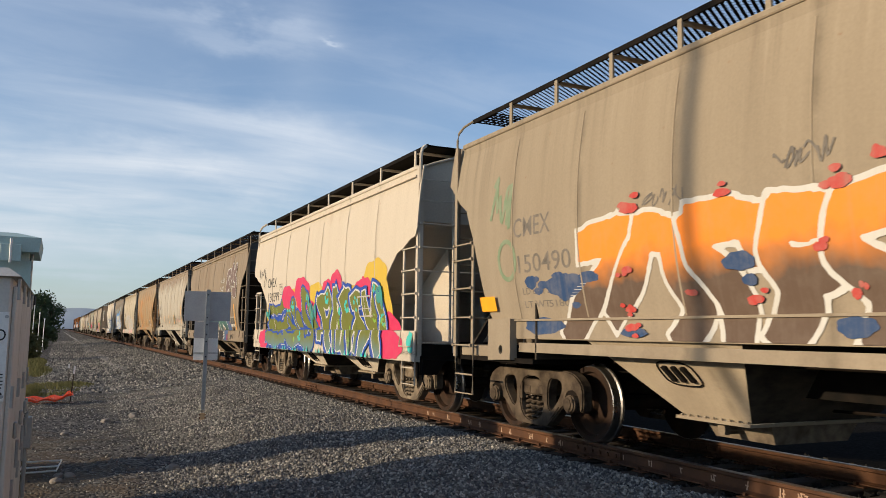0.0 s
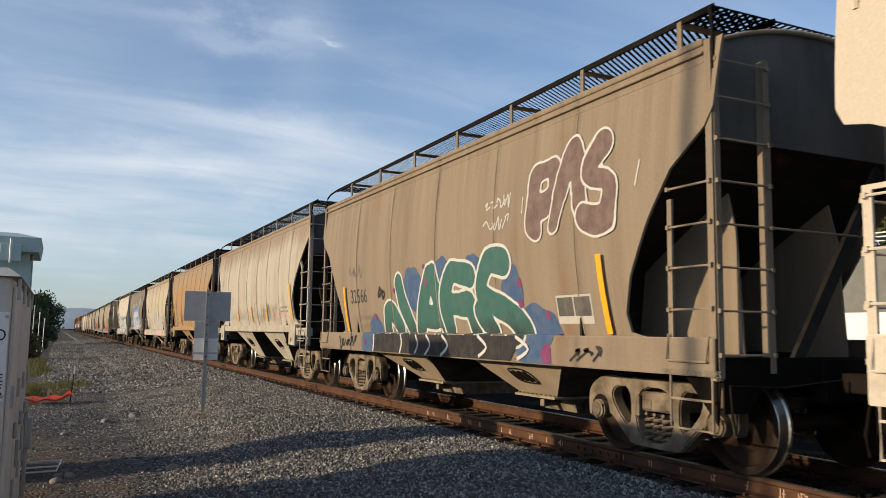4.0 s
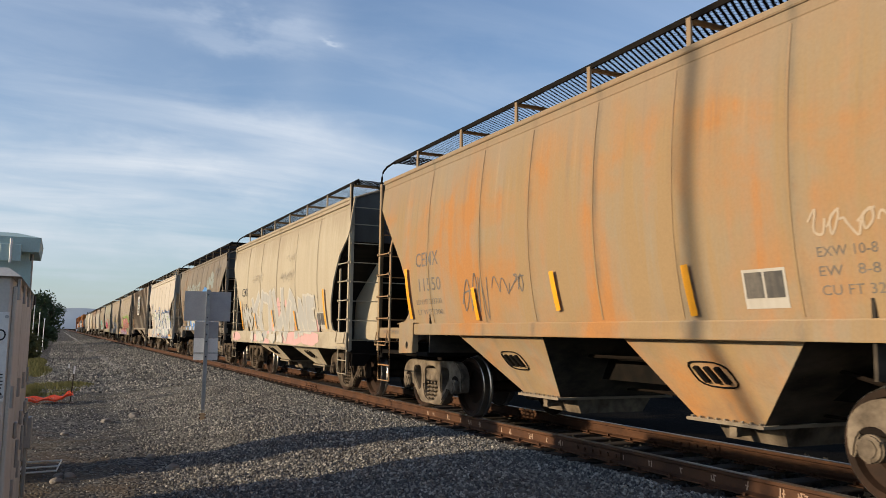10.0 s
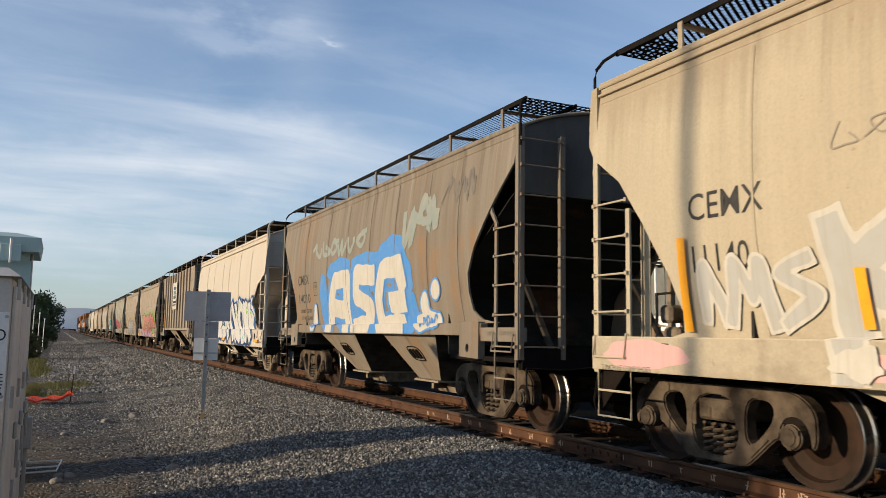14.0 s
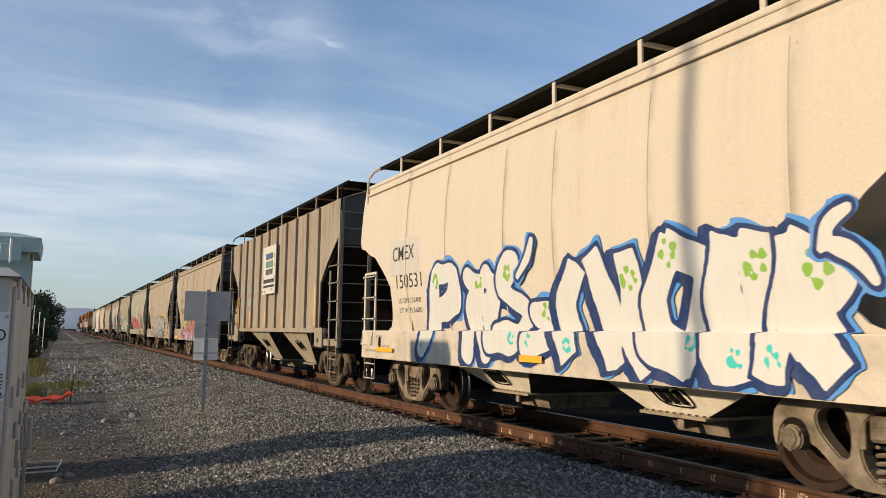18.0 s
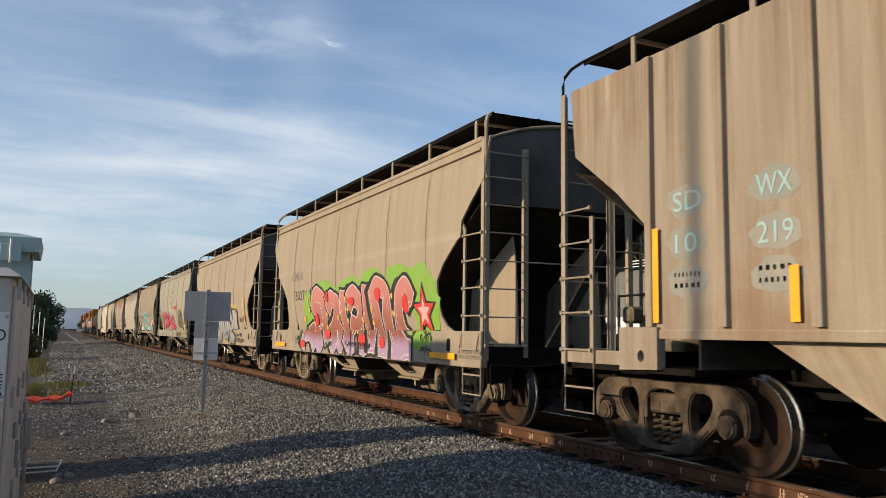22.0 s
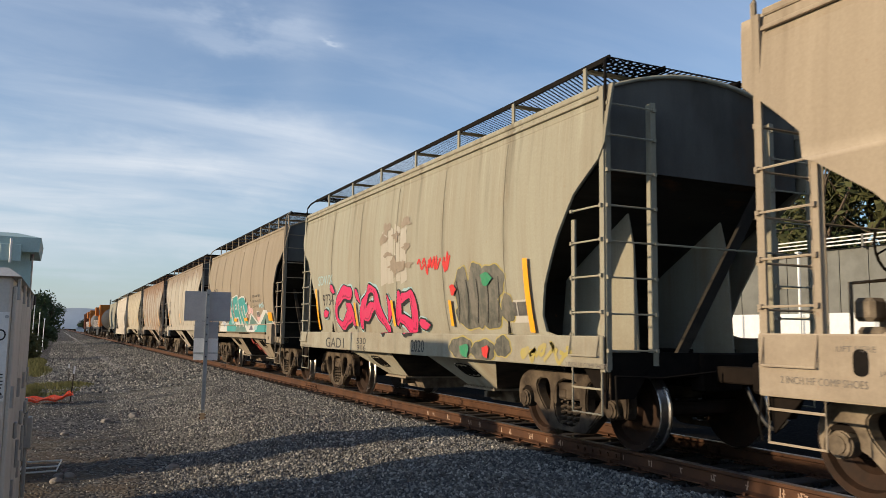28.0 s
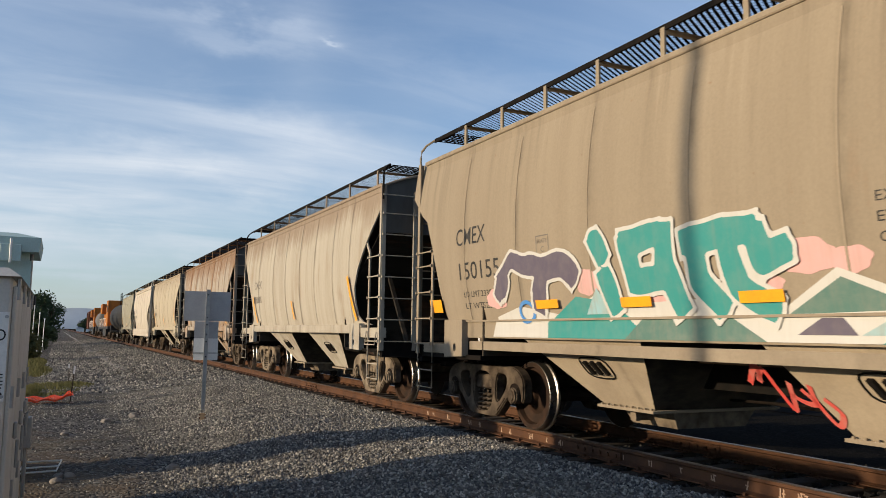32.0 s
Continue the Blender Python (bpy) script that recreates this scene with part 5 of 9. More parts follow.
GLYPHS = {
    "A": [[(0, 0), (0.30, 0.95), (0.62, 1.0), (1, 0)], [(0.2, 0.38), (0.82, 0.36)]],
    "C": [[(0.95, 0.85), (0.5, 1.0), (0.08, 0.75), (0.05, 0.25), (0.5, 0.0), (0.95, 0.12)]],
    "E": [[(0.95, 1.0), (0.1, 0.95), (0.05, 0.05), (0.98, 0.0)], [(0.08, 0.5), (0.8, 0.52)]],
    "G": [[(0.95, 0.88), (0.5, 1.0), (0.06, 0.7), (0.06, 0.25), (0.5, 0.0), (0.95, 0.12), (0.95, 0.48), (0.58, 0.48)]],
    "H": [[(0.05, 1), (0.08, 0)], [(0.92, 1), (0.95, 0)], [(0.06, 0.5), (0.94, 0.5)]],
    "I": [[(0.5, 1), (0.5, 0)]],
    "K": [[(0.05, 1), (0.05, 0)], [(0.95, 1), (0.15, 0.48), (1.0, 0.0)]],
    "L": [[(0.1, 1), (0.05, 0.05), (0.95, 0.0)]],
    "M": [[(0, 0), (0.12, 1.0), (0.5, 0.38), (0.88, 1.0), (1, 0)]],
    "N": [[(0.04, 0), (0.06, 1.0), (0.92, 0.02), (0.96, 1.0)]],
    "O": [[(0.5, 1.0), (0.08, 0.8), (0.05, 0.25), (0.5, 0.0), (0.94, 0.25), (0.94, 0.78), (0.5, 1.0)]],
    "P": [[(0.08, 0), (0.1, 0.97), (0.7, 1.0), (0.95, 0.74), (0.7, 0.46), (0.14, 0.44)]],
    "R": [[(0.06, 0), (0.1, 0.97), (0.7, 1.0), (0.9, 0.75), (0.66, 0.5), (0.14, 0.46)], [(0.45, 0.48), (1.0, 0.0)]],
    "S": [[(0.95, 0.9), (0.45, 1.0), (0.1, 0.76), (0.5, 0.52), (0.92, 0.26), (0.5, 0.0), (0.04, 0.1)]],
    "T": [[(0.0, 0.95), (1.0, 1.0)], [(0.5, 0.95), (0.46, 0.0)]],
    "U": [[(0.06, 1), (0.06, 0.3), (0.45, 0.0), (0.9, 0.25), (0.94, 1)]],
    "V": [[(0.0, 1), (0.48, 0.0), (1.0, 1)]],
    "W": [[(0.0, 1), (0.2, 0.0), (0.5, 0.68), (0.8, 0.0), (1.0, 1)]],
    "Y": [[(0.0, 1), (0.48, 0.48), (1.0, 1)], [(0.48, 0.5), (0.44, 0)]],
    "D": [[(0.1, 0.02), (0.12, 1.0), (0.62, 0.95), (0.95, 0.6), (0.9, 0.25), (0.55, 0.0), (0.06, 0.02)]],
    "a": [[(0.0, 0.0), (0.06, 0.95), (0.95, 1.0), (0.98, 0.0)], [(0.08, 0.45), (0.9, 0.47)]],
    "s": [[(0.98, 0.98), (0.06, 0.97), (0.08, 0.52), (0.94, 0.5), (0.92, 0.03), (0.02, 0.0)]],
    "c": [[(0.98, 0.98), (0.05, 0.96), (0.06, 0.03), (0.98, 0.0), (0.97, 0.38)]],
    "Z": [[(0.02, 0.95), (0.95, 1.0), (0.08, 0.04), (1.0, 0.0)]],
    ".": [[(0.2, 0.1), (0.6, 0.22)]],
}


def curve_through(pts, step=5, bend=0.6):
    """Points eased into a softly bent line."""
    out = []
    n = len(pts)
    for i in range(n - 1):
        p0, p1, p2, p3 = (Vector(pts[max(i - 1, 0)]), Vector(pts[i]), Vector(pts[i + 1]), Vector(pts[min(i + 2, n - 1)]))
        m1, m2 = (p2 - p0) * 0.5 * bend, (p3 - p1) * 0.5 * bend
        for k in range(step):
            t = k / step
            h = (2 * t ** 3 - 3 * t * t + 1, t ** 3 - 2 * t * t + t, -2 * t ** 3 + 3 * t * t, t ** 3 - t * t)
            out.append(tuple(h[0] * p1 + h[1] * m1 + h[2] * p2 + h[3] * m2))
    out.append(tuple(pts[-1]))
    return out


def fat_stroke(bm, pts, w, flare=0.25, tip=0.35, lift=0.0):
    """A sprayed stroke: swelling width, blunt ends, each laid a hair above the last."""
    prev = None
    n = len(pts)
    for i, (y, z) in enumerate(pts):
        a, b = pts[max(i - 1, 0)], pts[min(i + 1, n - 1)]
        d = Vector((b[0] - a[0], b[1] - a[1]))
        d = d.normalized() if d.length > 1e-6 else Vector((1, 0))
        u = i / max(1, n - 1)
        ww = w * (1 + flare * math.sin(u * 7.0 + n))
        if i in (0, n - 1):
            y, z = y + d.x * w * tip * (-1 if i == 0 else 1), z + d.y * w * tip * (-1 if i == 0 else 1)
        o = Vector((-d.y, d.x)) * ww / 2
        cur = (bm.verts.new((lift, y + o.x, z + o.y)), bm.verts.new((lift, y - o.x, z - o.y)))
        if prev:
            bm.faces.new((prev[0], prev[1], cur[1], cur[0]))
        prev = cur






def word_letters(text, y0, y1, z0, z1, seed, lean=0.06, wide=0.0):
    """The strokes of a word, letter by letter, each of its own size and tilt."""
    rng = random.Random(seed)
    wts = [0.6 if ch in "I." else 1.25 if ch in "MW" else 1.0 for ch in text]
    tot, y, out = sum(wts), y0, []
    for ch, wt in zip(text, wts):
        span = (y1 - y0) * wt / tot
        lo, hi = z0 + (z1 - z0) * rng.uniform(0.0, 0.08), z1 - (z1 - z0) * rng.uniform(0.0, 0.16)
        sk = rng.uniform(-1, 1) * lean * (1 if y1 > y0 else -1)
        ph = rng.uniform(0, 6)
        one = []
        for st in GLYPHS[ch]:
            one.append([(y + span * (0.14 + 0.72 * u + wide * (u - 0.5)) + sk * (v - 0.5), lo + (hi - lo) * (v + 0.04 * math.sin(3 * u + ph))) for u, v in curve_through(st)])
        out.append(one)
        y += span
    return out


def stroke_field(strokes, w, flare, square, Y, Z):
    """Signed distance to fat strokes on a grid of points; below zero is inside."""
    best = np.full(Y.shape, 9.0)
    for st in strokes:
        n = len(st)
        for i in range(n - 1):
            (ay, az), (by, bz) = st[i], st[i + 1]
            dy, dz = by - ay, bz - az
            ln = math.hypot(dy, dz)
            if ln < 1e-6:
                continue
            dy, dz = dy / ln, dz / ln
            h = w / 2 * (1 + flare * math.sin(7.0 * i / n + n))
            al = (Y - ay) * dy + (Z - az) * dz
            pe = np.abs((Y - ay) * dz - (Z - az) * dy)
            over = np.maximum(-al, al - ln)
            if square and i == 0:
                over = np.maximum(-al - 0.6 * h, al - ln)
            if square and i == n - 2:
                over = np.maximum(-al if i else -al - 0.6 * h, al - ln - 0.6 * h)
            box_d = np.maximum(pe - h, over)
            best = np.minimum(best, box_d)
            if 0 < i or not square:
                best = np.minimum(best, np.hypot(Y - ay, Z - az) - h)
            if not square and i == n - 2:
                best = np.minimum(best, np.hypot(Y - by, Z - bz) - h)
    return best


def dots_field(dots, Y, Z):
    best = np.full(Y.shape, 9.0)
    for y, z, r in dots:
        best = np.minimum(best, np.hypot(Y - y, Z - z) * (1 + 0.16 * np.sin(3 * np.arctan2(Z - z, Y - y) + 9 * y)) - r)
    return best


def paint_grid(kind, ya, yb, za, zb, res):
    z0, z1 = KINDS[kind]["sill"]
    za = max(za, z0 + 0.012)
    ys = np.linspace(ya, yb, max(3, int((yb - ya) / res) + 1))
    zs = list(np.linspace(za, zb, max(3, int((zb - za) / res) + 1)))
    zs = np.array(sorted([z for z in zs if abs(z - z1) > 0.012 and abs(z - z1 - 0.015) > 0.012] + [z for z in (z1, z1 + 0.015) if za < z < zb]))
    return ys, zs


def lay_field(car, kind, name, mat, ys, zs, d, lift, label=""):
    """Sheet of paint where d is below zero, cut along its smooth edge and laid on the car's side."""
    verts, faces, seen = [], [], {}
    sx = [-(surface_x(kind, z) + lift) for z in zs]

    def corner(i, j):
        key = (i, j)
        if key not in seen:
            seen[key] = len(verts)
            verts.append((sx[j], ys[i], zs[j]))
        return seen[key]

    def cut(i, j, k, m):
        if (k, m) < (i, j):
            i, j, k, m = k, m, i, j
        key = (i, j, k, m)
        if key not in seen:
            t = d[j, i] / (d[j, i] - d[m, k])
            seen[key] = len(verts)
            verts.append((sx[j] + (sx[m] - sx[j]) * t, ys[i] + (ys[k] - ys[i]) * t, zs[j] + (zs[m] - zs[j]) * t))
        return seen[key]
    ins = d < 0
    for j in range(len(zs) - 1):
        i, n = 0, len(ys) - 1
        row = ins[j, :-1].astype(int) + ins[j, 1:] + ins[j + 1, :-1] + ins[j + 1, 1:]
        while i < n:
            if row[i] == 4:
                k = i
                while k < n and row[k] == 4:
                    k += 1
                faces.append((corner(i, j), corner(k, j), corner(k, j + 1), corner(i, j + 1)))
                i = k
                continue
            if row[i]:
                ring = ((i, j), (i + 1, j), (i + 1, j + 1), (i, j + 1))
                f = []
                for a, b in zip(ring, ring[1:] + ring[:1]):
                    if ins[a[1], a[0]]:
                        f.append(corner(*a))
                    if ins[a[1], a[0]] != ins[b[1], b[0]]:
                        f.append(cut(*a, *b))
                if len(f) > 2:
                    faces.append(tuple(f))
            i += 1
    if not faces:
        return None
    me = bpy.data.meshes.new(name)
    me.from_pydata([tuple(map(float, v)) for v in verts], [], faces)
    me.materials.append(mat)
    ob = new(name, me)
    ob.parent = car
    if label:
        tagged(ob, label)
    return ob


LIFTS = {}   # height of the topmost coat on each car


def piece(car, kind, text, y0, y1, z0, z1, fill, edge, seed=1, w=0.3, w1=0.05, label="", wide=0.0, square=True, flare=0.22, lean=0.08,
          halo=(), shadow=None, shine=None, spots=(), rim=None, strokes=None, wob=0.03, tags=None):
    """A large graffiti word. Each letter overlaps the one before, with its own outline, spots and highlights."""
    rng = random.Random(seed * 31)
    word = strokes or word_letters(text, y0, y1, z0 + w * 0.42, z1 - w * 0.42, seed, lean, wide)
    pad = 0.16 + max([h[1] for h in halo] + [w1]) + (max(abs(shadow[1]), abs(shadow[2])) if shadow else 0)
    base = LIFTS.get(car.name, 0.003)
    fields = []
    for one in word:
        py, pz = [p[0] for s in one for p in s], [p[1] for s in one for p in s]
        ys, zs = paint_grid(kind, min(py) - w / 2 - pad, max(py) + w / 2 + pad, min(pz) - w / 2 - pad, max(pz) + w / 2 + pad, 0.03)
        Y, Z = np.meshgrid(ys, zs)
        Y2 = Y + wob * np.sin(5.1 * Z + seed) + 0.5 * wob * np.sin(11 * Z + 7 * Y)
        Z2 = Z + wob * np.sin(4.3 * Y + seed * 2) + 0.5 * wob * np.sin(13 * Y + 2 * seed)
        fields.append((ys, zs, Y, Z, Y2, Z2, stroke_field(one, w, flare, square, Y2, Z2), one))
    lift = base
    for mat, r in halo:
        for k, (ys, zs, Y, Z, Y2, Z2, d, one) in enumerate(fields):
            rag = 0.05 * np.sin(9 * Y + 4 * Z) + 0.03 * np.sin(23 * Z - 11 * Y)
            lay_field(car, kind, "graffiti_halo", mat, ys, zs, d - r + rag * min(1, r * 6), lift + 0.0003 * k, "sprayed halo round a letter")
        lift += 0.0025
    if shadow:
        mat, sy, sz = shadow
        for k, (ys, zs, Y, Z, Y2, Z2, d, one) in enumerate(fields):
            dd = d - w1
            for q in (0.25, 0.5, 0.75, 1.0):
                dd = np.minimum(dd, stroke_field(one, w, flare, square, Y2 - sy * q, Z2 - sz * q) - w1)
            lay_field(car, kind, "graffiti_shadow", mat, ys, zs, dd, lift + 0.0003 * k, "sprayed block shadow of a letter")
        lift += 0.0025
    for k, (ys, zs, Y, Z, Y2, Z2, d, one) in enumerate(fields):
        L = lift + 0.0022 * k
        if rim:
            lay_field(car, kind, "graffiti_outline", rim[0], ys, zs, d - w1 - rim[1], L)
        lay_field(car, kind, "graffiti_outline", edge, ys, zs, d - w1, L + 0.0004)
        lay_field(car, kind, "graffiti_letter", fill, ys, zs, d, L + 0.0008, label)
        py, pz = [p[0] for s in one for p in s], [p[1] for s in one for p in s]
        lo_y, hi_y, lo_z, hi_z = min(py), max(py), min(pz), max(pz)
        for mat, r, count, za, zb in spots:
            dots = []
            for c in range(count):
                p = rng.choice([p for s in one for p in s if lo_z + (hi_z - lo_z) * za <= p[1] <= lo_z + (hi_z - lo_z) * zb] or [(lo_y, lo_z)])
                for q in range(6):
                    a = q * 1.2 + rng.uniform(-0.4, 0.4)
                    rr = r * rng.uniform(1.2, 2.3)
                    dots.append((p[0] + rr * math.cos(a), p[1] + rr * 1.1 * math.sin(a), r * rng.uniform(0.6, 1.05)))
            lay_field(car, kind, "graffiti_spot", mat, ys, zs, np.maximum(dots_field(dots, Y, Z), d + 0.015), L + 0.0012 + 0.0002 * spots.index((mat, r, count, za, zb)), "cluster of sprayed dots")
        if shine:
            mat, a, b = shine
            m = np.sin(6.0 * Y + 2.5 * Z + k) + 0.6 * np.sin(13 * Z - 5 * Y)
            gy, gz = np.gradient(d, zs, ys)[1], np.gradient(d, zs, ys)[0]
            lay_field(car, kind, "graffiti_shine", mat, ys, zs, np.maximum(np.maximum(a - d, d - b), 0.02 * (0.35 - m) - 0.06 * np.clip(gy * 0.6 - gz * 0.8, -1, 0.6)), L + 0.0016, "thin white highlight lines")
    LIFTS[car.name] = lift + 0.0022 * len(fields) + 0.0006


def bend_all(word, bend=0.6):
    """The strokes of a hand-drawn word, eased into soft lines."""
    return [[curve_through(st, 5, bend) for st in one] for one in word]


def spatter(car, kind, name, mat, dots, lift, label=""):
    """Round sprayed patches, each a sheet of its own."""
    for k, (y, z, ry, rz) in enumerate(dots):
        ys, zs = paint_grid(kind, y - ry * 1.4, y + ry * 1.4, z - rz * 1.4, z + rz * 1.4, max(0.012, min(ry, rz) / 7))
        if len(zs) < 2 or zs[-1] <= zs[0]:
            continue
        Y, Z = np.meshgrid(ys, zs)
        a = np.arctan2((Z - z) / rz, (Y - y) / ry)
        d = np.hypot((Y - y) / ry, (Z - z) / rz) - 1 + 0.06 * np.sin(3 * a + y * 9) + 0.05 * np.sin(7 * a + z * 5)
        lay_field(car, kind, name, mat, ys, zs, d, lift + 0.0004 * (k % 8), label)


def shard(car, kind, mat, pts, lift, label=""):
    put(car, kind, lift, "graffiti_shard", mat, lambda bm: poly(bm, pts), label)


S_WHITE = spray("spray_white", (0.60, 0.585, 0.55), fade=0.14)
S_BLACK = spray("spray_black", (0.025, 0.022, 0.022), fade=0.1)
S_NAVY = spray("spray_navy", (0.012, 0.035, 0.13), fade=0.08)
S_BLUE = spray("spray_blue", (0.015, 0.07, 0.38), fade=0.1)
S_SKY = spray("spray_sky_blue", (0.07, 0.27, 0.62), fade=0.25)
S_PALEBLUE = spray("spray_pale_blue", (0.33, 0.52, 0.55), fade=0.55)
S_OLIVE = spray("spray_olive", (0.13, 0.22, 0.23), (0.16, 0.175, 0.03), 0.9, 1.25, 0.08)
S_TEAL = spray("spray_teal", (0.05, 0.30, 0.28), fade=0.15)
S_TURQ = spray("spray_turquoise", (0.05, 0.50, 0.46), fade=0.1)
S_DKTEAL = spray("spray_dark_teal", (0.035, 0.042, 0.045), (0.045, 0.135, 0.115), 1.2, 1.5, 0.08)
S_SLATE = spray("spray_slate_blue", (0.055, 0.105, 0.21), fade=0.15)
S_PINK = spray("spray_pink", (0.62, 0.035, 0.12), fade=0.12)
S_SOFTPINK = spray("spray_soft_pink", (0.70, 0.42, 0.40), fade=0.4)
S_YELLOW = spray("spray_yellow", (0.62, 0.43, 0.05), fade=0.15)
S_LIME = spray("spray_lime", (0.22, 0.42, 0.05), fade=0.3)
S_ORBROWN = spray("spray_orange_brown", (0.13, 0.085, 0.06), (0.85, 0.28, 0.03), 1.75, 2.1, 0.12)
S_RED = spray("spray_red", (0.62, 0.04, 0.035), fade=0.12)
S_REDPINK = spray("spray_red_pink", (0.27, 0.085, 0.055), (0.55, 0.21, 0.19), 1.25, 2.0, 0.2, (0.40, 0.27, 0.42))
S_MAGENTA = spray("spray_magenta", (0.62, 0.03, 0.12), fade=0.12)
S_PALEGREY = spray("spray_faded_grey", (0.46, 0.45, 0.42), fade=0.4)
S_PALEWHITE = spray("spray_faded_white", (0.58, 0.545, 0.475), fade=0.35)
S_GREY = spray("spray_silver", (0.22, 0.228, 0.245), (0.37, 0.362, 0.35), 1.0, 1.5, 0.2)
S_MOSS = spray("spray_dark_grey", (0.075, 0.075, 0.06), (0.12, 0.118, 0.098), 1.0, 2.0, 0.45)
S_DULLYELLOW = spray("spray_dull_yellow", (0.42, 0.34, 0.09), fade=0.5)
S_DECAL = spray("decal_brown", (0.28, 0.22, 0.16), fade=0.5)
S_GREEN = spray("spray_green", (0.03, 0.26, 0.12), fade=0.2)
S_FADEGREEN = spray("spray_faded_green", (0.20, 0.27, 0.165), fade=0.4)
S_PLUM = spray("spray_plum_brown", (0.16, 0.10, 0.085), fade=0.3)
S_MUTEGREEN = spray("spray_muted_green", (0.11, 0.21, 0.18), fade=0.3)
S_PALEPRINT = spray("faded_print", (0.50, 0.40, 0.29), fade=0.4)
S_TAGFADE = spray("faded_tag", (0.33, 0.28, 0.22), fade=0.5)
S_PINKFADE = spray("faded_pink", (0.55, 0.36, 0.30), fade=0.5)
BOARD = simple("worn_enamel", (0.50, 0.475, 0.43), (0.36, 0.32, 0.27), 5.0, 0.6, 0.55)
SCAB = simple("rust_scab", (0.22, 0.13, 0.075), (0.14, 0.075, 0.04), 20.0, 0.6, 0.9)
S_PANEL = spray("panel_white", (0.50, 0.47, 0.42), fade=0.35)
S_PANELDARK = spray("panel_dark", (0.085, 0.08, 0.075), fade=0.3)
S_DECALPALE = spray("decal_pale", (0.46, 0.42, 0.35), fade=0.6)
S_PATCHBLUE = spray("faded_blue_patch", (0.27, 0.27, 0.245), fade=0.6)
S_SCRAWL = spray("faded_scrawl", (0.27, 0.31, 0.28), fade=0.55)
S_INK = spray("spray_ink_blue", (0.03, 0.07, 0.17), fade=0.25)
S_WORNRED = spray("spray_worn_red", (0.50, 0.06, 0.05), fade=0.4)
S_DEEPMAG = spray("spray_deep_magenta", (0.30, 0.015, 0.06), fade=0.1)
S_PLUMPINK = spray("spray_plum_pink", (0.22, 0.04, 0.13), fade=0.1)
S_PURPLE = spray("spray_grey_purple", (0.13, 0.11, 0.15), fade=0.15)
PATCH_GREY = simple("patch_grey", (0.43, 0.40, 0.36), (0.38, 0.34, 0.30), 4.0, 0.5, 0.6, bumpk=0.05)


def data_plate(car, kind, y0, y1, z0, z1):
    put(car, kind, 0.005, "data_panel", S_PANEL, lambda bm: poly(bm, [(y0, z0), (y1, z0), (y1, z1), (y0, z1)]), "white framed data panel")
    m, g = (y0 + y1) / 2, 0.025
    s = 1 if y1 > y0 else -1
    for a, b in ((y0 + s * g, m - s * g / 2), (m + s * g / 2, y1 - s * g)):
        put(car, kind, 0.008, "data_field", S_PANELDARK, lambda bm: poly(bm, [(a, z0 + g + 0.06), (b, z0 + g + 0.06), (b, z1 - g), (a, z1 - g)]))


def plate_c(car, kind, y0, y1, z0, z1, mat):
    """Small boxed clearance mark."""
    e, m = 0.014, (z0 + z1) / 2
    for pts in ([(y0, z0), (y1, z0), (y1, z0 + e), (y0, z0 + e)], [(y0, z1 - e), (y1, z1 - e), (y1, z1), (y0, z1)], [(y0, z0), (y0 - e, z0), (y0 - e, z1), (y0, z1)], [(y1, z0), (y1 + e, z0), (y1 + e, z1), (y1, z1)]):
        put(car, kind, 0.003, "plate_frame", mat, lambda bm: poly(bm, pts))
    d = (y1 - y0) / 8
    lay(letters("PLATE", y0 + d, y1 - d, m + 0.03, m + 0.08), kind, 0.003, "stencil_lettering", mat, car)
    lay(letters("C", y0 + 3 * d, y1 - 3 * d, z0 + 0.05, m - 0.01), kind, 0.003, "stencil_lettering", mat, car)


def size_lines(car, kind, lines, y0, z0, h, mat):
    """Lines of stencilled outside measures."""
    for i, text in enumerate(lines):
        lay(letters(text, y0, y0 - 0.062 * len(text), z0 - i * h * 1.9, z0 - i * h * 1.9 + h), kind, 0.003, "stencil_lettering", mat, car, "stencilled outside measures")


def small_print(car, kind, y0, y1, z, rows, seed, mat=None, h=0.045, gap=0.10):
    def fill(bm):
        for r in range(rows):
            bars(bm, y0, y1, z - r * gap, h, 5 + (seed + r) % 3, seed + r)
    put(car, kind, 0.003, "small_print", mat or LETTER_FADED, fill, "rows of small stencilled print")


def weights(car, kind, load, light, y0, y1, mat, z=1.84):
    """Load limit and light weight, as stencilled on the car."""
    ym = y0 + (y1 - y0) * 0.45
    for word, num, zz in (("LD LMT", load, z - 0.08), ("LT WT", light, z - 0.24)):
        lay(letters(word, y0, ym - 0.03 * (1 if word == "LD LMT" else 2.5), zz, zz + 0.08), kind, 0.003, "stencil_lettering", mat, car)
        lay(letters(num, ym - 0.06, y1, zz, zz + 0.08), kind, 0.003, "stencil_lettering", mat, car)


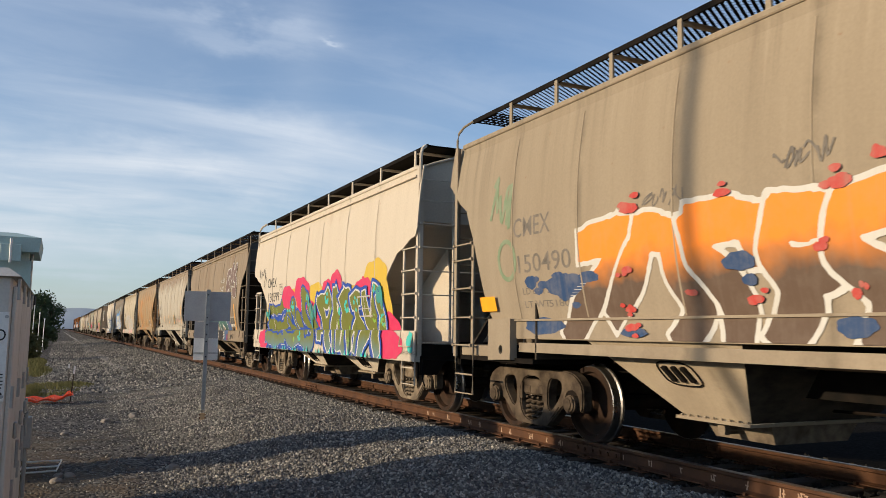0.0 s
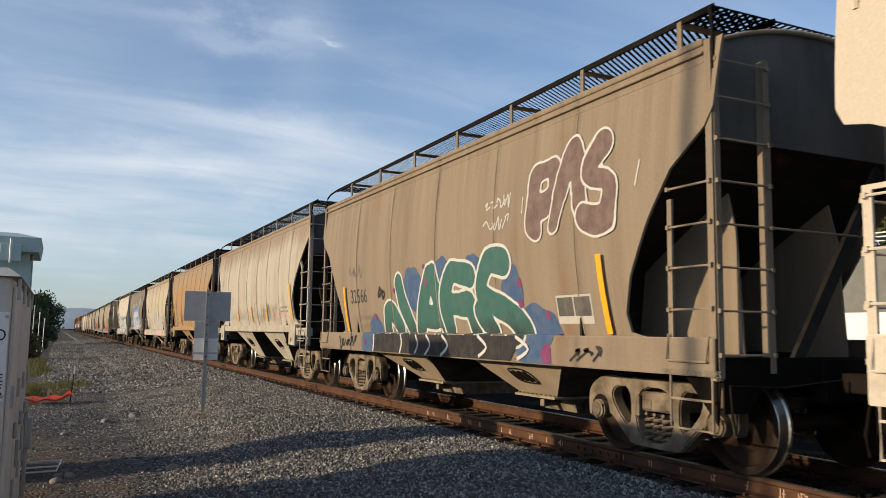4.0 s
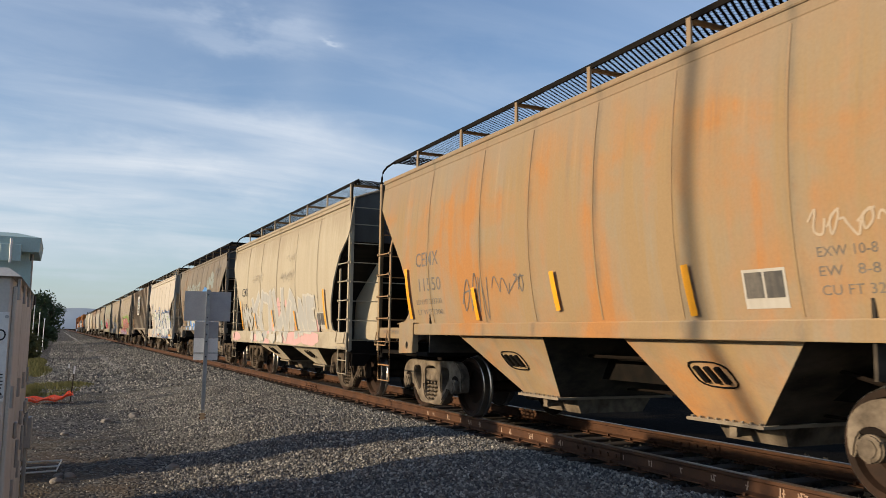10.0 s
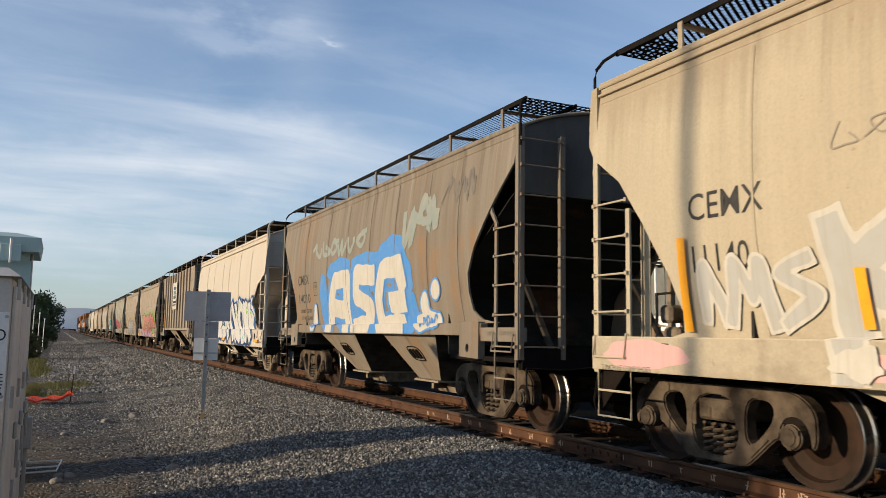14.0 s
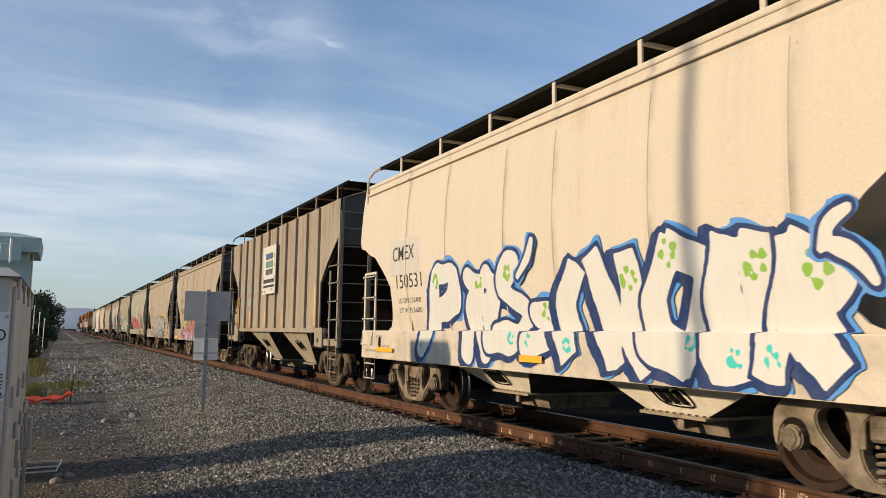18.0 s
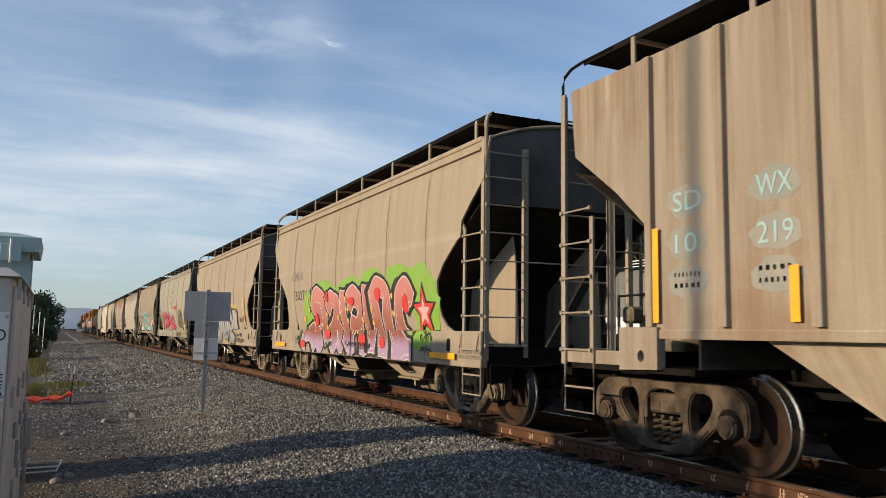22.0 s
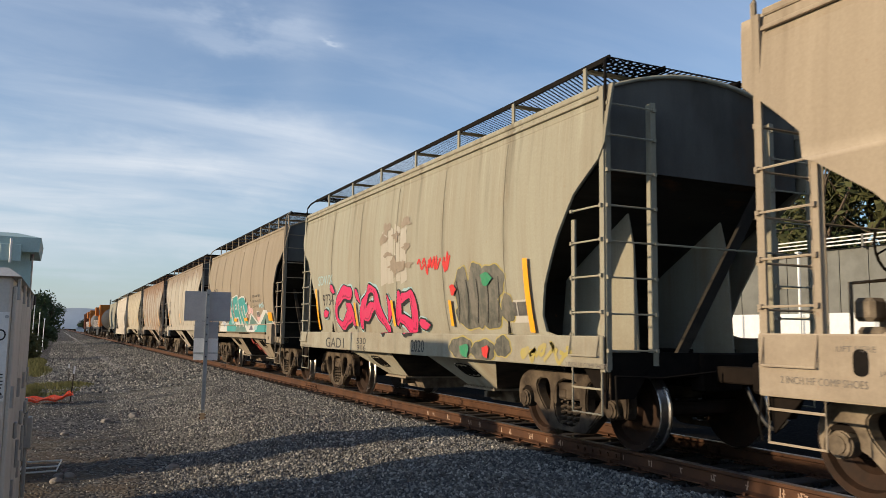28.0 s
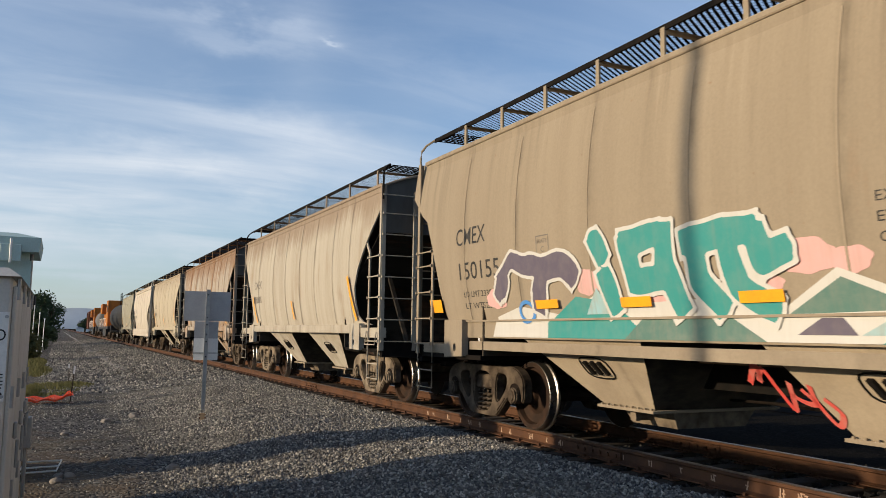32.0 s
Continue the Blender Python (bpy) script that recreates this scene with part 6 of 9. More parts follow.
def paint_cars():
    c = [k[0] for k in CARS]
    kd = [s[0] for s in SPEC]

    # orange and brown piece on the tan car
    a, k = c[0], kd[0]
    stencil(a, k, "CMEX", 4.21, 3.40, 2.46, 2.70, LETTER_FADED)
    stencil(a, k, "150490", 4.14, 3.02, 2.02, 2.24, LETTER_FADED)
    weights(a, k, "233500", "51800", 4.10, 3.05, LETTER_FADED)
    rngs = random.Random(2)
    spatter(a, k, "graffiti_shadow", S_INK, [(3.89, 1.9, 0.13, 0.08), (3.19, 1.83, 0.40, 0.13), (3.71, 1.38, 0.42, 0.10), (2.75, 1.9, 0.2, 0.06)] + [(3.3 + rngs.uniform(-0.5, 0.5), 1.75 + rngs.uniform(-0.15, 0.2), rngs.uniform(0.05, 0.15), rngs.uniform(0.03, 0.08)) for q in range(9)], 0.003, "blue sprayed cloud")
    orange = [[[(2.77, 2.26), (2.04, 2.3)], [(2.11, 2.29), (2.44, 1.88), (2.9, 1.57), (3.15, 1.28)]],
              [[(2.39, 1.48), (2.03, 1.86), (1.77, 2.25)], [(1.85, 2.28), (1.38, 2.24)], [(1.42, 2.22), (1.38, 1.93), (1.17, 1.53), (1.39, 1.26)]],
              [[(1.14, 2.31), (1.05, 2.0), (0.74, 1.64), (0.72, 1.26)], [(1.14, 2.3), (0.36, 2.2)], [(0.42, 2.18), (0.36, 1.96)]],
              [[(0.16, 2.24), (0.23, 1.98), (0.06, 1.62), (0.26, 1.27)], [(0.16, 2.24), (-0.29, 2.2)], [(0.12, 1.84), (-0.18, 1.82), (-0.39, 1.92)]],
              [[(-0.43, 2.2), (-1.1, 2.2)], [(-0.43, 2.16), (-0.37, 1.93), (-0.69, 1.59), (-0.6, 1.28)], [(-1.1, 2.1), (-1.2, 1.3)]]]
    piece(a, k, "", 0, 0, 0, 0, S_ORBROWN, S_WHITE, 1, 0.34, 0.05, "orange to brown block letters", strokes=bend_all(orange), flare=0.12, wob=0.02)
    piece(a, k, "S", -1.4, -3.2, 1.30, 2.46, S_ORBROWN, S_WHITE, 2, 0.34, 0.05, "orange to brown block letters", 0.12)
    top = LIFTS[a.name] + 0.002
    spatter(a, k, "graffiti_spot", S_INK, ((0.62, 1.91, 0.18, 0.08), (0.53, 1.75, 0.08, 0.05), (-0.4, 1.36, 0.17, 0.08), (2.06, 1.31, 0.2, 0.05)), top, "blue sprayed patch")
    spatter(a, k, "graffiti_spot", S_WORNRED, [(y + rngs.uniform(-0.5, 0.5) * ry * q, z + rngs.uniform(-0.6, 0.6) * rz * q, ry * (0.7 if q == 0 else 0.35), rz * (0.7 if q == 0 else 0.45)) for y, z, ry, rz in ((1.96, 2.53, 0.2, 0.07), (0.73, 2.5, 0.14, 0.05), (-0.4, 2.41, 0.15, 0.07), (2.06, 1.93, 0.12, 0.05), (1.21, 1.67, 0.11, 0.04), (2.1, 1.54, 0.12, 0.05), (0.5, 1.59, 0.13, 0.05), (-0.19, 1.96, 0.09, 0.05), (-0.42, 1.6, 0.06, 0.06), (2.08, 1.36, 0.15, 0.05), (-0.72, 2.56, 0.09, 0.06)) for q in (0, 1, 2, 3)], top + 0.004, "red sprayed spot")
    put(a, k, 0.004, "graffiti_tag", LETTER_FADED, lambda bm: (scribble(bm, 1.75, 1.2, 2.5, 2.66, 5, 0.016, 15), scribble(bm, 0.2, -0.35, 2.6, 2.78, 5, 0.02, 16)), "small dark tag")
    put(a, k, 0.004, "graffiti_tag", S_FADEGREEN, lambda bm: (scribble(bm, 4.8, 4.25, 2.6, 3.2, 3, 0.06, 5), ribbon(bm, [(4.4 + 0.2 * math.cos(t * 0.33), 2.2 + 0.24 * math.sin(t * 0.33)) for t in range(20)], 0.06)), "faded green tag")
    reflectors(a, k, [(4.95, 1.76, 4.95, 1.57, 0.40), (-4.0, 1.76, -4.0, 1.57, 0.44)])

    # green lettering on the white car
    a, k = c[1], kd[1]
    stencil(a, k, "CMEX", 4.30, 3.36, 2.42, 2.66)
    stencil(a, k, "150599", 4.28, 3.13, 2.04, 2.28)
    spatter(a, k, "graffiti_cloud", S_YELLOW, ((4.2, 1.62, 0.42, 0.34), (1.43, 2.08, 0.81, 0.22), (-0.09, 2.05, 0.71, 0.28), (-2.51, 2.02, 0.45, 0.16), (-2.94, 2.10, 0.30, 0.14), (-3.78, 2.2, 0.58, 0.40), (-4.2, 1.7, 0.26, 0.50)), 0.003, "yellow sprayed cloud")
    spatter(a, k, "graffiti_cloud", S_PINK, ((4.62, 1.05, 0.52, 0.26), (2.22, 2.1, 0.60, 0.28), (0.98, 2.13, 0.62, 0.42), (0.17, 1.62, 0.46, 0.33), (-0.96, 2.13, 0.35, 0.25), (-1.55, 2.22, 0.39, 0.30), (-2.96, 2.05, 0.34, 0.20), (-3.33, 2.08, 0.32, 0.20), (-3.16, 2.25, 0.06, 0.07), (-4.25, 1.18, 0.55, 0.42), (-4.72, 1.06, 0.36, 0.22)), 0.0075, "pink sprayed cloud")
    wild = [[[(4.12, 1.81), (2.98, 1.85), (2.48, 2.07), (2.52, 2.19)], [(2.52, 2.15), (2.23, 1.67), (2.99, 1.32)], [(4.42, 1.4), (2.95, 1.42)]],
            [[(1.93, 1.85), (1.72, 1.99)], [(1.85, 1.89), (1.57, 1.51), (1.1, 1.22)], [(2.36, 1.52), (1.82, 1.21), (2.13, 1.02)]],
            [[(0.94, 2.12), (0.61, 2.1)], [(0.91, 2.05), (0.9, 1.64), (0.44, 1.29)], [(0.56, 2.06), (0.29, 1.59), (0.0, 1.23)], [(1.53, 1.65), (1.19, 1.36)]],
            [[(4.33, 1.10), (2.46, 1.06)], [(2.47, 1.2), (1.67, 1.07), (0.71, 1.22)], [(0.96, 1.05), (0.11, 1.04), (0.0, 1.23)]]]
    piece(a, k, "", 0, 0, 0, 0, S_OLIVE, S_BLUE, 3, 0.27, 0.05, "olive wild-style letter in blue outline", strokes=bend_all(wild, 0.4), flare=0.3, shadow=(S_BLUE, 0.13, -0.10), shine=(S_WHITE, 0.018, 0.040), spots=((S_TURQ, 0.05, 1, 0.6, 1.0), (S_LIME, 0.03, 1, 0.2, 0.6)), wob=0.03)
    party = [[[(-0.26, 1.9), (-0.51, 1.63), (-0.52, 1.15)], [(-0.36, 1.9), (-0.89, 1.95), (-1.07, 2.08)], [(-1.04, 2.07), (-1.18, 1.72), (-0.87, 1.47), (-0.59, 1.42)]],
             [[(-1.51, 2.05), (-1.35, 1.63), (-1.05, 1.3), (-1.2, 1.0)], [(-1.57, 2.04), (-1.79, 1.75), (-1.57, 1.46), (-1.61, 0.95)]],
             [[(-2.22, 2.05), (-2.11, 1.71), (-1.84, 1.41), (-1.85, 0.97)], [(-1.86, 1.82), (-2.33, 2.04), (-2.48, 1.86), (-2.33, 1.55), (-2.02, 1.46)], [(-2.16, 1.41), (-2.24, 1.16), (-2.10, 0.93)]]]
    arty = [[[(-2.55, 1.82), (-3.0, 1.91)], [(-2.72, 1.82), (-2.74, 1.45), (-2.45, 1.21), (-2.52, 0.96)], [(-2.77, 1.45), (-2.95, 1.27), (-2.85, 0.91)]],
            [[(-3.22, 1.98), (-3.27, 1.53), (-3.49, 1.32)], [(-3.80, 2.04), (-3.67, 1.68), (-3.49, 1.32)], [(-3.49, 1.32), (-3.2, 1.14), (-3.08, 0.88)]],
            [[(-3.95, 1.85), (-4.02, 1.5), (-3.86, 1.2), (-3.98, 0.9)]]]
    for word, sd in ((party, 6), (arty, 8)):
        piece(a, k, "", 0, 0, 0, 0, S_OLIVE, S_WHITE, sd, 0.27, 0.032, "olive block letter in white outline", strokes=bend_all(word, 0.5), flare=0.16, rim=(S_BLUE, 0.06), shadow=(S_BLUE, 0.10, -0.05), spots=((S_TURQ, 0.05, 1, 0.6, 1.0), (S_LIME, 0.035, 1, 0.2, 0.6)), wob=0.03)
    top = LIFTS[a.name] + 0.001
    for za, zb, ya, yb in ((1.56, 1.585, -2.85, -3.55), (1.92, 1.945, -2.85, -3.55), (1.70, 1.715, -2.85, -3.55)):
        put(a, k, top, "panel_line", S_PANEL, lambda bm: poly(bm, [(ya, za), (yb, za), (yb, zb), (ya, zb)]), "pale line of a masked data panel")
    for y in (-2.86, -3.2, -3.54):
        put(a, k, top + 0.001, "panel_line", S_PANEL, lambda bm: poly(bm, [(y - 0.012, 1.56), (y + 0.012, 1.56), (y + 0.012, 1.94), (y - 0.012, 1.94)]))
    for i in range(26):
        y = 3.95 - 0.1 * ((i * 5) % 3) - 0.315 * i
        shard(a, k, S_TURQ if i % 3 else S_OLIVE, [(y, 0.83), (y - 0.05, 0.90 + 0.03 * ((i * 7) % 3)), (y - 0.12, 0.83)], top + 0.002 + 0.0003 * (i % 4), "turquoise sprayed drip")
    put(a, k, 0.004, "graffiti_spot", S_TURQ, lambda bm: blob(bm, -5.38, 1.12, 0.13, 0.17, 4), "turquoise sprayed patch")
    put(a, k, top + 0.004, "graffiti_tag", S_TEAL, lambda bm: (scribble(bm, 0.42, -0.1, 1.5, 2.05, 3, 0.06, 6), scribble(bm, 4.5, 4.1, 1.6, 1.85, 3, 0.05, 7), scribble(bm, -3.88, -4.15, 1.72, 2.15, 3, 0.06, 9)), "teal hand tag")
    put(a, k, 0.005, "graffiti_tag", S_BLACK, lambda bm: (scribble(bm, 5.3, 4.55, 2.75, 3.0, 4, 0.016, 8), scribble(bm, 4.75, 4.45, 2.4, 2.85, 2, 0.016, 18)), "thin black tag")

    # teal letters on the brown-grey car
    a, k = c[2], kd[2]
    stencil(a, k, "32566", 3.96, 3.08, 1.82, 2.08)
    weights(a, k, "228400", "57600", 3.90, 2.98, LETTER_FADED, 1.58)
    put(a, k, 0.004, "graffiti_tag", LETTER_FADED, lambda bm: (scribble(bm, 4.02, 3.3, 2.32, 2.52, 5, 0.02, 33)), "faded dark tag")
    spatter(a, k, "graffiti_cloud", S_SLATE, ((2.78, 1.15, 0.42, 0.42), (0.97, 1.99, 0.35, 0.35), (-0.12, 2.2, 0.25, 0.2), (-1.1, 2.19, 0.22, 0.18), (-2.1, 1.79, 0.26, 0.36), (-2.6, 1.30, 0.46, 0.34), (-2.7, 1.02, 0.34, 0.2)), 0.003, "slate blue sprayed cloud")
    spatter(a, k, "graffiti_spot", S_PLUMPINK, ((2.72, 1.55, 0.06, 0.06), (3.05, 1.1, 0.06, 0.07), (2.6, 1.05, 0.06, 0.05), (1.75, 1.98, 0.06, 0.05), (0.45, 2.05, 0.06, 0.05), (0.5, 2.3, 0.05, 0.04), (-2.3, 1.9, 0.05, 0.06), (-2.28, 1.65, 0.05, 0.06), (-2.95, 1.05, 0.1, 0.12), (-2.85, 1.5, 0.05, 0.05)), 0.0072, "plum sprayed dot")
    jags = [[[(2.22, 1.30), (2.12, 1.62), (1.86, 1.58), (1.66, 1.34)], [(1.55, 2.08), (1.36, 1.66), (1.12, 1.30)]],
            [[(0.84, 1.30), (0.56, 1.77), (0.34, 2.15)], [(0.24, 2.17), (0.04, 1.71), (-0.10, 1.30)], [(0.60, 1.52), (-0.06, 1.50)]],
            [[(-1.0, 2.06), (-0.47, 2.16), (-0.2, 1.78), (-0.22, 1.36)], [(-0.40, 1.70), (-0.95, 1.66), (-1.02, 1.30)]],
            [[(-1.92, 2.20), (-1.56, 2.22), (-1.34, 1.81), (-2.0, 1.55), (-2.30, 1.32)], [(-1.24, 1.55), (-1.5, 1.32)]]]
    piece(a, k, "", 0, 0, 0, 0, S_DKTEAL, S_WHITE, 2, 0.34, 0.04, "dark teal block letter in white outline", strokes=bend_all(jags, 0.9), flare=0.1, wob=0.015, square=False)
    top = LIFTS[a.name] + 0.002
    put(a, k, top, "graffiti_shadow", S_BLACK, lambda bm: poly(bm, [(2.62, 0.95), (-2.15, 0.95), (-2.42, 1.255), (2.50, 1.255)]), "black sprayed band below the letters")
    put(a, k, top + 0.002, "graffiti_outline", S_WHITE, lambda bm: [ribbon(bm, curve_through([(y, 1.25), (y - 0.05 * q, 1.1), (y + 0.03, 0.95)], 4, 1.0), 0.045) for q, y in enumerate((2.56, 1.35, 0.75, 0.35, -0.2, -1.3, -2.28))], "white line across the band")
    ras = [[[(-2.72, 2.55), (-2.70, 3.15), (-3.05, 3.22), (-3.15, 2.9), (-2.8, 2.8)]], [[(-3.15, 2.55), (-3.45, 3.3), (-3.7, 2.55)]], [[(-4.0, 3.28), (-3.75, 3.0), (-4.15, 2.85), (-4.1, 2.5), (-3.75, 2.5)]]]
    piece(a, k, "", 0, 0, 0, 0, S_PLUM, S_WHITE, 4, 0.26, 0.028, "white outlined letter", strokes=bend_all(ras, 0.9), square=False, wob=0.03)
    put(a, k, 0.006, "graffiti_tag", S_WHITE, lambda bm: (scribble(bm, -1.45, -2.15, 2.86, 3.05, 4, 0.022, 21), scribble(bm, -1.5, -2.1, 2.62, 2.8, 3, 0.022, 22), ribbon(bm, [(-2.42, 2.75), (-2.44, 2.95)], 0.02), ribbon(bm, [(-4.55, 2.75), (-4.62, 3.0)], 0.02)), "thin white tag")
    put(a, k, 0.006, "graffiti_tag", S_BLACK, lambda bm: (scribble(bm, -3.4, -4.0, 0.98, 1.14, 3, 0.03, 3), scribble(bm, 4.5, 3.5, 1.0, 1.2, 5, 0.04, 6), scribble(bm, 2.52, 2.2, 1.86, 2.08, 2, 0.05, 12)), "black tags")
    data_plate(a, k, -3.05, -3.72, 1.40, 1.72)
    reflectors(a, k, [(4.23, 2.15, 4.23, 1.29, 0.09), (-3.96, 2.12, -4.0, 1.29, 0.09)])

    # pale car
    a, k = c[3], kd[3]
    stencil(a, k, "CMEX", 4.38, 3.47, 2.30, 2.55, LETTER_FADED)
    stencil(a, k, "140467", 4.33, 3.22, 1.92, 2.13, LETTER_FADED)
    small_print(a, k, 4.3, 3.5, 1.60, 1, 4)
    reflectors(a, k, [(-4.24, 2.43, -4.32, 1.54, 0.10), (-1.74, 1.99, -1.78, 1.54, 0.09), (0.18, 1.99, 0.14, 1.54, 0.09), (2.08, 1.99, 2.06, 1.55, 0.09), (4.58, 2.40, 4.56, 1.56, 0.10)])
    put(a, k, 0.004, "graffiti_tag", S_TAGFADE, lambda bm: (scribble(bm, 3.4, 0.4, 1.55, 1.9, 13, 0.014, 41), scribble(bm, 0.2, -3.2, 1.5, 2.0, 16, 0.014, 42), scribble(bm, 0.6, -2.6, 1.5, 1.75, 9, 0.012, 45)), "thin faded tags")
    spatter(a, k, "graffiti_cloud", S_PINKFADE, ((-2.3, 1.7, 0.12, 0.16), (-2.9, 1.72, 0.3, 0.10), (-3.4, 1.68, 0.2, 0.07)), 0.003, "faded pink patch")
    spatter(a, k, "graffiti_cloud", S_TAGFADE, ((-1.0, 1.62, 0.14, 0.12), (-1.9, 1.7, 0.16, 0.14)), 0.003, "faded violet patch")
    put(a, k, 0.004, "graffiti_tag", S_FADEGREEN, lambda bm: scribble(bm, -1.2, -2.1, 1.55, 1.95, 5, 0.03, 44), "thin lime tag")
    small_print(a, k, -3.2, -3.9, 1.85, 2, 9)

    # rust-orange car
    a, k = c[4], kd[4]
    stencil(a, k, "CEMX", 4.12, 3.32, 2.30, 2.52, LETTER_FADED)
    stencil(a, k, "11550", 4.05, 3.27, 1.92, 2.12, LETTER_FADED)
    reflectors(a, k, [(0.27, 2.0, 0.22, 1.55, 0.09), (-1.87, 1.92, -1.91, 1.46, 0.09), (2.21, 1.9, 2.18, 1.46, 0.09), (-4.25, 2.32, -4.33, 1.46, 0.10), (4.45, 2.3, 4.42, 1.5, 0.10)])
    data_plate(a, k, -2.49, -2.93, 1.51, 1.83)
    weights(a, k, "233700", "52300", 4.2, 3.3, LETTER_FADED, 1.80)
    put(a, k, 0.004, "graffiti_tag", LETTER_FADED, lambda bm: (scribble(bm, 2.6, 1.9, 1.5, 2.15, 3, 0.022, 51), scribble(bm, 1.7, 0.9, 1.75, 2.05, 4, 0.018, 52)), "thin dark tags")
    size_lines(a, k, ("EXW 10-8", "EW   8-8", "CU FT 3281"), -3.24, 1.88, 0.075, LETTER_FADED)
    put(a, k, 0.004, "graffiti_tag", S_PALEPRINT, lambda bm: scribble(bm, -3.2, -3.9, 2.02, 2.24, 5, 0.02, 53), "pale hand tag")

    # cream car with faded piece
    a, k = c[5], kd[5]
    stencil(a, k, "CEMX", 4.34, 3.50, 2.30, 2.54)
    stencil(a, k, "11140", 4.33, 3.68, 1.84, 2.08)
    spatter(a, k, "graffiti_cloud", S_SOFTPINK, ((-0.04, 1.94, 0.19, 0.19), (-0.03, 1.68, 0.23, 0.16), (-0.8, 1.96, 0.09, 0.10), (-1.22, 1.36, 0.17, 0.10), (-1.5, 1.10, 1.0, 0.15), (0.83, 1.36, 0.17, 0.17), (-3.0, 1.12, 0.8, 0.15), (1.26, 1.0, 0.6, 0.08), (2.4, 1.08, 0.5, 0.10), (-3.3, 1.4, 0.3, 0.14), (5.0, 1.10, 0.6, 0.14)), 0.003, "faded pink cloud")
    kol = [[[(2.93, 2.15), (2.79, 1.64), (2.78, 1.0)], [(2.11, 2.2), (2.79, 1.75), (1.95, 1.33)]],
           [[(1.63, 2.25), (2.0, 1.76), (2.1, 1.23), (1.58, 1.02)], [(1.63, 2.25), (0.91, 2.07), (1.15, 1.24), (1.58, 1.02)]],
           [[(0.75, 2.23), (0.69, 1.7), (0.57, 1.3)], [(0.38, 2.25), (0.19, 1.79), (0.2, 1.41), (-0.35, 1.61)]],
           [[(-0.5, 2.26), (-0.46, 1.76), (-0.51, 1.26)], [(-1.25, 2.13), (-1.03, 1.83), (-0.55, 1.26)]]]
    vne = [[[(-1.28, 2.13), (-1.56, 1.97), (-1.34, 1.63), (-0.99, 1.17)], [(-1.59, 1.79), (-1.67, 1.44)]],
           [[(-2.08, 1.98), (-1.95, 1.52), (-2.0, 1.24)], [(-2.08, 1.9), (-2.40, 1.30)], [(-2.52, 2.0), (-2.46, 1.29)]],
           [[(-2.75, 1.96), (-2.72, 1.4), (-3.15, 1.39)], [(-2.75, 1.93), (-3.21, 1.93)], [(-2.74, 1.66), (-3.05, 1.66)]]]
    for word, sd in ((kol, 4), (vne, 5)):
        piece(a, k, "", 0, 0, 0, 0, S_PALEGREY, S_PALEWHITE, sd, 0.24, 0.05, "faded grey and white letter", strokes=bend_all(word, 0.3), flare=0.12, wob=0.02)
    faint = [[[(4.25, 1.4), (4.2, 1.85), (4.0, 1.4)]], [[(3.95, 1.4), (3.85, 1.9), (3.7, 1.6), (3.6, 1.9), (3.5, 1.4)]], [[(3.1, 1.9), (3.4, 1.8), (3.1, 1.6), (3.4, 1.4)]]]
    piece(a, k, "", 0, 0, 0, 0, S_PALEGREY, S_PALEWHITE, 6, 0.10, 0.03, "small faded grey letter", strokes=bend_all(faint, 0.5), wob=0.02)
    put(a, k, LIFTS[a.name] + 0.001, "graffiti_shadow", S_PALEWHITE, lambda bm: [blob(bm, y, 1.1, ry, 0.12, i + 80, 0.3) for i, (y, ry) in enumerate(((2.7, 0.2), (1.7, 0.4), (0.3, 0.35), (-0.5, 0.3)))], "faded white patch")
    put(a, k, 0.004, "graffiti_tag", S_TAGFADE, lambda bm: (scribble(bm, 2.9, 1.6, 2.6, 2.9, 4, 0.014, 61), scribble(bm, -0.4, -1.6, 2.5, 2.75, 9, 0.012, 62), scribble(bm, -0.9, -1.7, 2.95, 3.2, 2, 0.012, 63)), "thin faded tags")
    reflectors(a, k, [(4.42, 2.16, 4.45, 1.32, 0.10), (2.68, 1.78, 2.67, 1.34, 0.09), (0.59, 1.83, 0.58, 1.39, 0.09), (-1.61, 1.76, -1.63, 1.31, 0.10), (-4.05, 2.18, -4.01, 1.34, 0.10)])
    data_plate(a, k, -3.33, -3.86, 1.34, 1.70)
    small_print(a, k, 0.0, -0.7, 1.98, 3, 13, LETTER_FADED, 0.03)
    small_print(a, k, -1.3, -2.2, 1.13, 3, 14, S_MAGENTA, 0.03, 0.07)
    small_print(a, k, 5.3, 4.6, 1.18, 3, 15, LETTER, 0.03, 0.08)

    # blue and white piece
    a, k = c[6], kd[6]
    stencil(a, k, "CMEX", 4.22, 3.36, 2.34, 2.56)
    stencil(a, k, "14010", 4.18, 3.28, 1.92, 2.12)
    weights(a, k, "233700", "52300", 4.15, 3.28, LETTER, 1.78)
    spatter(a, k, "graffiti_cloud", S_SKY, ((1.2, 2.50, 0.75, 0.26), (-0.4, 2.52, 0.9, 0.24), (-1.6, 2.60, 0.62, 0.34), (-2.05, 2.2, 0.42, 0.42), (2.25, 1.9, 0.30, 0.6), (-2.3, 1.6, 0.3, 0.35)), 0.003, "sky blue sprayed cloud")
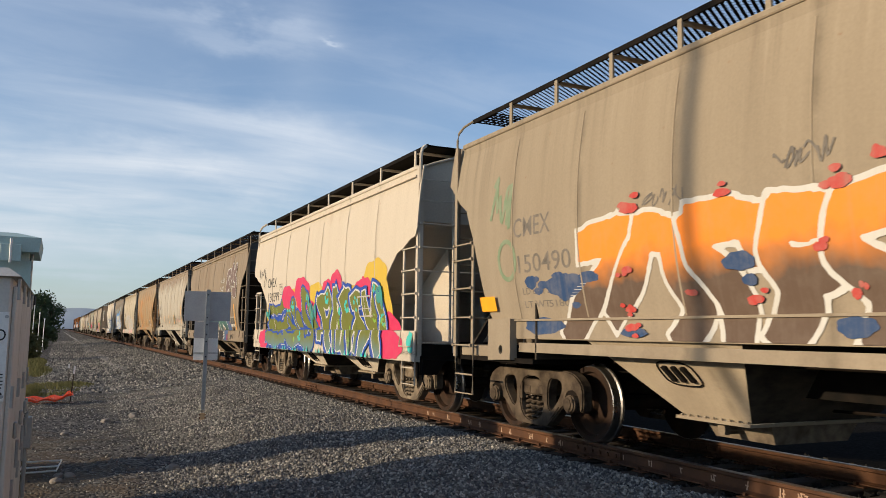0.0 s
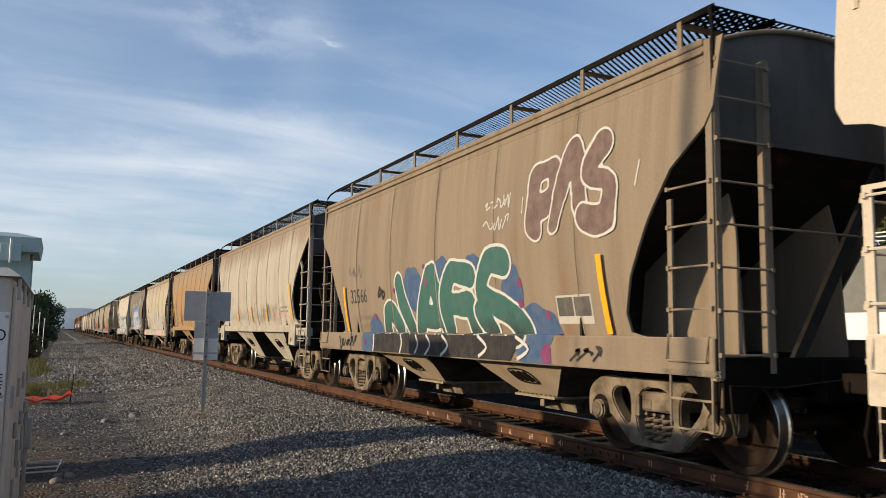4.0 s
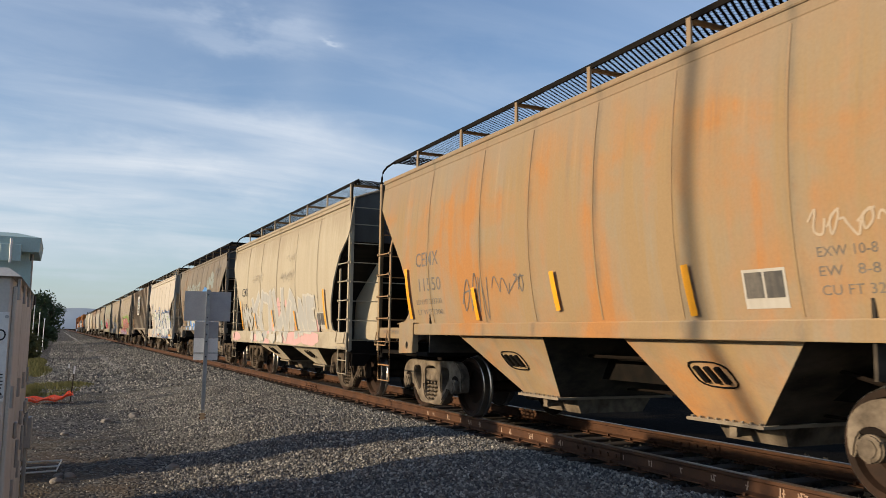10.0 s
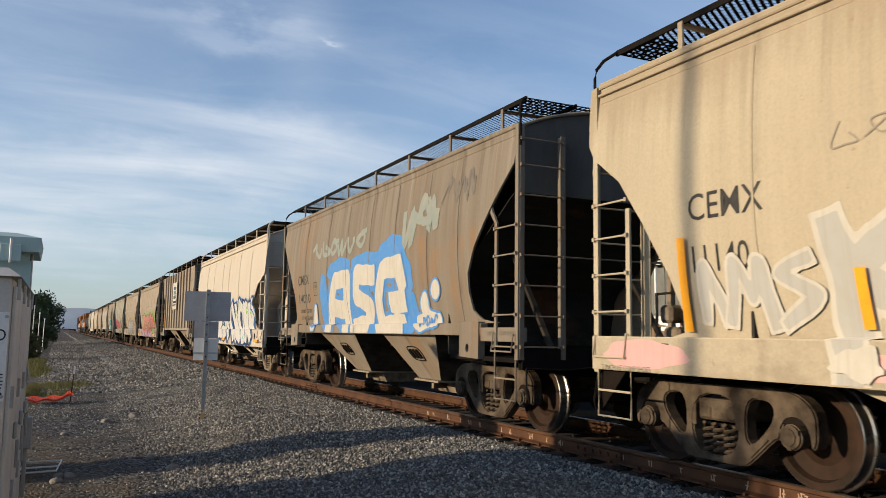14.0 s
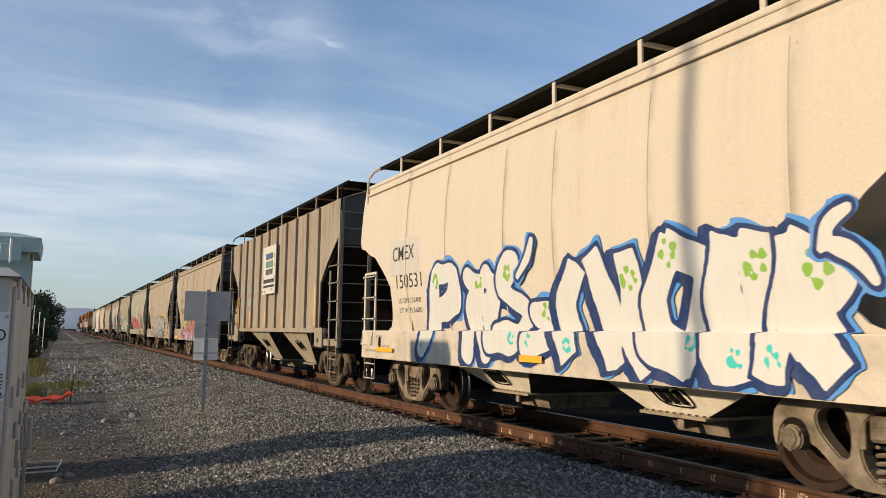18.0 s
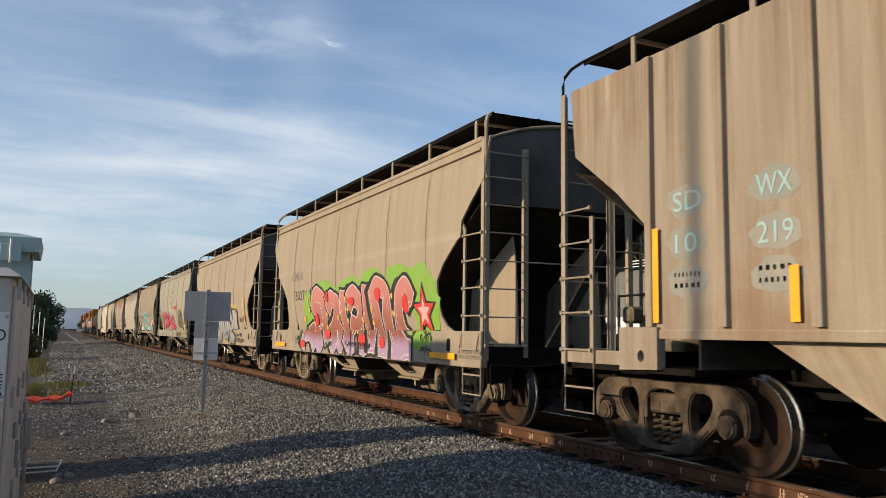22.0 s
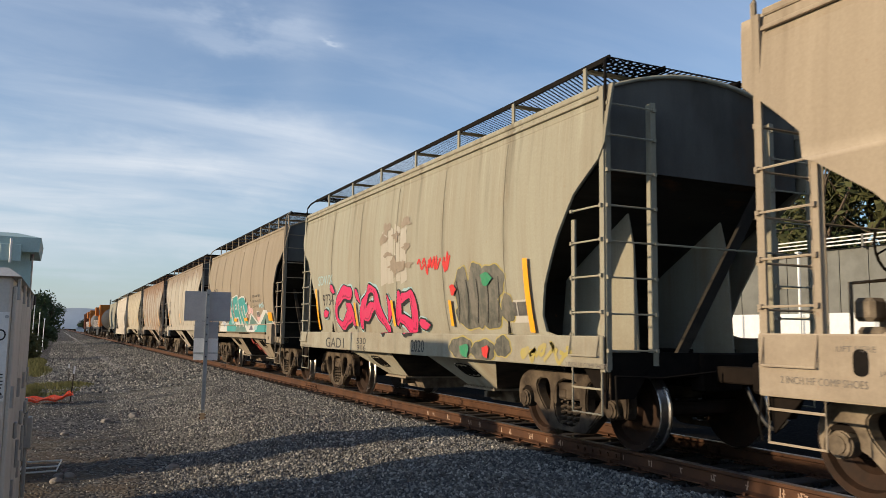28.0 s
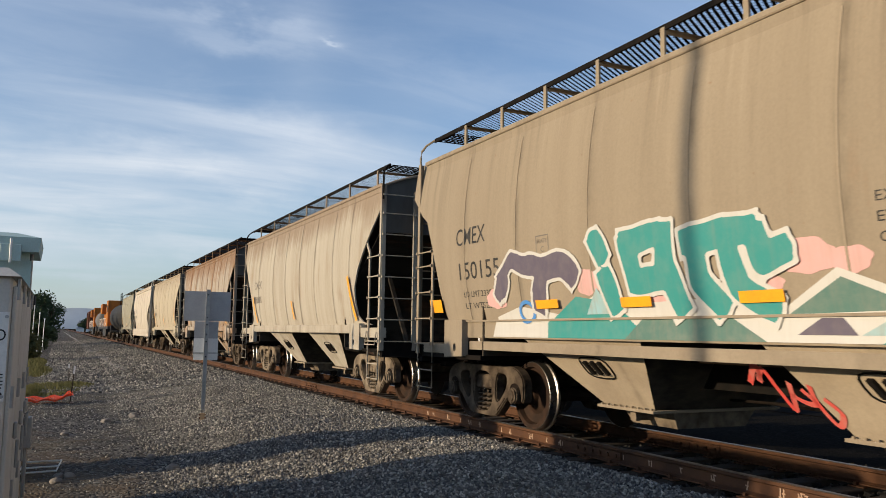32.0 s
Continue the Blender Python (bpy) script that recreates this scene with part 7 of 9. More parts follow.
    asc = [[[(2.02, 1.32), (1.62, 2.10), (1.45, 2.30), (0.72, 2.32), (0.90, 1.34)], [(1.62, 1.74), (0.83, 1.72)]],
           [[(-0.69, 2.32), (0.15, 2.34), (0.2, 1.93), (-0.52, 1.75), (-0.26, 1.42), (0.46, 1.34)]],
           [[(-1.92, 2.40), (-1.18, 2.34), (-0.95, 1.87), (-0.98, 1.36), (-1.92, 1.40)], [(-1.92, 2.38), (-2.04, 2.08)], [(-1.55, 1.78), (-2.06, 1.80)]]]
    piece(a, k, "", 0, 0, 0, 0, S_PALEWHITE, S_SKY, 2, 0.36, 0.035, "off-white block letter", strokes=bend_all(asc, 0.25), flare=0.06, halo=((S_SKY, 0.13),), wob=0.015)
    small = [[[(-2.62, 1.46), (-3.35, 1.46)], [(-2.87, 1.79), (-2.95, 1.6)]], [[(-3.30, 1.90), (-3.34, 1.94)]], [[(3.2, 1.4), (3.0, 1.5), (2.9, 1.75)]]]
    piece(a, k, "", 0, 0, 0, 0, S_PALEWHITE, S_SKY, 3, 0.24, 0.035, "off-white small letter", strokes=bend_all(small, 0.8), square=False)
    put(a, k, LIFTS[a.name] + 0.001, "graffiti_tag", S_SKY, lambda bm: (scribble(bm, -2.7, -3.25, 1.38, 1.58, 4, 0.03, 71), scribble(bm, 3.3, 2.8, 1.36, 1.5, 3, 0.03, 72)), "blue small tags")
    put(a, k, 0.004, "graffiti_tag", S_SCRAWL, lambda bm: (scribble(bm, 3.0, -0.3, 2.85, 3.25, 6, 0.10, 73), scribble(bm, -2.2, -3.5, 2.75, 3.4, 3, 0.15, 74)), "faded pale blue scrawl")
    put(a, k, 0.004, "graffiti_tag", LETTER_FADED, lambda bm: scribble(bm, -3.5, -4.6, 3.2, 3.6, 4, 0.05, 75), "faded grey tag")

    # white and navy piece
    a, k = c[7], kd[7]
    put(a, k, 0.002, "repaint_patch", PATCH_GREY, lambda bm: poly(bm, [(4.50, 2.22), (3.30, 2.22), (3.30, 2.80), (4.50, 2.80)]), "grey repaint patch")
    stencil(a, k, "CMEX", 4.37, 3.48, 2.46, 2.70, LETTER, 0.005)
    stencil(a, k, "150531", 4.24, 3.22, 2.00, 2.23)
    weights(a, k, "232400", "53600", 4.2, 3.3, LETTER, 1.84)
    puse = [[[(2.68, 2.14), (2.88, 1.53), (3.15, 1.05)], [(2.6, 2.15), (2.07, 2.07), (2.18, 1.72), (2.65, 1.6)]],
            [[(1.6, 2.04), (1.33, 1.93), (1.61, 1.59), (1.6, 1.05)], [(1.12, 2.03), (0.89, 1.83), (1.19, 1.51), (1.07, 1.05)]],
            [[(0.48, 2.13), (0.72, 1.83), (0.17, 1.55), (0.44, 1.22), (1.0, 1.22)]], [[(0.0, 1.55), (-0.36, 1.50), (-0.33, 1.29), (0.11, 1.18)]]]
    nour = [[[(-0.86, 1.96), (-0.62, 1.61), (-0.79, 1.11)], [(-1.2, 2.04), (-1.42, 1.47), (-1.6, 1.05)], [(-1.75, 2.04), (-1.82, 1.47), (-2.06, 1.04)]],
            [[(-2.38, 2.06), (-2.09, 1.63), (-2.17, 1.25), (-2.57, 1.06)], [(-2.42, 2.06), (-2.81, 1.85), (-2.74, 1.36), (-2.57, 1.06)]],
            [[(-3.07, 2.05), (-2.96, 1.6), (-2.97, 1.15)], [(-3.4, 2.06), (-3.33, 1.54), (-3.31, 1.15), (-2.97, 1.05)]],
            [[(-3.75, 1.98), (-3.66, 1.53), (-3.55, 1.05)], [(-3.75, 1.96), (-4.05, 1.70), (-3.74, 1.46)], [(-3.82, 1.44), (-4.1, 1.05)]]]
    piece(a, k, "", 0, 0, 0, 0, S_WHITE, S_NAVY, 7, 0.34, 0.045, "white bubble letter in navy outline", strokes=bend_all(puse, 0.8), square=False, flare=0.2, halo=((S_SKY, 0.075),), shadow=(S_NAVY, 0.06, -0.05), spots=((S_TURQ, 0.03, 1, 0.0, 0.3), (S_LIME, 0.04, 1, 0.75, 1.0)), wob=0.03)
    piece(a, k, "", 0, 0, 0, 0, S_WHITE, S_NAVY, 5, 0.36, 0.045, "white bubble letter in navy outline", strokes=bend_all(nour, 0.6), flare=0.12, halo=((S_SKY, 0.07),), shadow=(S_NAVY, 0.10, -0.03), spots=((S_LIME, 0.05, 1, 0.8, 1.0), (S_TURQ, 0.035, 1, 0.0, 0.2)), wob=0.025)
    flame = [[[(-4.05, 1.94), (-4.09, 2.10), (-4.23, 2.16)], [(-4.08, 1.98), (-4.29, 1.85), (-4.44, 1.67)]], [[(0.27, 1.98), (0.07, 2.14), (-0.02, 2.37)]]]
    piece(a, k, "", 0, 0, 0, 0, S_WHITE, S_NAVY, 2, 0.12, 0.04, "white flame in navy outline", strokes=bend_all(flame, 1.0), square=False, halo=((S_SKY, 0.06),))
    reflectors(a, k, [(4.62, 1.02, 4.62, 0.95, 0.75), (-4.9, 1.03, -4.9, 0.95, 0.5), (-0.05, 1.03, -0.05, 0.95, 0.5)])

    # ribbed car: sign board, reflectors, faded marks
    a, k = c[8], kd[8]
    bm = bmesh.new()
    box(bm, -1.625, -1.60, -0.64, 0.78, 2.26, 3.56, 0.006)
    board = part("sign_board", bm, BOARD, a, "white enamel board with worn edges")
    for i, (mat, z0, z1) in enumerate(((S_SLATE, 3.20, 3.36), (S_MUTEGREEN, 2.98, 3.15), (S_PANELDARK, 2.78, 2.93))):
        b2 = bmesh.new()
        box(b2, -1.632, -1.626, -0.36, 0.40, z0, z1)
        part("colour_band", b2, mat, board, "plain colour band of the emblem")
    b2 = bmesh.new()
    for z, h, n in ((2.56, 0.10, 9), (2.44, 0.06, 12)):
        for j in range(n):
            y = 0.62 - 1.2 * j / n
            box(b2, -1.630, -1.626, y - 1.2 / n * 0.8, y, z, z + h)
    part("board_print", b2, BLACK, board, "dark line of print")
    b2 = bmesh.new()
    rng = random.Random(3)
    for j in range(22):
        y, z = rng.choice(((rng.uniform(-0.6, 0.74), rng.uniform(2.29, 2.42)), (rng.uniform(-0.6, -0.5), rng.uniform(2.3, 3.5)), (rng.uniform(0.6, 0.72), rng.uniform(2.3, 3.0))))
        s = rng.uniform(0.012, 0.035)
        box(b2, -1.629, -1.6255, y - s, y + s * 0.7, z - s, z + s * 0.6)
    part("rust_scab", b2, SCAB, board, "flaked rusty patches")
    reflectors(a, k, [(0.62, 1.84, 0.62, 1.40, 0.09), (-1.28, 1.84, -1.28, 1.40, 0.09), (-4.10, 2.3, -4.10, 1.40, 0.11), (2.55, 1.84, 2.55, 1.40, 0.09), (4.15, 2.3, 4.15, 1.40, 0.11)])
    for ya, yb, za, zb in ((4.0, 3.5, 2.38, 2.66), (3.0, 2.5, 2.38, 2.66), (4.0, 3.5, 2.0, 2.26), (3.0, 2.5, 2.0, 2.26), (4.0, 3.5, 1.66, 1.9), (3.0, 2.5, 1.66, 1.9)):
        spatter(a, k, "repaint_patch", S_PATCHBLUE, (((ya + yb) / 2, (za + zb) / 2, 0.26, 0.15),), 0.003, "pale blue-grey overspray")
    for text, ya, yb, za, zb in (("SD", 3.92, 3.56, 2.43, 2.61), ("WX", 2.93, 2.57, 2.43, 2.61), ("10", 3.9, 3.62, 2.04, 2.22), ("219", 2.93, 2.57, 2.04, 2.22)):
        stencil(a, k, text, ya, yb, za, zb, S_PALEBLUE, 0.008)
    small_print(a, k, 3.92, 3.56, 1.82, 2, 23, S_PALEBLUE, 0.04, 0.10)
    small_print(a, k, 2.93, 2.57, 1.82, 2, 24, S_PALEBLUE, 0.04, 0.10)

    # red piece on the buff car
    a, k = c[9], kd[9]
    stencil(a, k, "CMEX", 4.0, 3.05, 2.46, 2.68, LETTER_FADED)
    stencil(a, k, "130274", 3.88, 2.76, 2.00, 2.22)
    spatter(a, k, "graffiti_cloud", S_LIME, ((1.5, 2.10, 0.80, 0.26), (-0.16, 2.10, 0.8, 0.24), (-1.4, 2.16, 0.66, 0.26), (-2.64, 2.18, 0.62, 0.24), (-3.54, 2.10, 0.43, 0.26), (-3.85, 1.69, 0.30, 0.48), (2.72, 1.75, 0.36, 0.42), (-3.43, 1.13, 0.35, 0.12), (2.9, 1.2, 0.3, 0.3)), 0.003, "lime sprayed cloud")
    red = [[[(2.29, 1.86), (2.13, 2.05), (1.66, 1.94), (1.53, 1.71), (1.77, 1.24), (1.64, 0.98)], [(2.91, 0.98), (2.75, 1.23), (2.29, 1.28), (2.03, 1.02)], [(2.0, 1.73), (1.87, 1.45)]],
           [[(1.23, 1.85), (1.0, 1.97), (0.64, 1.83), (0.9, 1.39), (1.23, 1.22)], [(0.95, 1.49), (0.66, 1.2), (0.75, 0.98)], [(0.26, 1.97), (0.31, 1.56), (0.21, 1.26), (0.27, 1.0)]],
           [[(-0.15, 1.88), (-0.35, 1.98), (-0.69, 1.86), (-0.65, 1.53), (-0.31, 1.27), (-0.36, 0.99)], [(-0.3, 1.45), (-0.06, 1.07)]],
           [[(-1.07, 2.02), (-1.04, 1.61), (-1.08, 1.27), (-1.09, 0.98)]]]
    red_tail = [[[(-1.42, 1.92), (-1.68, 2.08), (-2.07, 1.92), (-2.05, 1.49), (-2.05, 0.98)], [(-1.42, 1.92), (-1.55, 1.5), (-1.5, 1.0)]],
                [[(-3.06, 1.84), (-2.85, 2.02), (-2.64, 1.86), (-2.6, 1.3), (-2.95, 1.02)], [(-2.58, 1.0), (-3.16, 1.0)]]]
    for word, sd in ((red, 2), (red_tail, 3)):
        piece(a, k, "", 0, 0, 0, 0, S_REDPINK, S_WHITE, sd, 0.36, 0.018, "red and pink fat letter", strokes=bend_all(word, 0.8), rim=(S_BLACK, 0.055), shadow=(S_BLACK, 0.20, 0.02), shine=(S_WHITE, -0.07, -0.05), wob=0.02, flare=0.15)
    top = LIFTS[a.name] + 0.001
    spatter(a, k, "graffiti_spot", S_YELLOW, ((2.67, 1.98, 0.05, 0.05), (2.6, 1.75, 0.06, 0.05), (3.02, 1.56, 0.09, 0.07), (2.29, 1.45, 0.06, 0.05), (1.34, 1.64, 0.05, 0.05), (1.42, 1.36, 0.05, 0.06), (0.62, 1.57, 0.05, 0.05), (0.06, 1.92, 0.05, 0.05), (0.0, 1.72, 0.05, 0.05), (0.03, 1.5, 0.05, 0.05), (-0.81, 1.51, 0.05, 0.06), (-0.81, 1.29, 0.05, 0.05), (-1.33, 1.69, 0.05, 0.05), (-1.35, 1.45, 0.05, 0.05), (-2.35, 1.9, 0.05, 0.05), (-2.35, 1.6, 0.05, 0.05)), top, "yellow sprayed dot")
    spatter(a, k, "graffiti_spot", S_RED, ((1.27, 2.01, 0.10, 0.11), (-0.25, 1.87, 0.18, 0.08), (1.02, 1.22, 0.18, 0.08), (-1.04, 1.14, 0.19, 0.11), (2.1, 1.54, 0.12, 0.14), (2.87, 1.0, 0.2, 0.08), (-1.7, 1.95, 0.14, 0.12), (-2.05, 1.1, 0.12, 0.1), (-2.9, 1.75, 0.12, 0.16)), top + 0.004, "red sprayed spot")
    put(a, k, top + 0.008, "graffiti_tag", S_BLACK, lambda bm: (scribble(bm, 1.25, 0.75, 0.98, 1.08, 5, 0.018, 94), scribble(bm, -0.05, -0.65, 1.0, 1.1, 6, 0.018, 95), scribble(bm, -0.85, -1.5, 0.98, 1.1, 6, 0.018, 96)), "small black signature")

    def star(bm, r0, r1):
        poly(bm, [(-3.6 + (r0 if i % 2 == 0 else r1) * math.cos(math.pi / 2 + i * math.pi / 5), 1.60 + (r0 if i % 2 == 0 else r1) * math.sin(math.pi / 2 + i * math.pi / 5)) for i in range(10)])
    put(a, k, 0.004, "graffiti_star", S_LIME, lambda bm: star(bm, 0.66, 0.40), "lime sprayed halo")
    put(a, k, 0.014, "graffiti_star", S_BLACK, lambda bm: star(bm, 0.48, 0.21), "black star outline")
    put(a, k, 0.018, "graffiti_star", S_RED, lambda bm: star(bm, 0.40, 0.17), "red star")
    put(a, k, 0.022, "graffiti_star", S_SOFTPINK, lambda bm: star(bm, 0.24, 0.10), "pink star")
    put(a, k, 0.006, "graffiti_tag", S_BLACK, lambda bm: (scribble(bm, -3.6, -4.05, 1.12, 1.28, 4, 0.022, 91), scribble(bm, -3.6, -4.05, 0.96, 1.08, 5, 0.022, 92), scribble(bm, 3.55, 3.1, 0.98, 1.22, 4, 0.02, 93)), "black tags")
    reflectors(a, k, [(-4.45, 1.0, -4.45, 0.91, 0.85), (4.86, 1.0, 4.86, 0.91, 0.95)])
    small_print(a, k, -4.9, -5.6, 1.0, 1, 25, LETTER_FADED)

    # white outline piece on the second buff car
    a, k = c[10], kd[10]
    stencil(a, k, "CMEX", 3.95, 2.85, 2.40, 2.60, LETTER_FADED)
    stencil(a, k, "130258", 3.85, 2.68, 1.92, 2.12, LETTER_FADED)
    put(a, k, 0.004, "graffiti_cloud", S_YELLOW, lambda bm: ribbon(bm, [(2.0, 1.9), (1.3, 1.98), (0.3, 1.95), (-0.2, 2.08), (-0.9, 2.0), (-1.7, 2.1), (-2.5, 2.0), (-2.8, 1.7)], 0.07), "yellow sprayed edge")
    vntoe = [[[(2.02, 1.86), (1.73, 1.27), (1.62, 1.0)], [(1.38, 1.79), (1.69, 1.27)]], [[(1.11, 1.88), (1.08, 1.55), (1.3, 1.0)], [(0.72, 1.92), (0.61, 1.45), (0.78, 1.0)]],
             [[(0.32, 1.93), (0.34, 1.45), (0.3, 1.0)], [(-0.07, 1.79), (-0.02, 1.32), (0.09, 1.0)]], [[(-0.23, 1.94), (-0.72, 1.83)], [(-0.56, 1.84), (-0.43, 1.36), (-0.28, 0.98)]],
             [[(-0.88, 1.72), (-1.15, 1.61), (-0.84, 1.44)], [(-0.74, 1.43), (-1.12, 1.19)]], [[(-1.45, 1.84), (-1.22, 1.52), (-1.24, 1.06)], [(-1.55, 1.84), (-1.64, 1.51), (-1.48, 1.07)]],
             [[(-2.06, 1.84), (-1.96, 1.43), (-2.04, 0.96)], [(-2.06, 1.82), (-2.47, 1.73)], [(-2.01, 1.42), (-2.43, 1.46)], [(-2.1, 1.10), (-2.59, 0.98)]]]
    for word, sd in ((vntoe[:4], 4), (vntoe[4:], 5)):
        piece(a, k, "", 0, 0, 0, 0, S_GREY, S_BLACK, sd, 0.29, 0.028, "silver letter with black outline", strokes=bend_all(word, 0.6), flare=0.08, halo=((S_DULLYELLOW, 0.075),), shadow=(S_BLACK, -0.06, 0.0), wob=0.015)
    put(a, k, LIFTS[a.name] + 0.001, "graffiti_tag", S_BLACK, lambda bm: (scribble(bm, -1.2, -1.65, 1.45, 1.62, 4, 0.018, 14), scribble(bm, -1.25, -1.6, 1.12, 1.26, 3, 0.018, 15)), "thin black lines")
    put(a, k, 0.006, "graffiti_tag", S_BLACK, lambda bm: (scribble(bm, -2.85, -3.8, 1.54, 1.72, 7, 0.025, 101), scribble(bm, -2.8, -3.6, 1.08, 1.20, 6, 0.022, 102), scribble(bm, -2.85, -3.98, 0.92, 1.05, 8, 0.022, 103), scribble(bm, 3.3, 2.2, 1.06, 1.18, 6, 0.02, 104), scribble(bm, 3.2, 2.3, 0.94, 1.04, 6, 0.02, 105)), "black tags")
    reflectors(a, k, [(-3.69, 2.29, -3.74, 1.41, 0.09), (4.20, 2.25, 4.16, 1.40, 0.09)])

    def diamond(bm):
        poly(bm, [(2.1, 1.95), (1.75, 2.3), (1.4, 1.95), (1.75, 1.6)])
    put(a, k, 0.003, "placard", S_YELLOW, diamond, "yellow diamond placard")

    # magenta letters on the grey-green car
    a, k = c[11], kd[11]
    stencil(a, k, "SDWX", 4.5, 3.5, 2.26, 2.46, S_PALEBLUE)
    stencil(a, k, "9734", 4.22, 3.50, 1.82, 2.06)
    rng = random.Random(77)
    put(a, k, 0.003, "graffiti_decal", S_DECALPALE, lambda bm: [poly(bm, [(0.75 - 0.28 * q + rng.uniform(-0.05, 0.05), 2.05 + rng.uniform(0, 0.08)), (0.5 - 0.28 * q + rng.uniform(-0.05, 0.05), 2.05 + rng.uniform(0, 0.1)), (0.5 - 0.28 * q, 3.05 + rng.uniform(-0.15, 0.1)), (0.75 - 0.28 * q, 3.05 + rng.uniform(-0.1, 0.1))]) for q in range(4)], "torn pale decal")
    put(a, k, 0.009, "graffiti_decal", S_DECAL, lambda bm: [blob(bm, rng.uniform(-0.45, 0.7), rng.uniform(2.3, 3.1), rng.uniform(0.05, 0.22), rng.uniform(0.04, 0.10), i + 40, 0.5, 12) for i in range(16)], "brown decal scraps")
    gad = [[[(2.48, 2.0), (2.97, 2.02), (3.3, 1.83), (3.33, 1.53), (2.96, 1.42), (2.54, 1.58)], [(2.69, 1.77), (2.47, 1.67), (2.37, 1.42)]],
           [[(1.47, 1.99), (1.79, 1.74), (1.93, 1.42)], [(1.43, 2.03), (1.1, 1.98), (1.01, 1.68), (0.63, 1.38)], [(1.72, 1.56), (1.5, 1.64), (1.16, 1.73)]],
           [[(0.03, 1.91), (0.04, 1.64), (0.16, 1.48)], [(-0.13, 1.81), (-0.51, 1.87), (-0.6, 1.57), (-0.53, 1.34)], [(0.03, 1.52), (-0.32, 1.38), (-0.53, 1.34)]]]
    leaves = [[[(2.11, 2.03), (1.93, 1.83)]], [[(0.52, 1.90), (0.43, 1.68), (0.55, 1.46)]], [[(3.59, 2.16), (3.38, 2.08)]], [[(4.14, 1.64), (3.87, 1.68)]], [[(-0.8, 1.40), (-1.12, 1.40)]]]
    piece(a, k, "", 0, 0, 0, 0, S_MAGENTA, S_BLACK, 3, 0.185, 0.024, "magenta letter in black outline", strokes=bend_all(gad, 0.9), square=False, flare=0.4, halo=((S_PALEBLUE, 0.05),), shadow=(S_BLACK, -0.04, -0.035), shine=(S_DEEPMAG, -0.06, -0.035), wob=0.03)
    piece(a, k, "", 0, 0, 0, 0, S_MAGENTA, S_BLACK, 4, 0.10, 0.026, "magenta leaf shape in black outline", strokes=bend_all(leaves, 0.9), square=False, flare=0.6, halo=((S_PALEBLUE, 0.04),), wob=0.02)
    put(a, k, 0.006, "graffiti_tag", S_RED, lambda bm: scribble(bm, -0.85, -1.98, 2.18, 2.44, 6, 0.045, 111), "red hand tag")
    boots = ((-2.3, 1.85, 0.22, 0.36), (-2.75, 1.78, 0.30, 0.44), (-3.15, 1.95, 0.34, 0.24), (-2.45, 1.52, 0.42, 0.17), (-3.0, 1.55, 0.36, 0.2), (-3.5, 1.6, 0.16, 0.18), (-2.35, 1.08, 0.34, 0.15), (-3.0, 1.05, 0.32, 0.15), (-3.5, 1.12, 0.2, 0.13))
    spatter(a, k, "graffiti_halo", S_DULLYELLOW, [(y, z, ry + 0.025, rz + 0.02) for y, z, ry, rz in boots], 0.003, "dull yellow sprayed edge")
    spatter(a, k, "graffiti_figure", S_MOSS, boots, 0.008, "dark grey sprayed boot shape")
    put(a, k, 0.014, "graffiti_line", S_BLACK, lambda bm: [ribbon(bm, curve_through([(-2.1 - 0.28 * q, 1.42), (-2.2 - 0.28 * q, 1.75), (-2.15 - 0.3 * q, 2.02)], 5, 1.0), 0.018) for q in range(5)], "thin black line")
    put(a, k, 0.004, "graffiti_tag", S_DULLYELLOW, lambda bm: scribble(bm, -3.95, -5.0, 0.97, 1.16, 6, 0.05, 117), "dull yellow tag")
    put(a, k, 0.034, "graffiti_spot", S_GREEN, lambda bm: [blob(bm, y, z, 0.14, 0.09, i, 0.3, 12) for i, (y, z) in enumerate(((-3.05, 2.0), (-2.5, 1.05)))], "green sprayed spots")
    put(a, k, 0.034, "graffiti_spot", S_RED, lambda bm: [blob(bm, y, z, 0.09, 0.08, i, 0.3, 12) for i, (y, z) in enumerate(((-2.05, 1.9), (-3.1, 1.05)))], "red sprayed spots")
    reflectors(a, k, [(4.55, 2.19, 4.56, 1.32, 0.10), (2.14, 1.83, 2.13, 1.39, 0.09), (0.27, 1.82, 0.26, 1.38, 0.09), (-1.94, 1.75, -1.93, 1.38, 0.09), (-4.07, 2.19, -4.06, 1.30, 0.11)])
    data_plate(a, k, -3.45, -4.0, 1.42, 1.70)
    stencil(a, k, "GAD1", 3.85, 2.68, 0.96, 1.16, LETTER)
    stencil(a, k, "530", 1.95, 1.46, 1.06, 1.17, LETTER)
    stencil(a, k, "916", 1.93, 1.46, 0.94, 1.04, LETTER)
    stencil(a, k, "2020", -0.61, -1.11, 0.98, 1.17, LETTER)

    # teal piece on the second tan car
    a, k = c[12], kd[12]
    stencil(a, k, "CMEX", 4.48, 3.64, 2.50, 2.74)
    stencil(a, k, "150155", 4.42, 3.29, 2.02, 2.26)
    weights(a, k, "233500", "52500", 4.35, 3.4, LETTER, 1.86)
    spatter(a, k, "graffiti_cloud", S_SOFTPINK, ((1.45, 1.84, 0.2, 0.14), (-0.83, 1.72, 0.3, 0.08), (-1.36, 1.90, 0.26, 0.14), (-1.72, 1.85, 0.18, 0.10), (3.45, 1.73, 0.26, 0.13), (0.42, 1.63, 0.23, 0.05), (-2.55, 1.62, 0.3, 0.13), (-4.0, 1.4, 0.3, 0.14)), 0.003, "pink sprayed patch")
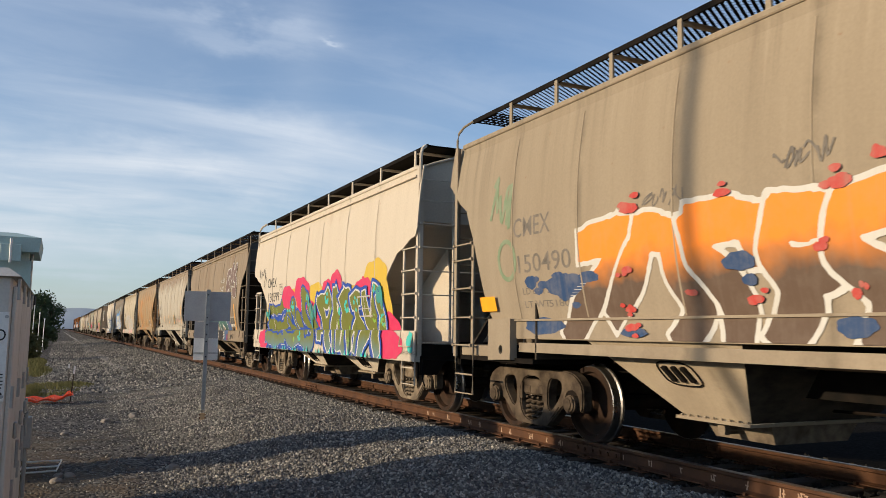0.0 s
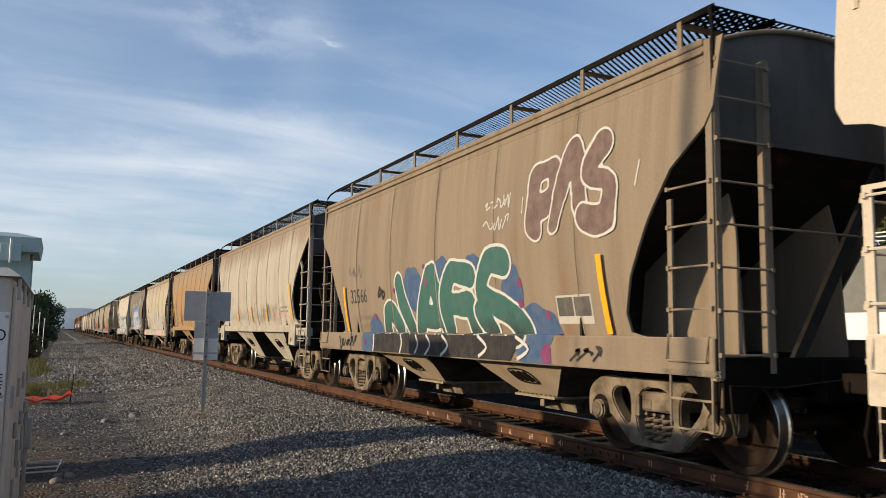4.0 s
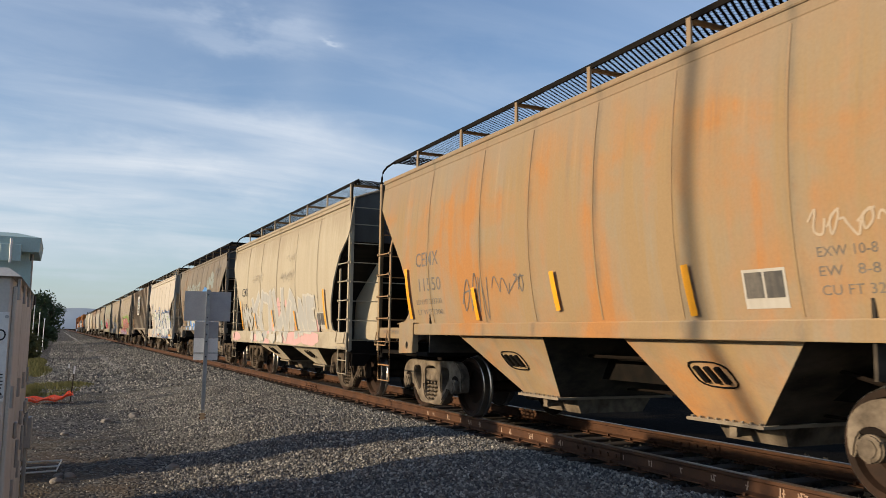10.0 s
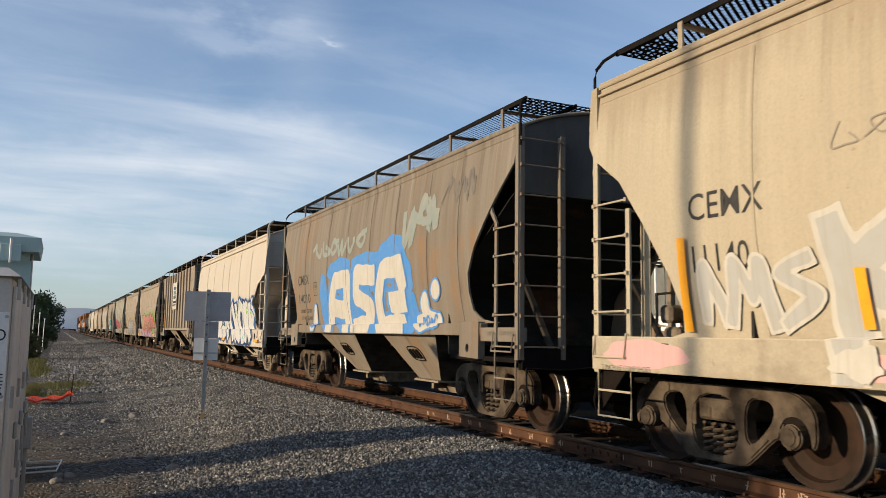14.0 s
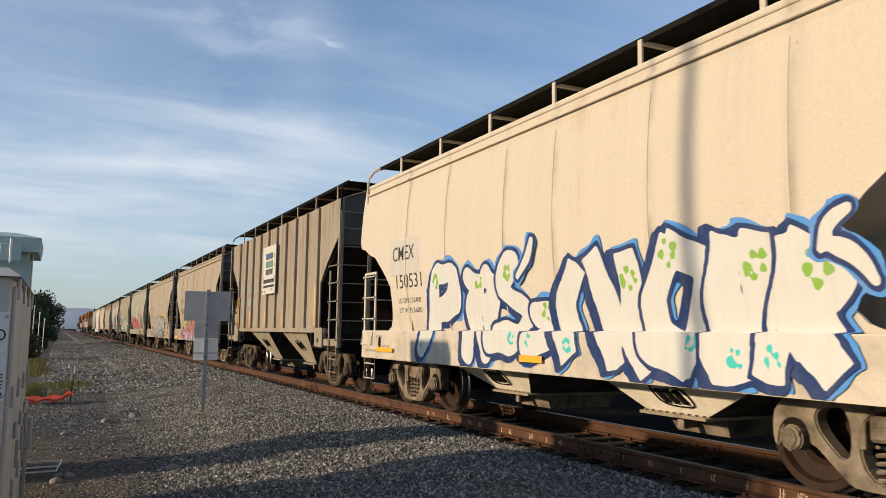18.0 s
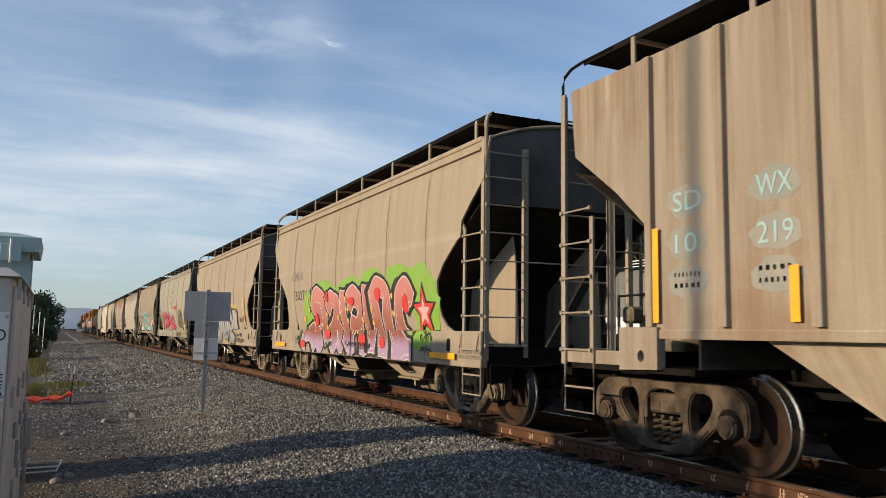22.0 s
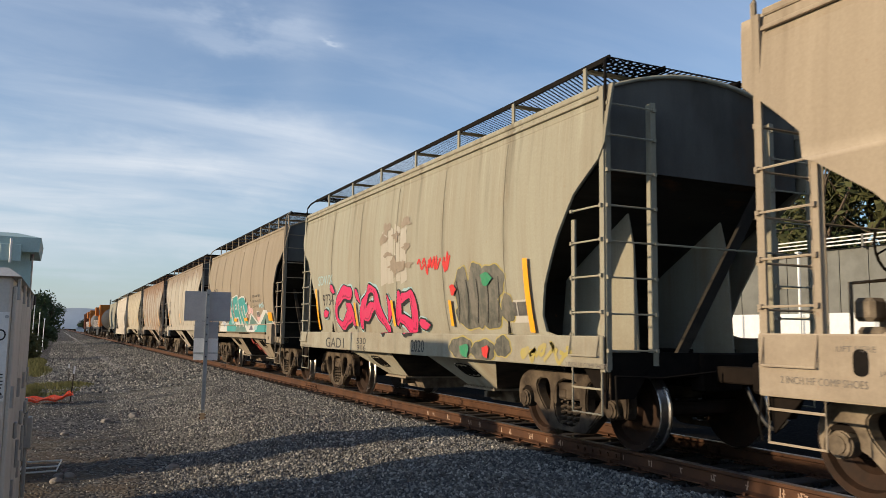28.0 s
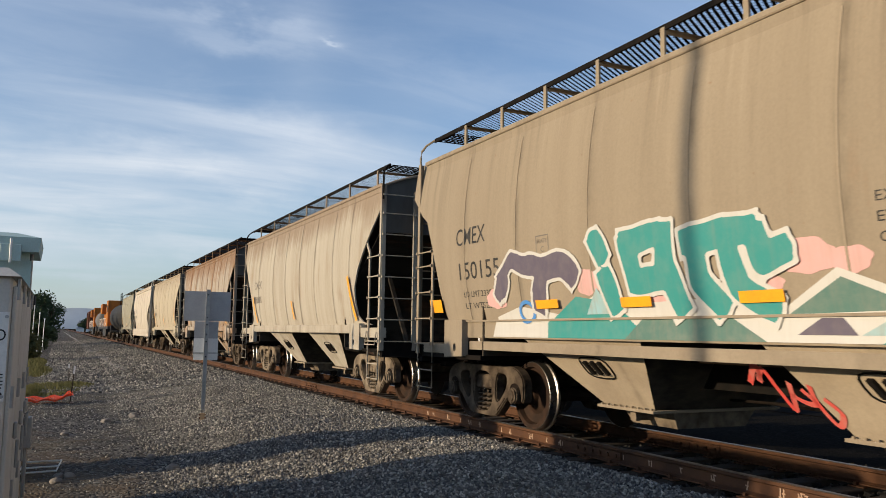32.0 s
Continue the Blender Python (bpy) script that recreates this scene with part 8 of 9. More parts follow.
    for q, (mat, pts) in enumerate(((S_WHITE, [(3.6, 1.24), (3.5, 1.5), (2.9, 1.62), (2.0, 1.5), (1.3, 1.72), (0.5, 1.6), (-0.5, 1.62), (-1.05, 1.50), (-1.6, 1.80), (-2.35, 1.50), (-3.2, 1.86), (-3.6, 1.84), (-4.15, 1.48), (-4.1, 1.24)]),
                                    (S_TEAL, [(2.3, 1.24), (2.3, 1.42), (1.7, 1.70), (1.1, 1.62), (0.6, 1.3), (0.5, 1.24)]), (S_MUTEGREEN, [(0.9, 1.24), (0.6, 1.46), (-0.5, 1.46), (-0.9, 1.24)]), (S_MUTEGREEN, [(-1.1, 1.46), (-1.62, 1.73), (-2.2, 1.48)]),
                                    (S_MUTEGREEN, [(-2.55, 1.46), (-3.45, 1.78), (-4.05, 1.50)]), (S_TEAL, [(-1.9, 1.24), (-2.4, 1.44), (-3.4, 1.44), (-3.7, 1.24)]), (S_PURPLE, [(-1.2, 1.30), (-1.42, 1.43), (-1.6, 1.43), (-1.72, 1.30)]), (S_PALEBLUE, [(-1.75, 1.30), (-2.0, 1.43), (-2.3, 1.43), (-2.2, 1.30)]),
                                    (S_SOFTPINK, [(-3.5, 1.24), (-3.8, 1.44), (-4.1, 1.44), (-4.12, 1.24)]), (S_PALEBLUE, [(1.55, 1.5), (1.3, 1.78), (1.1, 1.5)]))):
        shard(a, k, mat, pts, 0.0075 + 0.0006 * q, "sprayed shard of white and teal")
    LIFTS[a.name] = 0.016
    rist = [[[(1.25, 2.26), (1.14, 2.09)], [(1.12, 1.88), (1.0, 1.56)]], [[(0.74, 2.2), (0.64, 1.8)], [(0.76, 2.2), (0.29, 2.25)], [(0.19, 2.28), (0.2, 1.94), (0.03, 1.54)], [(0.67, 1.82), (0.29, 1.83)]],
            [[(-0.1, 2.11), (-0.86, 2.18)], [(-0.19, 2.06), (-0.24, 1.76), (-0.45, 1.53)], [(-0.89, 2.14), (-0.95, 1.92), (-1.16, 1.98)], [(-0.59, 2.02), (-0.68, 1.69), (-1.0, 1.53)]]]
    piece(a, k, "", 0, 0, 0, 0, S_PURPLE, S_WHITE, 2, 0.24, 0.04, "grey-purple letter", strokes=bend_all([[[(3.25, 1.95), (2.98, 2.15), (1.85, 2.04), (1.68, 1.90)], [(3.17, 1.93), (3.35, 1.76)], [(2.3, 2.0), (2.45, 1.6)]]], 0.3))
    piece(a, k, "", 0, 0, 0, 0, S_TEAL, S_WHITE, 3, 0.24, 0.04, "teal block letter", strokes=bend_all(rist, 0.2), flare=0.06, wob=0.015)
    put(a, k, 0.006, "graffiti_tag", S_PALEBLUE, lambda bm: scribble(bm, -2.75, -3.3, 1.92, 2.06, 4, 0.045, 31), "pale turquoise tag")
    put(a, k, 0.016, "graffiti_ring", S_SKY, lambda bm: ribbon(bm, [(2.75 + 0.16 * math.cos(t * 0.4), 1.55 + 0.12 * math.sin(t * 0.4)) for t in range(17)], 0.05), "blue sprayed ring")
    reflectors(a, k, [(-4.0, 1.77, -4.0, 1.55, 0.44), (-0.89, 1.66, -0.89, 1.56, 0.46), (0.67, 1.66, 0.67, 1.56, 0.46), (2.25, 1.68, 2.25, 1.58, 0.46), (5.24, 1.77, 5.24, 1.58, 0.40)])
    data_plate(a, k, -2.35, -2.70, 1.59, 1.84)
    size_lines(a, k, ("EXW 10-8  H 8-9", "EW   8-6  H 14-11", "CU FT 3282"), -1.97, 2.23, 0.075, LETTER)
    plate_c(a, k, 2.39, 2.12, 2.19, 2.44, LETTER_FADED)

    def hopper_tag(bm):
        scribble(bm, -0.35, -1.2, 0.72, 1.0, 4, 0.045, 37)
        for v in bm.verts:
            v.co.z += 0.30 * (v.co.y + 0.78)
            v.co.x = -(1.42 - 0.57 * (1.24 - v.co.z) / 0.76) - 0.012
    bm = bmesh.new()
    hopper_tag(bm)
    part("graffiti_tag", bm, S_WORNRED, a, "worn red tag on the hopper")

    for i in range(13):
        z = 0.93 if kd[i] in ("deep", "sleek") else 1.26 if kd[i] == "round" else None
        if z:
            for ya, yb in ((-4.88, -5.62), (5.62, 4.88)):
                lay(letters("2 INCH HF COMP SHOES", ya, yb, z, z + 0.055), kd[i], 0.004, "stencil_lettering", LETTER_FADED, c[i], "small stencilled shoe marking")

    # oval lifting holes, inner shade painted flat, with markings on the deep side sills
    for i in range(13):
        if kd[i] == "deep":
            for y in (4.93, -4.6):
                put(c[i], kd[i], 0.004, "lift_hole", DARK_STEEL, lambda bm: poly(bm, [(y + 0.062 * math.cos(q * math.pi / 8), 1.11 + 0.05 * (1 if 0 < q < 8 else -1 if q > 8 else 0) + 0.045 * math.sin(q * math.pi / 8)) for q in range(16)]), "flat dark oval for the shade in a lifting hole")
            lay(letters("LIFT HERE", 5.12, 4.81, 1.185, 1.225), kd[i], 0.004, "stencil_lettering", LETTER_FADED, c[i], "small stencilled marking")
            lay(letters("JACK HERE", 4.79, 4.47, 1.02, 1.06), kd[i], 0.004, "stencil_lettering", LETTER_FADED, c[i], "small stencilled marking")

    # marks stencilled on the leading ends
    for i, mark, num in ((0, "CMEX", "150490"), (5, "CEMX", "11140"), (10, "CMEX", "130258"), (12, "CMEX", "150155")):
        for text, z in ((mark, 3.66), (num, 3.44)):
            for one in islands(letters(text, -0.10, -0.10 + 0.1 * len(text), z, z + 0.15, 0.007)):
                for v in one.verts:
                    v.co = Vector((v.co.y, -end_y(kd[i], -1) + 0.157, v.co.z))
                part("stencil_letter", one, LETTER, c[i], "stencilled character")

    for i, y0, y1, z0, z1 in ((1, 3.05, 2.77, 2.20, 2.47), (3, 3.03, 2.78, 2.10, 2.36), (6, 2.98, 2.74, 2.06, 2.36), (10, 2.36, 2.07, 2.20, 2.48)):
        plate_c(c[i], kd[i], y0, y1, z0, z1, LETTER if i in (1, 6) else LETTER_FADED)

    # plain cars behind
    for i in (13, 14, 15, 16, 17):
        stencil(c[i], kd[i], "CMEX", 4.15, 3.3, 2.44, 2.66, LETTER_FADED)
        small_print(c[i], kd[i], 4.3, 3.3, 2.05, 1, i, LETTER_FADED, 0.18)
        if kd[i] == "round":
            reflectors(c[i], kd[i], [(4.22, 2.25, 3.97, 1.5, 0.10), (-4.12, 2.35, -4.40, 1.5, 0.10), (0.1, 2.0, 0.0, 1.56, 0.09)])


paint_cars()
# ---- the tail of the train: tank cars, locomotives, a boxcar ----
TANK_BLACK = car_paint("tank_black", (0.05, 0.05, 0.052), (0.10, 0.09, 0.08), 0.5, rust_amt=0.05, seed=13)
TANK_GREY = car_paint("tank_grey", (0.22, 0.22, 0.22), (0.13, 0.12, 0.11), 0.5, rust_amt=0.05, seed=14)
LOCO_ORANGE = car_paint("locomotive_orange", (0.62, 0.23, 0.05), (0.42, 0.17, 0.06), 0.4, rust_amt=0.05, seed=15)
BOX_BROWN = car_paint("boxcar_brown", (0.20, 0.08, 0.045), (0.12, 0.06, 0.04), 0.5, rust_amt=0.1, seed=16)


def build_tank_car(y, half, label, paint):
    car = tagged(new("tank_car"), label, "railcar", "cars of the train")
    bm = bmesh.new()
    prof = [(-half + 0.4, 0.2), (-half + 0.5, 1.0), (-half + 0.8, 1.42), (-half + 1.2, 1.50), (half - 1.2, 1.50), (half - 0.8, 1.42), (half - 0.5, 1.0), (half - 0.4, 0.2)]
    lathe(bm, prof, 0, 0, 0, 28)
    for v in bm.verts:
        v.co = Vector((v.co.y, v.co.x, v.co.z + 2.55))
    part("tank", bm, paint, car, "", True)
    bm = bmesh.new()
    box(bm, -0.4, 0.4, -0.6, 0.6, 4.0, 4.45, 0.05)
    part("dome", bm, paint, car, "valve dome with a platform")
    for s in (-1, 1):
        bm = bmesh.new()
        tube(bm, [(s * 0.9, -1.2, 4.9), (s * 0.9, 1.2, 4.9)], 0.03)
        for yy in (-1.2, 0, 1.2):
            tube(bm, [(s * 0.9, yy, 3.7), (s * 0.9, yy, 4.9)], 0.025)
        part("platform_rail", bm, DARK_STEEL, car)
        bm = bmesh.new()
        box(bm, s * 1.2 - 0.1, s * 1.2 + 0.1, -half, half, 0.95, 1.15)
        part("side_sill", bm, DARK_STEEL, car)
    wheels = []
    for e in (-1, 1):
        bm = bmesh.new()
        box(bm, -1.4, 1.4, e * (half - 1.8) - 0.4, e * (half - 1.8) + 0.4, 0.85, 1.7)
        part("saddle", bm, paint, car)
        bm = bmesh.new()
        box(bm, -0.15, 0.15, min(e * half, e * (half + 0.6)), max(e * half, e * (half + 0.6)), 0.74, 1.0, 0.02)
        part("coupler", bm, GREASY_DARK, car)
        wheels += build_truck(car, e * (half - 1.9))[1]
    CARS.append((car, y, wheels))


def build_locomotive(y, label):
    half = 10.6
    car = tagged(new("locomotive"), label, "locomotive", "locomotives of the train")

    def blk(name, mat, lab, *dims):
        bm = bmesh.new()
        box(bm, *dims, 0.05)
        return part(name, bm, mat, car, lab)
    blk("underframe", BLACK, "", -1.55, 1.55, -half, half, 1.25, 1.55)
    blk("fuel_tank", BLACK, "", -1.35, 1.35, -3.0, 3.0, 0.35, 1.25)
    blk("long_hood", LOCO_ORANGE, "", -0.95, 0.95, -6.2, half - 0.6, 1.55, 4.15)
    blk("radiator", LOCO_ORANGE, "wide radiator section", -1.45, 1.45, half - 4.6, half - 0.9, 3.3, 4.6)
    cab = blk("cab", LOCO_ORANGE, "", -1.50, 1.50, -9.0, -6.2, 1.55, 4.62)
    blk("nose", LOCO_ORANGE, "", -1.0, 1.0, -half + 0.3, -9.0, 1.55, 3.2)
    blk("roof_stripe", BLACK, "dark roof", -0.85, 0.85, -6.1, half - 4.8, 4.15, 4.40)
    for i, yy in enumerate((-8.3, -7.1)):
        bm = bmesh.new()
        box(bm, -1.515, -1.495, yy - 0.4, yy + 0.4, 3.2, 4.0)
        part("window", bm, BLACK, cab, "dark cab window")
    for s in (-1, 1):
        bm = bmesh.new()
        tube(bm, [(s * 1.5, -6.0, 2.55), (s * 1.5, half - 0.3, 2.55)], 0.025)
        for k in range(10):
            tube(bm, [(s * 1.5, -6 + k * 1.8, 1.5), (s * 1.5, -6 + k * 1.8, 2.55)], 0.02)
        part("handrail", bm, WHITE, car)
    wheels = []
    for e in (-1, 1):
        bm = bmesh.new()
        box(bm, -0.15, 0.15, min(e * half, e * (half + 0.5)), max(e * half, e * (half + 0.5)), 0.74, 1.0, 0.02)
        part("coupler", bm, GREASY_DARK, car)
        for d in (5.7, 8.0):
            wheels += build_truck(car, e * d)[1]
    CARS.append((car, y, wheels))


def build_boxcar(y):
    half = 7.8
    car = tagged(new("boxcar"), "brown steel boxcar at the end of the train", "railcar", "cars of the train")
    bm = bmesh.new()
    box(bm, -1.5, 1.5, -half, half, 1.1, 4.5, 0.04)
    body = part("body", bm, BOX_BROWN, car)
    for s in (-1, 1):
        bm = bmesh.new()
        box(bm, s * 1.53 - 0.03, s * 1.53 + 0.03, -1.6, 1.6, 1.2, 4.3, 0.01)
        part("door", bm, BOX_BROWN, car, "sliding side door")
        for k in range(14):
            yy = -half + 0.4 + k * 1.15
            if abs(yy) > 1.8:
                bm = bmesh.new()
                box(bm, s * 1.53 - 0.03, s * 1.53 + 0.03, yy - 0.05, yy + 0.05, 1.15, 4.4)
                part("side_post", bm, BOX_BROWN, car)
    bm = bmesh.new()
    box(bm, -0.3, 0.3, -half, half, 0.75, 1.1)
    part("centre_sill", bm, DARK_STEEL, car)
    wheels = []
    for e in (-1, 1):
        wheels += build_truck(car, e * (half - 1.9))[1]
        bm = bmesh.new()
        box(bm, -0.15, 0.15, min(e * half, e * (half + 0.5)), max(e * half, e * (half + 0.5)), 0.74, 1.0, 0.02)
        part("coupler", bm, GREASY_DARK, car)
    CARS.append((car, y, wheels))


build_tank_car(167.0, 9.6, "black tank car behind the hopper cars", TANK_BLACK)
build_locomotive(189.0, "orange diesel locomotive with a dark roof")
build_tank_car(208.5, 7.0, "grey tank car between the locomotives", TANK_GREY)
build_locomotive(228.0, "orange diesel locomotive near the train's end")
build_boxcar(248.0)
# ---- things beside the track ----
TAN_STUB = simple("tan_stub", (0.36, 0.26, 0.16), (0.24, 0.17, 0.1), 9.0, 0.6, 0.8)


def build_sign():
    x, y = 2.37, 14.6
    z = ground_z(x, y)
    sign = tagged(new("trackside_sign"), "bare metal sign seen from behind on a steel post", "sign")
    sign.location = (x, y, z)
    bm = bmesh.new()
    # U-channel post, leaning a little
    for a, b, c, d in ((-0.03, 0.03, -0.004, 0.004), (-0.034, -0.028, -0.03, 0.004), (0.028, 0.034, -0.03, 0.004)):
        vs = box(bm, a, b, c, d, 0.18, 2.30)
    for v in bm.verts:
        v.co.x += 0.006 * v.co.z
    post = part("post", bm, GALV, sign, "galvanised channel post")
    bm = bmesh.new()
    box(bm, -0.036, 0.036, -0.035, 0.012, -0.1, 0.13)
    part("post_base", bm, TAN_STUB, sign, "tan painted ground stub")
    bm = bmesh.new()
    for zz in (0.05, 0.10):
        tube(bm, [(-0.06, -0.02, zz), (0.06, -0.02, zz)], 0.015)
    part("bolt", bm, RAIL_RUST, sign)
    for name, x0, x1, z0, z1, mat, lab in (("sign_plate", -0.385, 0.405, 1.74, 2.265, SIGN_BACK, "grey back of a wide sign plate"), ("sign_plate", -0.20, 0.21, 1.44, 1.735, SIGN_BACK, "small grey plate"), ("sign_plate", -0.20, 0.215, 1.05, 1.435, WHITE, "pale square plate")):
        bm = bmesh.new()
        box(bm, x0, x1, 0.006, 0.010, z0, z1)
        ob = part(name, bm, mat, sign, lab)
        b2 = bmesh.new()
        for zz in (z0 + 0.06, z1 - 0.06):
            bmesh.ops.create_cone(b2, cap_ends=True, segments=8, radius1=0.012, radius2=0.012, depth=0.02, matrix=pose(0.01, 0.0, zz, 90))
        part("bolt", b2, DARK_STEEL, ob)
    bm = bmesh.new()
    box(bm, -0.21, 0.22, -0.006, 0.0, 1.165, 1.185)
    part("brace", bm, GALV, sign, "thin flat brace")
    sign.rotation_euler = (0, 0, radians(-6))


def build_cabinet():
    zc = -0.52
    cab = tagged(new("equipment_cabinet"), "grey steel equipment cabinet with a warning plate", "cabinet")
    x0, x1, y0, y1, zt = -1.55, -0.283, 5.85, 9.1, 1.60
    bm = bmesh.new()
    box(bm, x0, x1, y0, y1, zc, zt, 0.015)
    part("body", bm, CABINET, cab)
    bm = bmesh.new()
    hull8(bm, (x0 - 0.04, x1 + 0.05, y0 - 0.04, y1 + 0.04, zt), (x0 + 0.1, x1 - 0.03, y0 + 0.05, y1 - 0.05, zt + 0.06))
    part("lid", bm, CABINET, cab, "overhanging drip lid")
    for i, (a, b) in enumerate(((y0 + 0.05, y0 + 0.95), (y0 + 1.0, y0 + 1.9), (y0 + 1.95, y0 + 2.85), (y0 + 2.9, y1 - 0.05))):
        bm = bmesh.new()
        box(bm, x1, x1 + 0.028, a, b, zc + 0.12, zt - 0.06, 0.006)
        d = part("door", bm, CABINET, cab, "flush steel door")
        bm = bmesh.new()
        box(bm, x1 + 0.028, x1 + 0.055, b - 0.1, b - 0.04, 0.46, 0.58, 0.008)
        tube(bm, [(x1 + 0.06, b - 0.07, 0.25), (x1 + 0.06, b - 0.07, 0.45)], 0.012)
        part("handle", bm, GALV, d, "padlocked latch handle")
        for zz in (0.0, 0.75, 1.45):
            bm = bmesh.new()
            tube(bm, [(x1 + 0.035, a + 0.02, zz), (x1 + 0.035, a + 0.02, zz + 0.14)], 0.014)
            part("hinge", bm, GALV, d)
    bm = bmesh.new()
    box(bm, -0.95, -0.288, y0 - 0.006, y0, 0.80, 1.37, 0.002)
    plate = part("warning_plate", bm, WHITE, cab, "white plate with black letters")

    def word(text, xr, z0, z1):
        bm2 = letters(text, 0, 1, z0, z1)
        w = 0.06 * len(text)
        for v in bm2.verts:
            v.co = Vector((xr - w + w * v.co.y, y0 - 0.009, v.co.z))
        part("plate_lettering", bm2, BLACK, plate)
    word("D", -0.300, 1.185, 1.26)
    word("ME", -0.300, 0.925, 0.975)
    word("5", -0.300, 0.825, 0.89)
    bm = bmesh.new()
    box(bm, -0.60, -0.300, y0 - 0.009, y0 - 0.0065, 0.902, 0.910)
    part("plate_rule", bm, BLACK, plate)
    for z in (0.83, 1.34):
        bm = bmesh.new()
        bmesh.ops.create_cone(bm, cap_ends=True, segments=8, radius1=0.012, radius2=0.012, depth=0.012, matrix=pose(-0.302, y0 - 0.008, z, 90))
        part("screw", bm, GALV, plate)
    bm = bmesh.new()
    box(bm, x1 + 0.03, x1 + 0.11, y1 - 0.25, y1 - 0.1, 0.1, 0.4, 0.01)
    tube(bm, [(x1 + 0.06, y1 - 0.17, 0.1), (x1 + 0.06, y1 - 0.17, zc)], 0.02)
    part("conduit_box", bm, GALV, cab, "small conduit box with a pipe")


def build_hut():
    zc = -0.52
    hut = tagged(new("signal_hut"), "pale teal metal signal hut with a flat roof", "hut")
    x0, x1, y0, y1, zt = -3.0, -0.36, 10.65, 11.75, 2.16
    bm = bmesh.new()
    box(bm, x0, x1, y0, y1, zc, zt)
    part("wall", bm, HUT_TEAL, hut)
    bm = bmesh.new()
    for k in range(5):
        x = x0 + 0.25 + k * 0.6
        box(bm, x - 0.015, x + 0.015, y0 - 0.018, y0, zc, zt - 0.1)
    part("wall_seam", bm, HUT_TEAL, hut, "raised panel seams")
    bm = bmesh.new()
    hull8(bm, (x0 - 0.1, x1 + 0.10, y0 - 0.14, y1 + 0.12, zt), (x0 - 0.1, x1 + 0.12, y0 - 0.16, y1 + 0.12, zt + 0.17))
    hull8(bm, (x0 - 0.1, x1 + 0.12, y0 - 0.16, y1 + 0.12, zt + 0.17), (x0 + 0.2, x1 - 0.15, y0 + 0.1, y1 - 0.1, zt + 0.24))
    part("roof", bm, HUT_TEAL, hut, "roof with deep fascia")
    bm = bmesh.new()
    box(bm, -0.66, -0.44, y0 - 0.20, y0 - 0.165, zt - 0.12, zt + 0.08, 0.005)
    part("hanger_plate", bm, HUT_TEAL, hut, "square bracket plate")
    bm = bmesh.new()
    tube(bm, [(-0.55, y0 - 0.21, zt - 0.14), (-0.55, y0 - 0.21, zt + 0.14)], 0.014)
    part("conduit", bm, WHITE, hut, "thin pale conduit")
    bm = bmesh.new()
    box(bm, x1, x1 + 0.09, y0 + 0.35, y0 + 0.55, 1.55, 1.66, 0.01)
    part("floodlight", bm, BLACK, hut, "small dark lamp on the wall")
    bm = bmesh.new()
    tube(bm, [(x1 + 0.02, y0 + 0.2, zc), (x1 + 0.02, y0 + 0.2, zt)], 0.018)
    part("down_pipe", bm, GALV, hut)


def build_net():
    """Crumpled orange safety net on the ground, in strands."""
    net = tagged(new("safety_net"), "crumpled orange plastic safety netting on gravel", "netting")
    rng = random.Random(8)
    bm = bmesh.new()

    def at(u, v):
        x = -0.75 + 1.12 * u + 0.05 * math.sin(v * 9)
        y = 20.6 + 0.8 * u + 0.9 * (v - 0.5)
        h = 0.05 + 0.13 * abs(math.sin(u * 9 + v * 3)) * (1 - abs(v - 0.5)) + 0.12 * smooth01(0.8, 1.0, u)
        return Vector((x, y, ground_z(x, y) + h))
    for i in range(30):
        u = i / 29
        for a in range(8):
            v0, v1 = a / 8, (a + 1) / 8
            strip(bm, [at(u, v0), at(u, v1)], 0.02, 0.008, (1, 0, 0))
    for j in range(14):
        v = j / 13
        for a in range(22):
            strip(bm, [at(a / 22, v), at((a + 1) / 22, v)], 0.022, 0.008, (0, 1, 0))
    part("net_mesh", bm, NET, net)
    bm = bmesh.new()
    tube(bm, [at(i / 12, 0.0) + Vector((0, 0, 0.02)) for i in range(13)], 0.022)
    part("net_hem", bm, NET, net, "rolled net edge")


def build_stakes():
    for (x, y, h, lean) in ((0.36, 21.4, 0.88, 4), (0.40, 28.0, 0.62, -2)):
        st = tagged(new("survey_stake"), "thin wooden stake with a white top", "stake", "stakes by the net")
        st.location = (x, y, ground_z(x, y))
        st.rotation_euler = (0, radians(lean), 0)
        bm = bmesh.new()
        box(bm, -0.014, 0.014, -0.008, 0.008, -0.1, h * 0.78)
        part("shaft", bm, TIE_WOOD, st)
        bm = bmesh.new()
        box(bm, -0.02, 0.02, -0.011, 0.011, h * 0.78, h)
        part("flag_top", bm, WHITE, st, "white painted top")


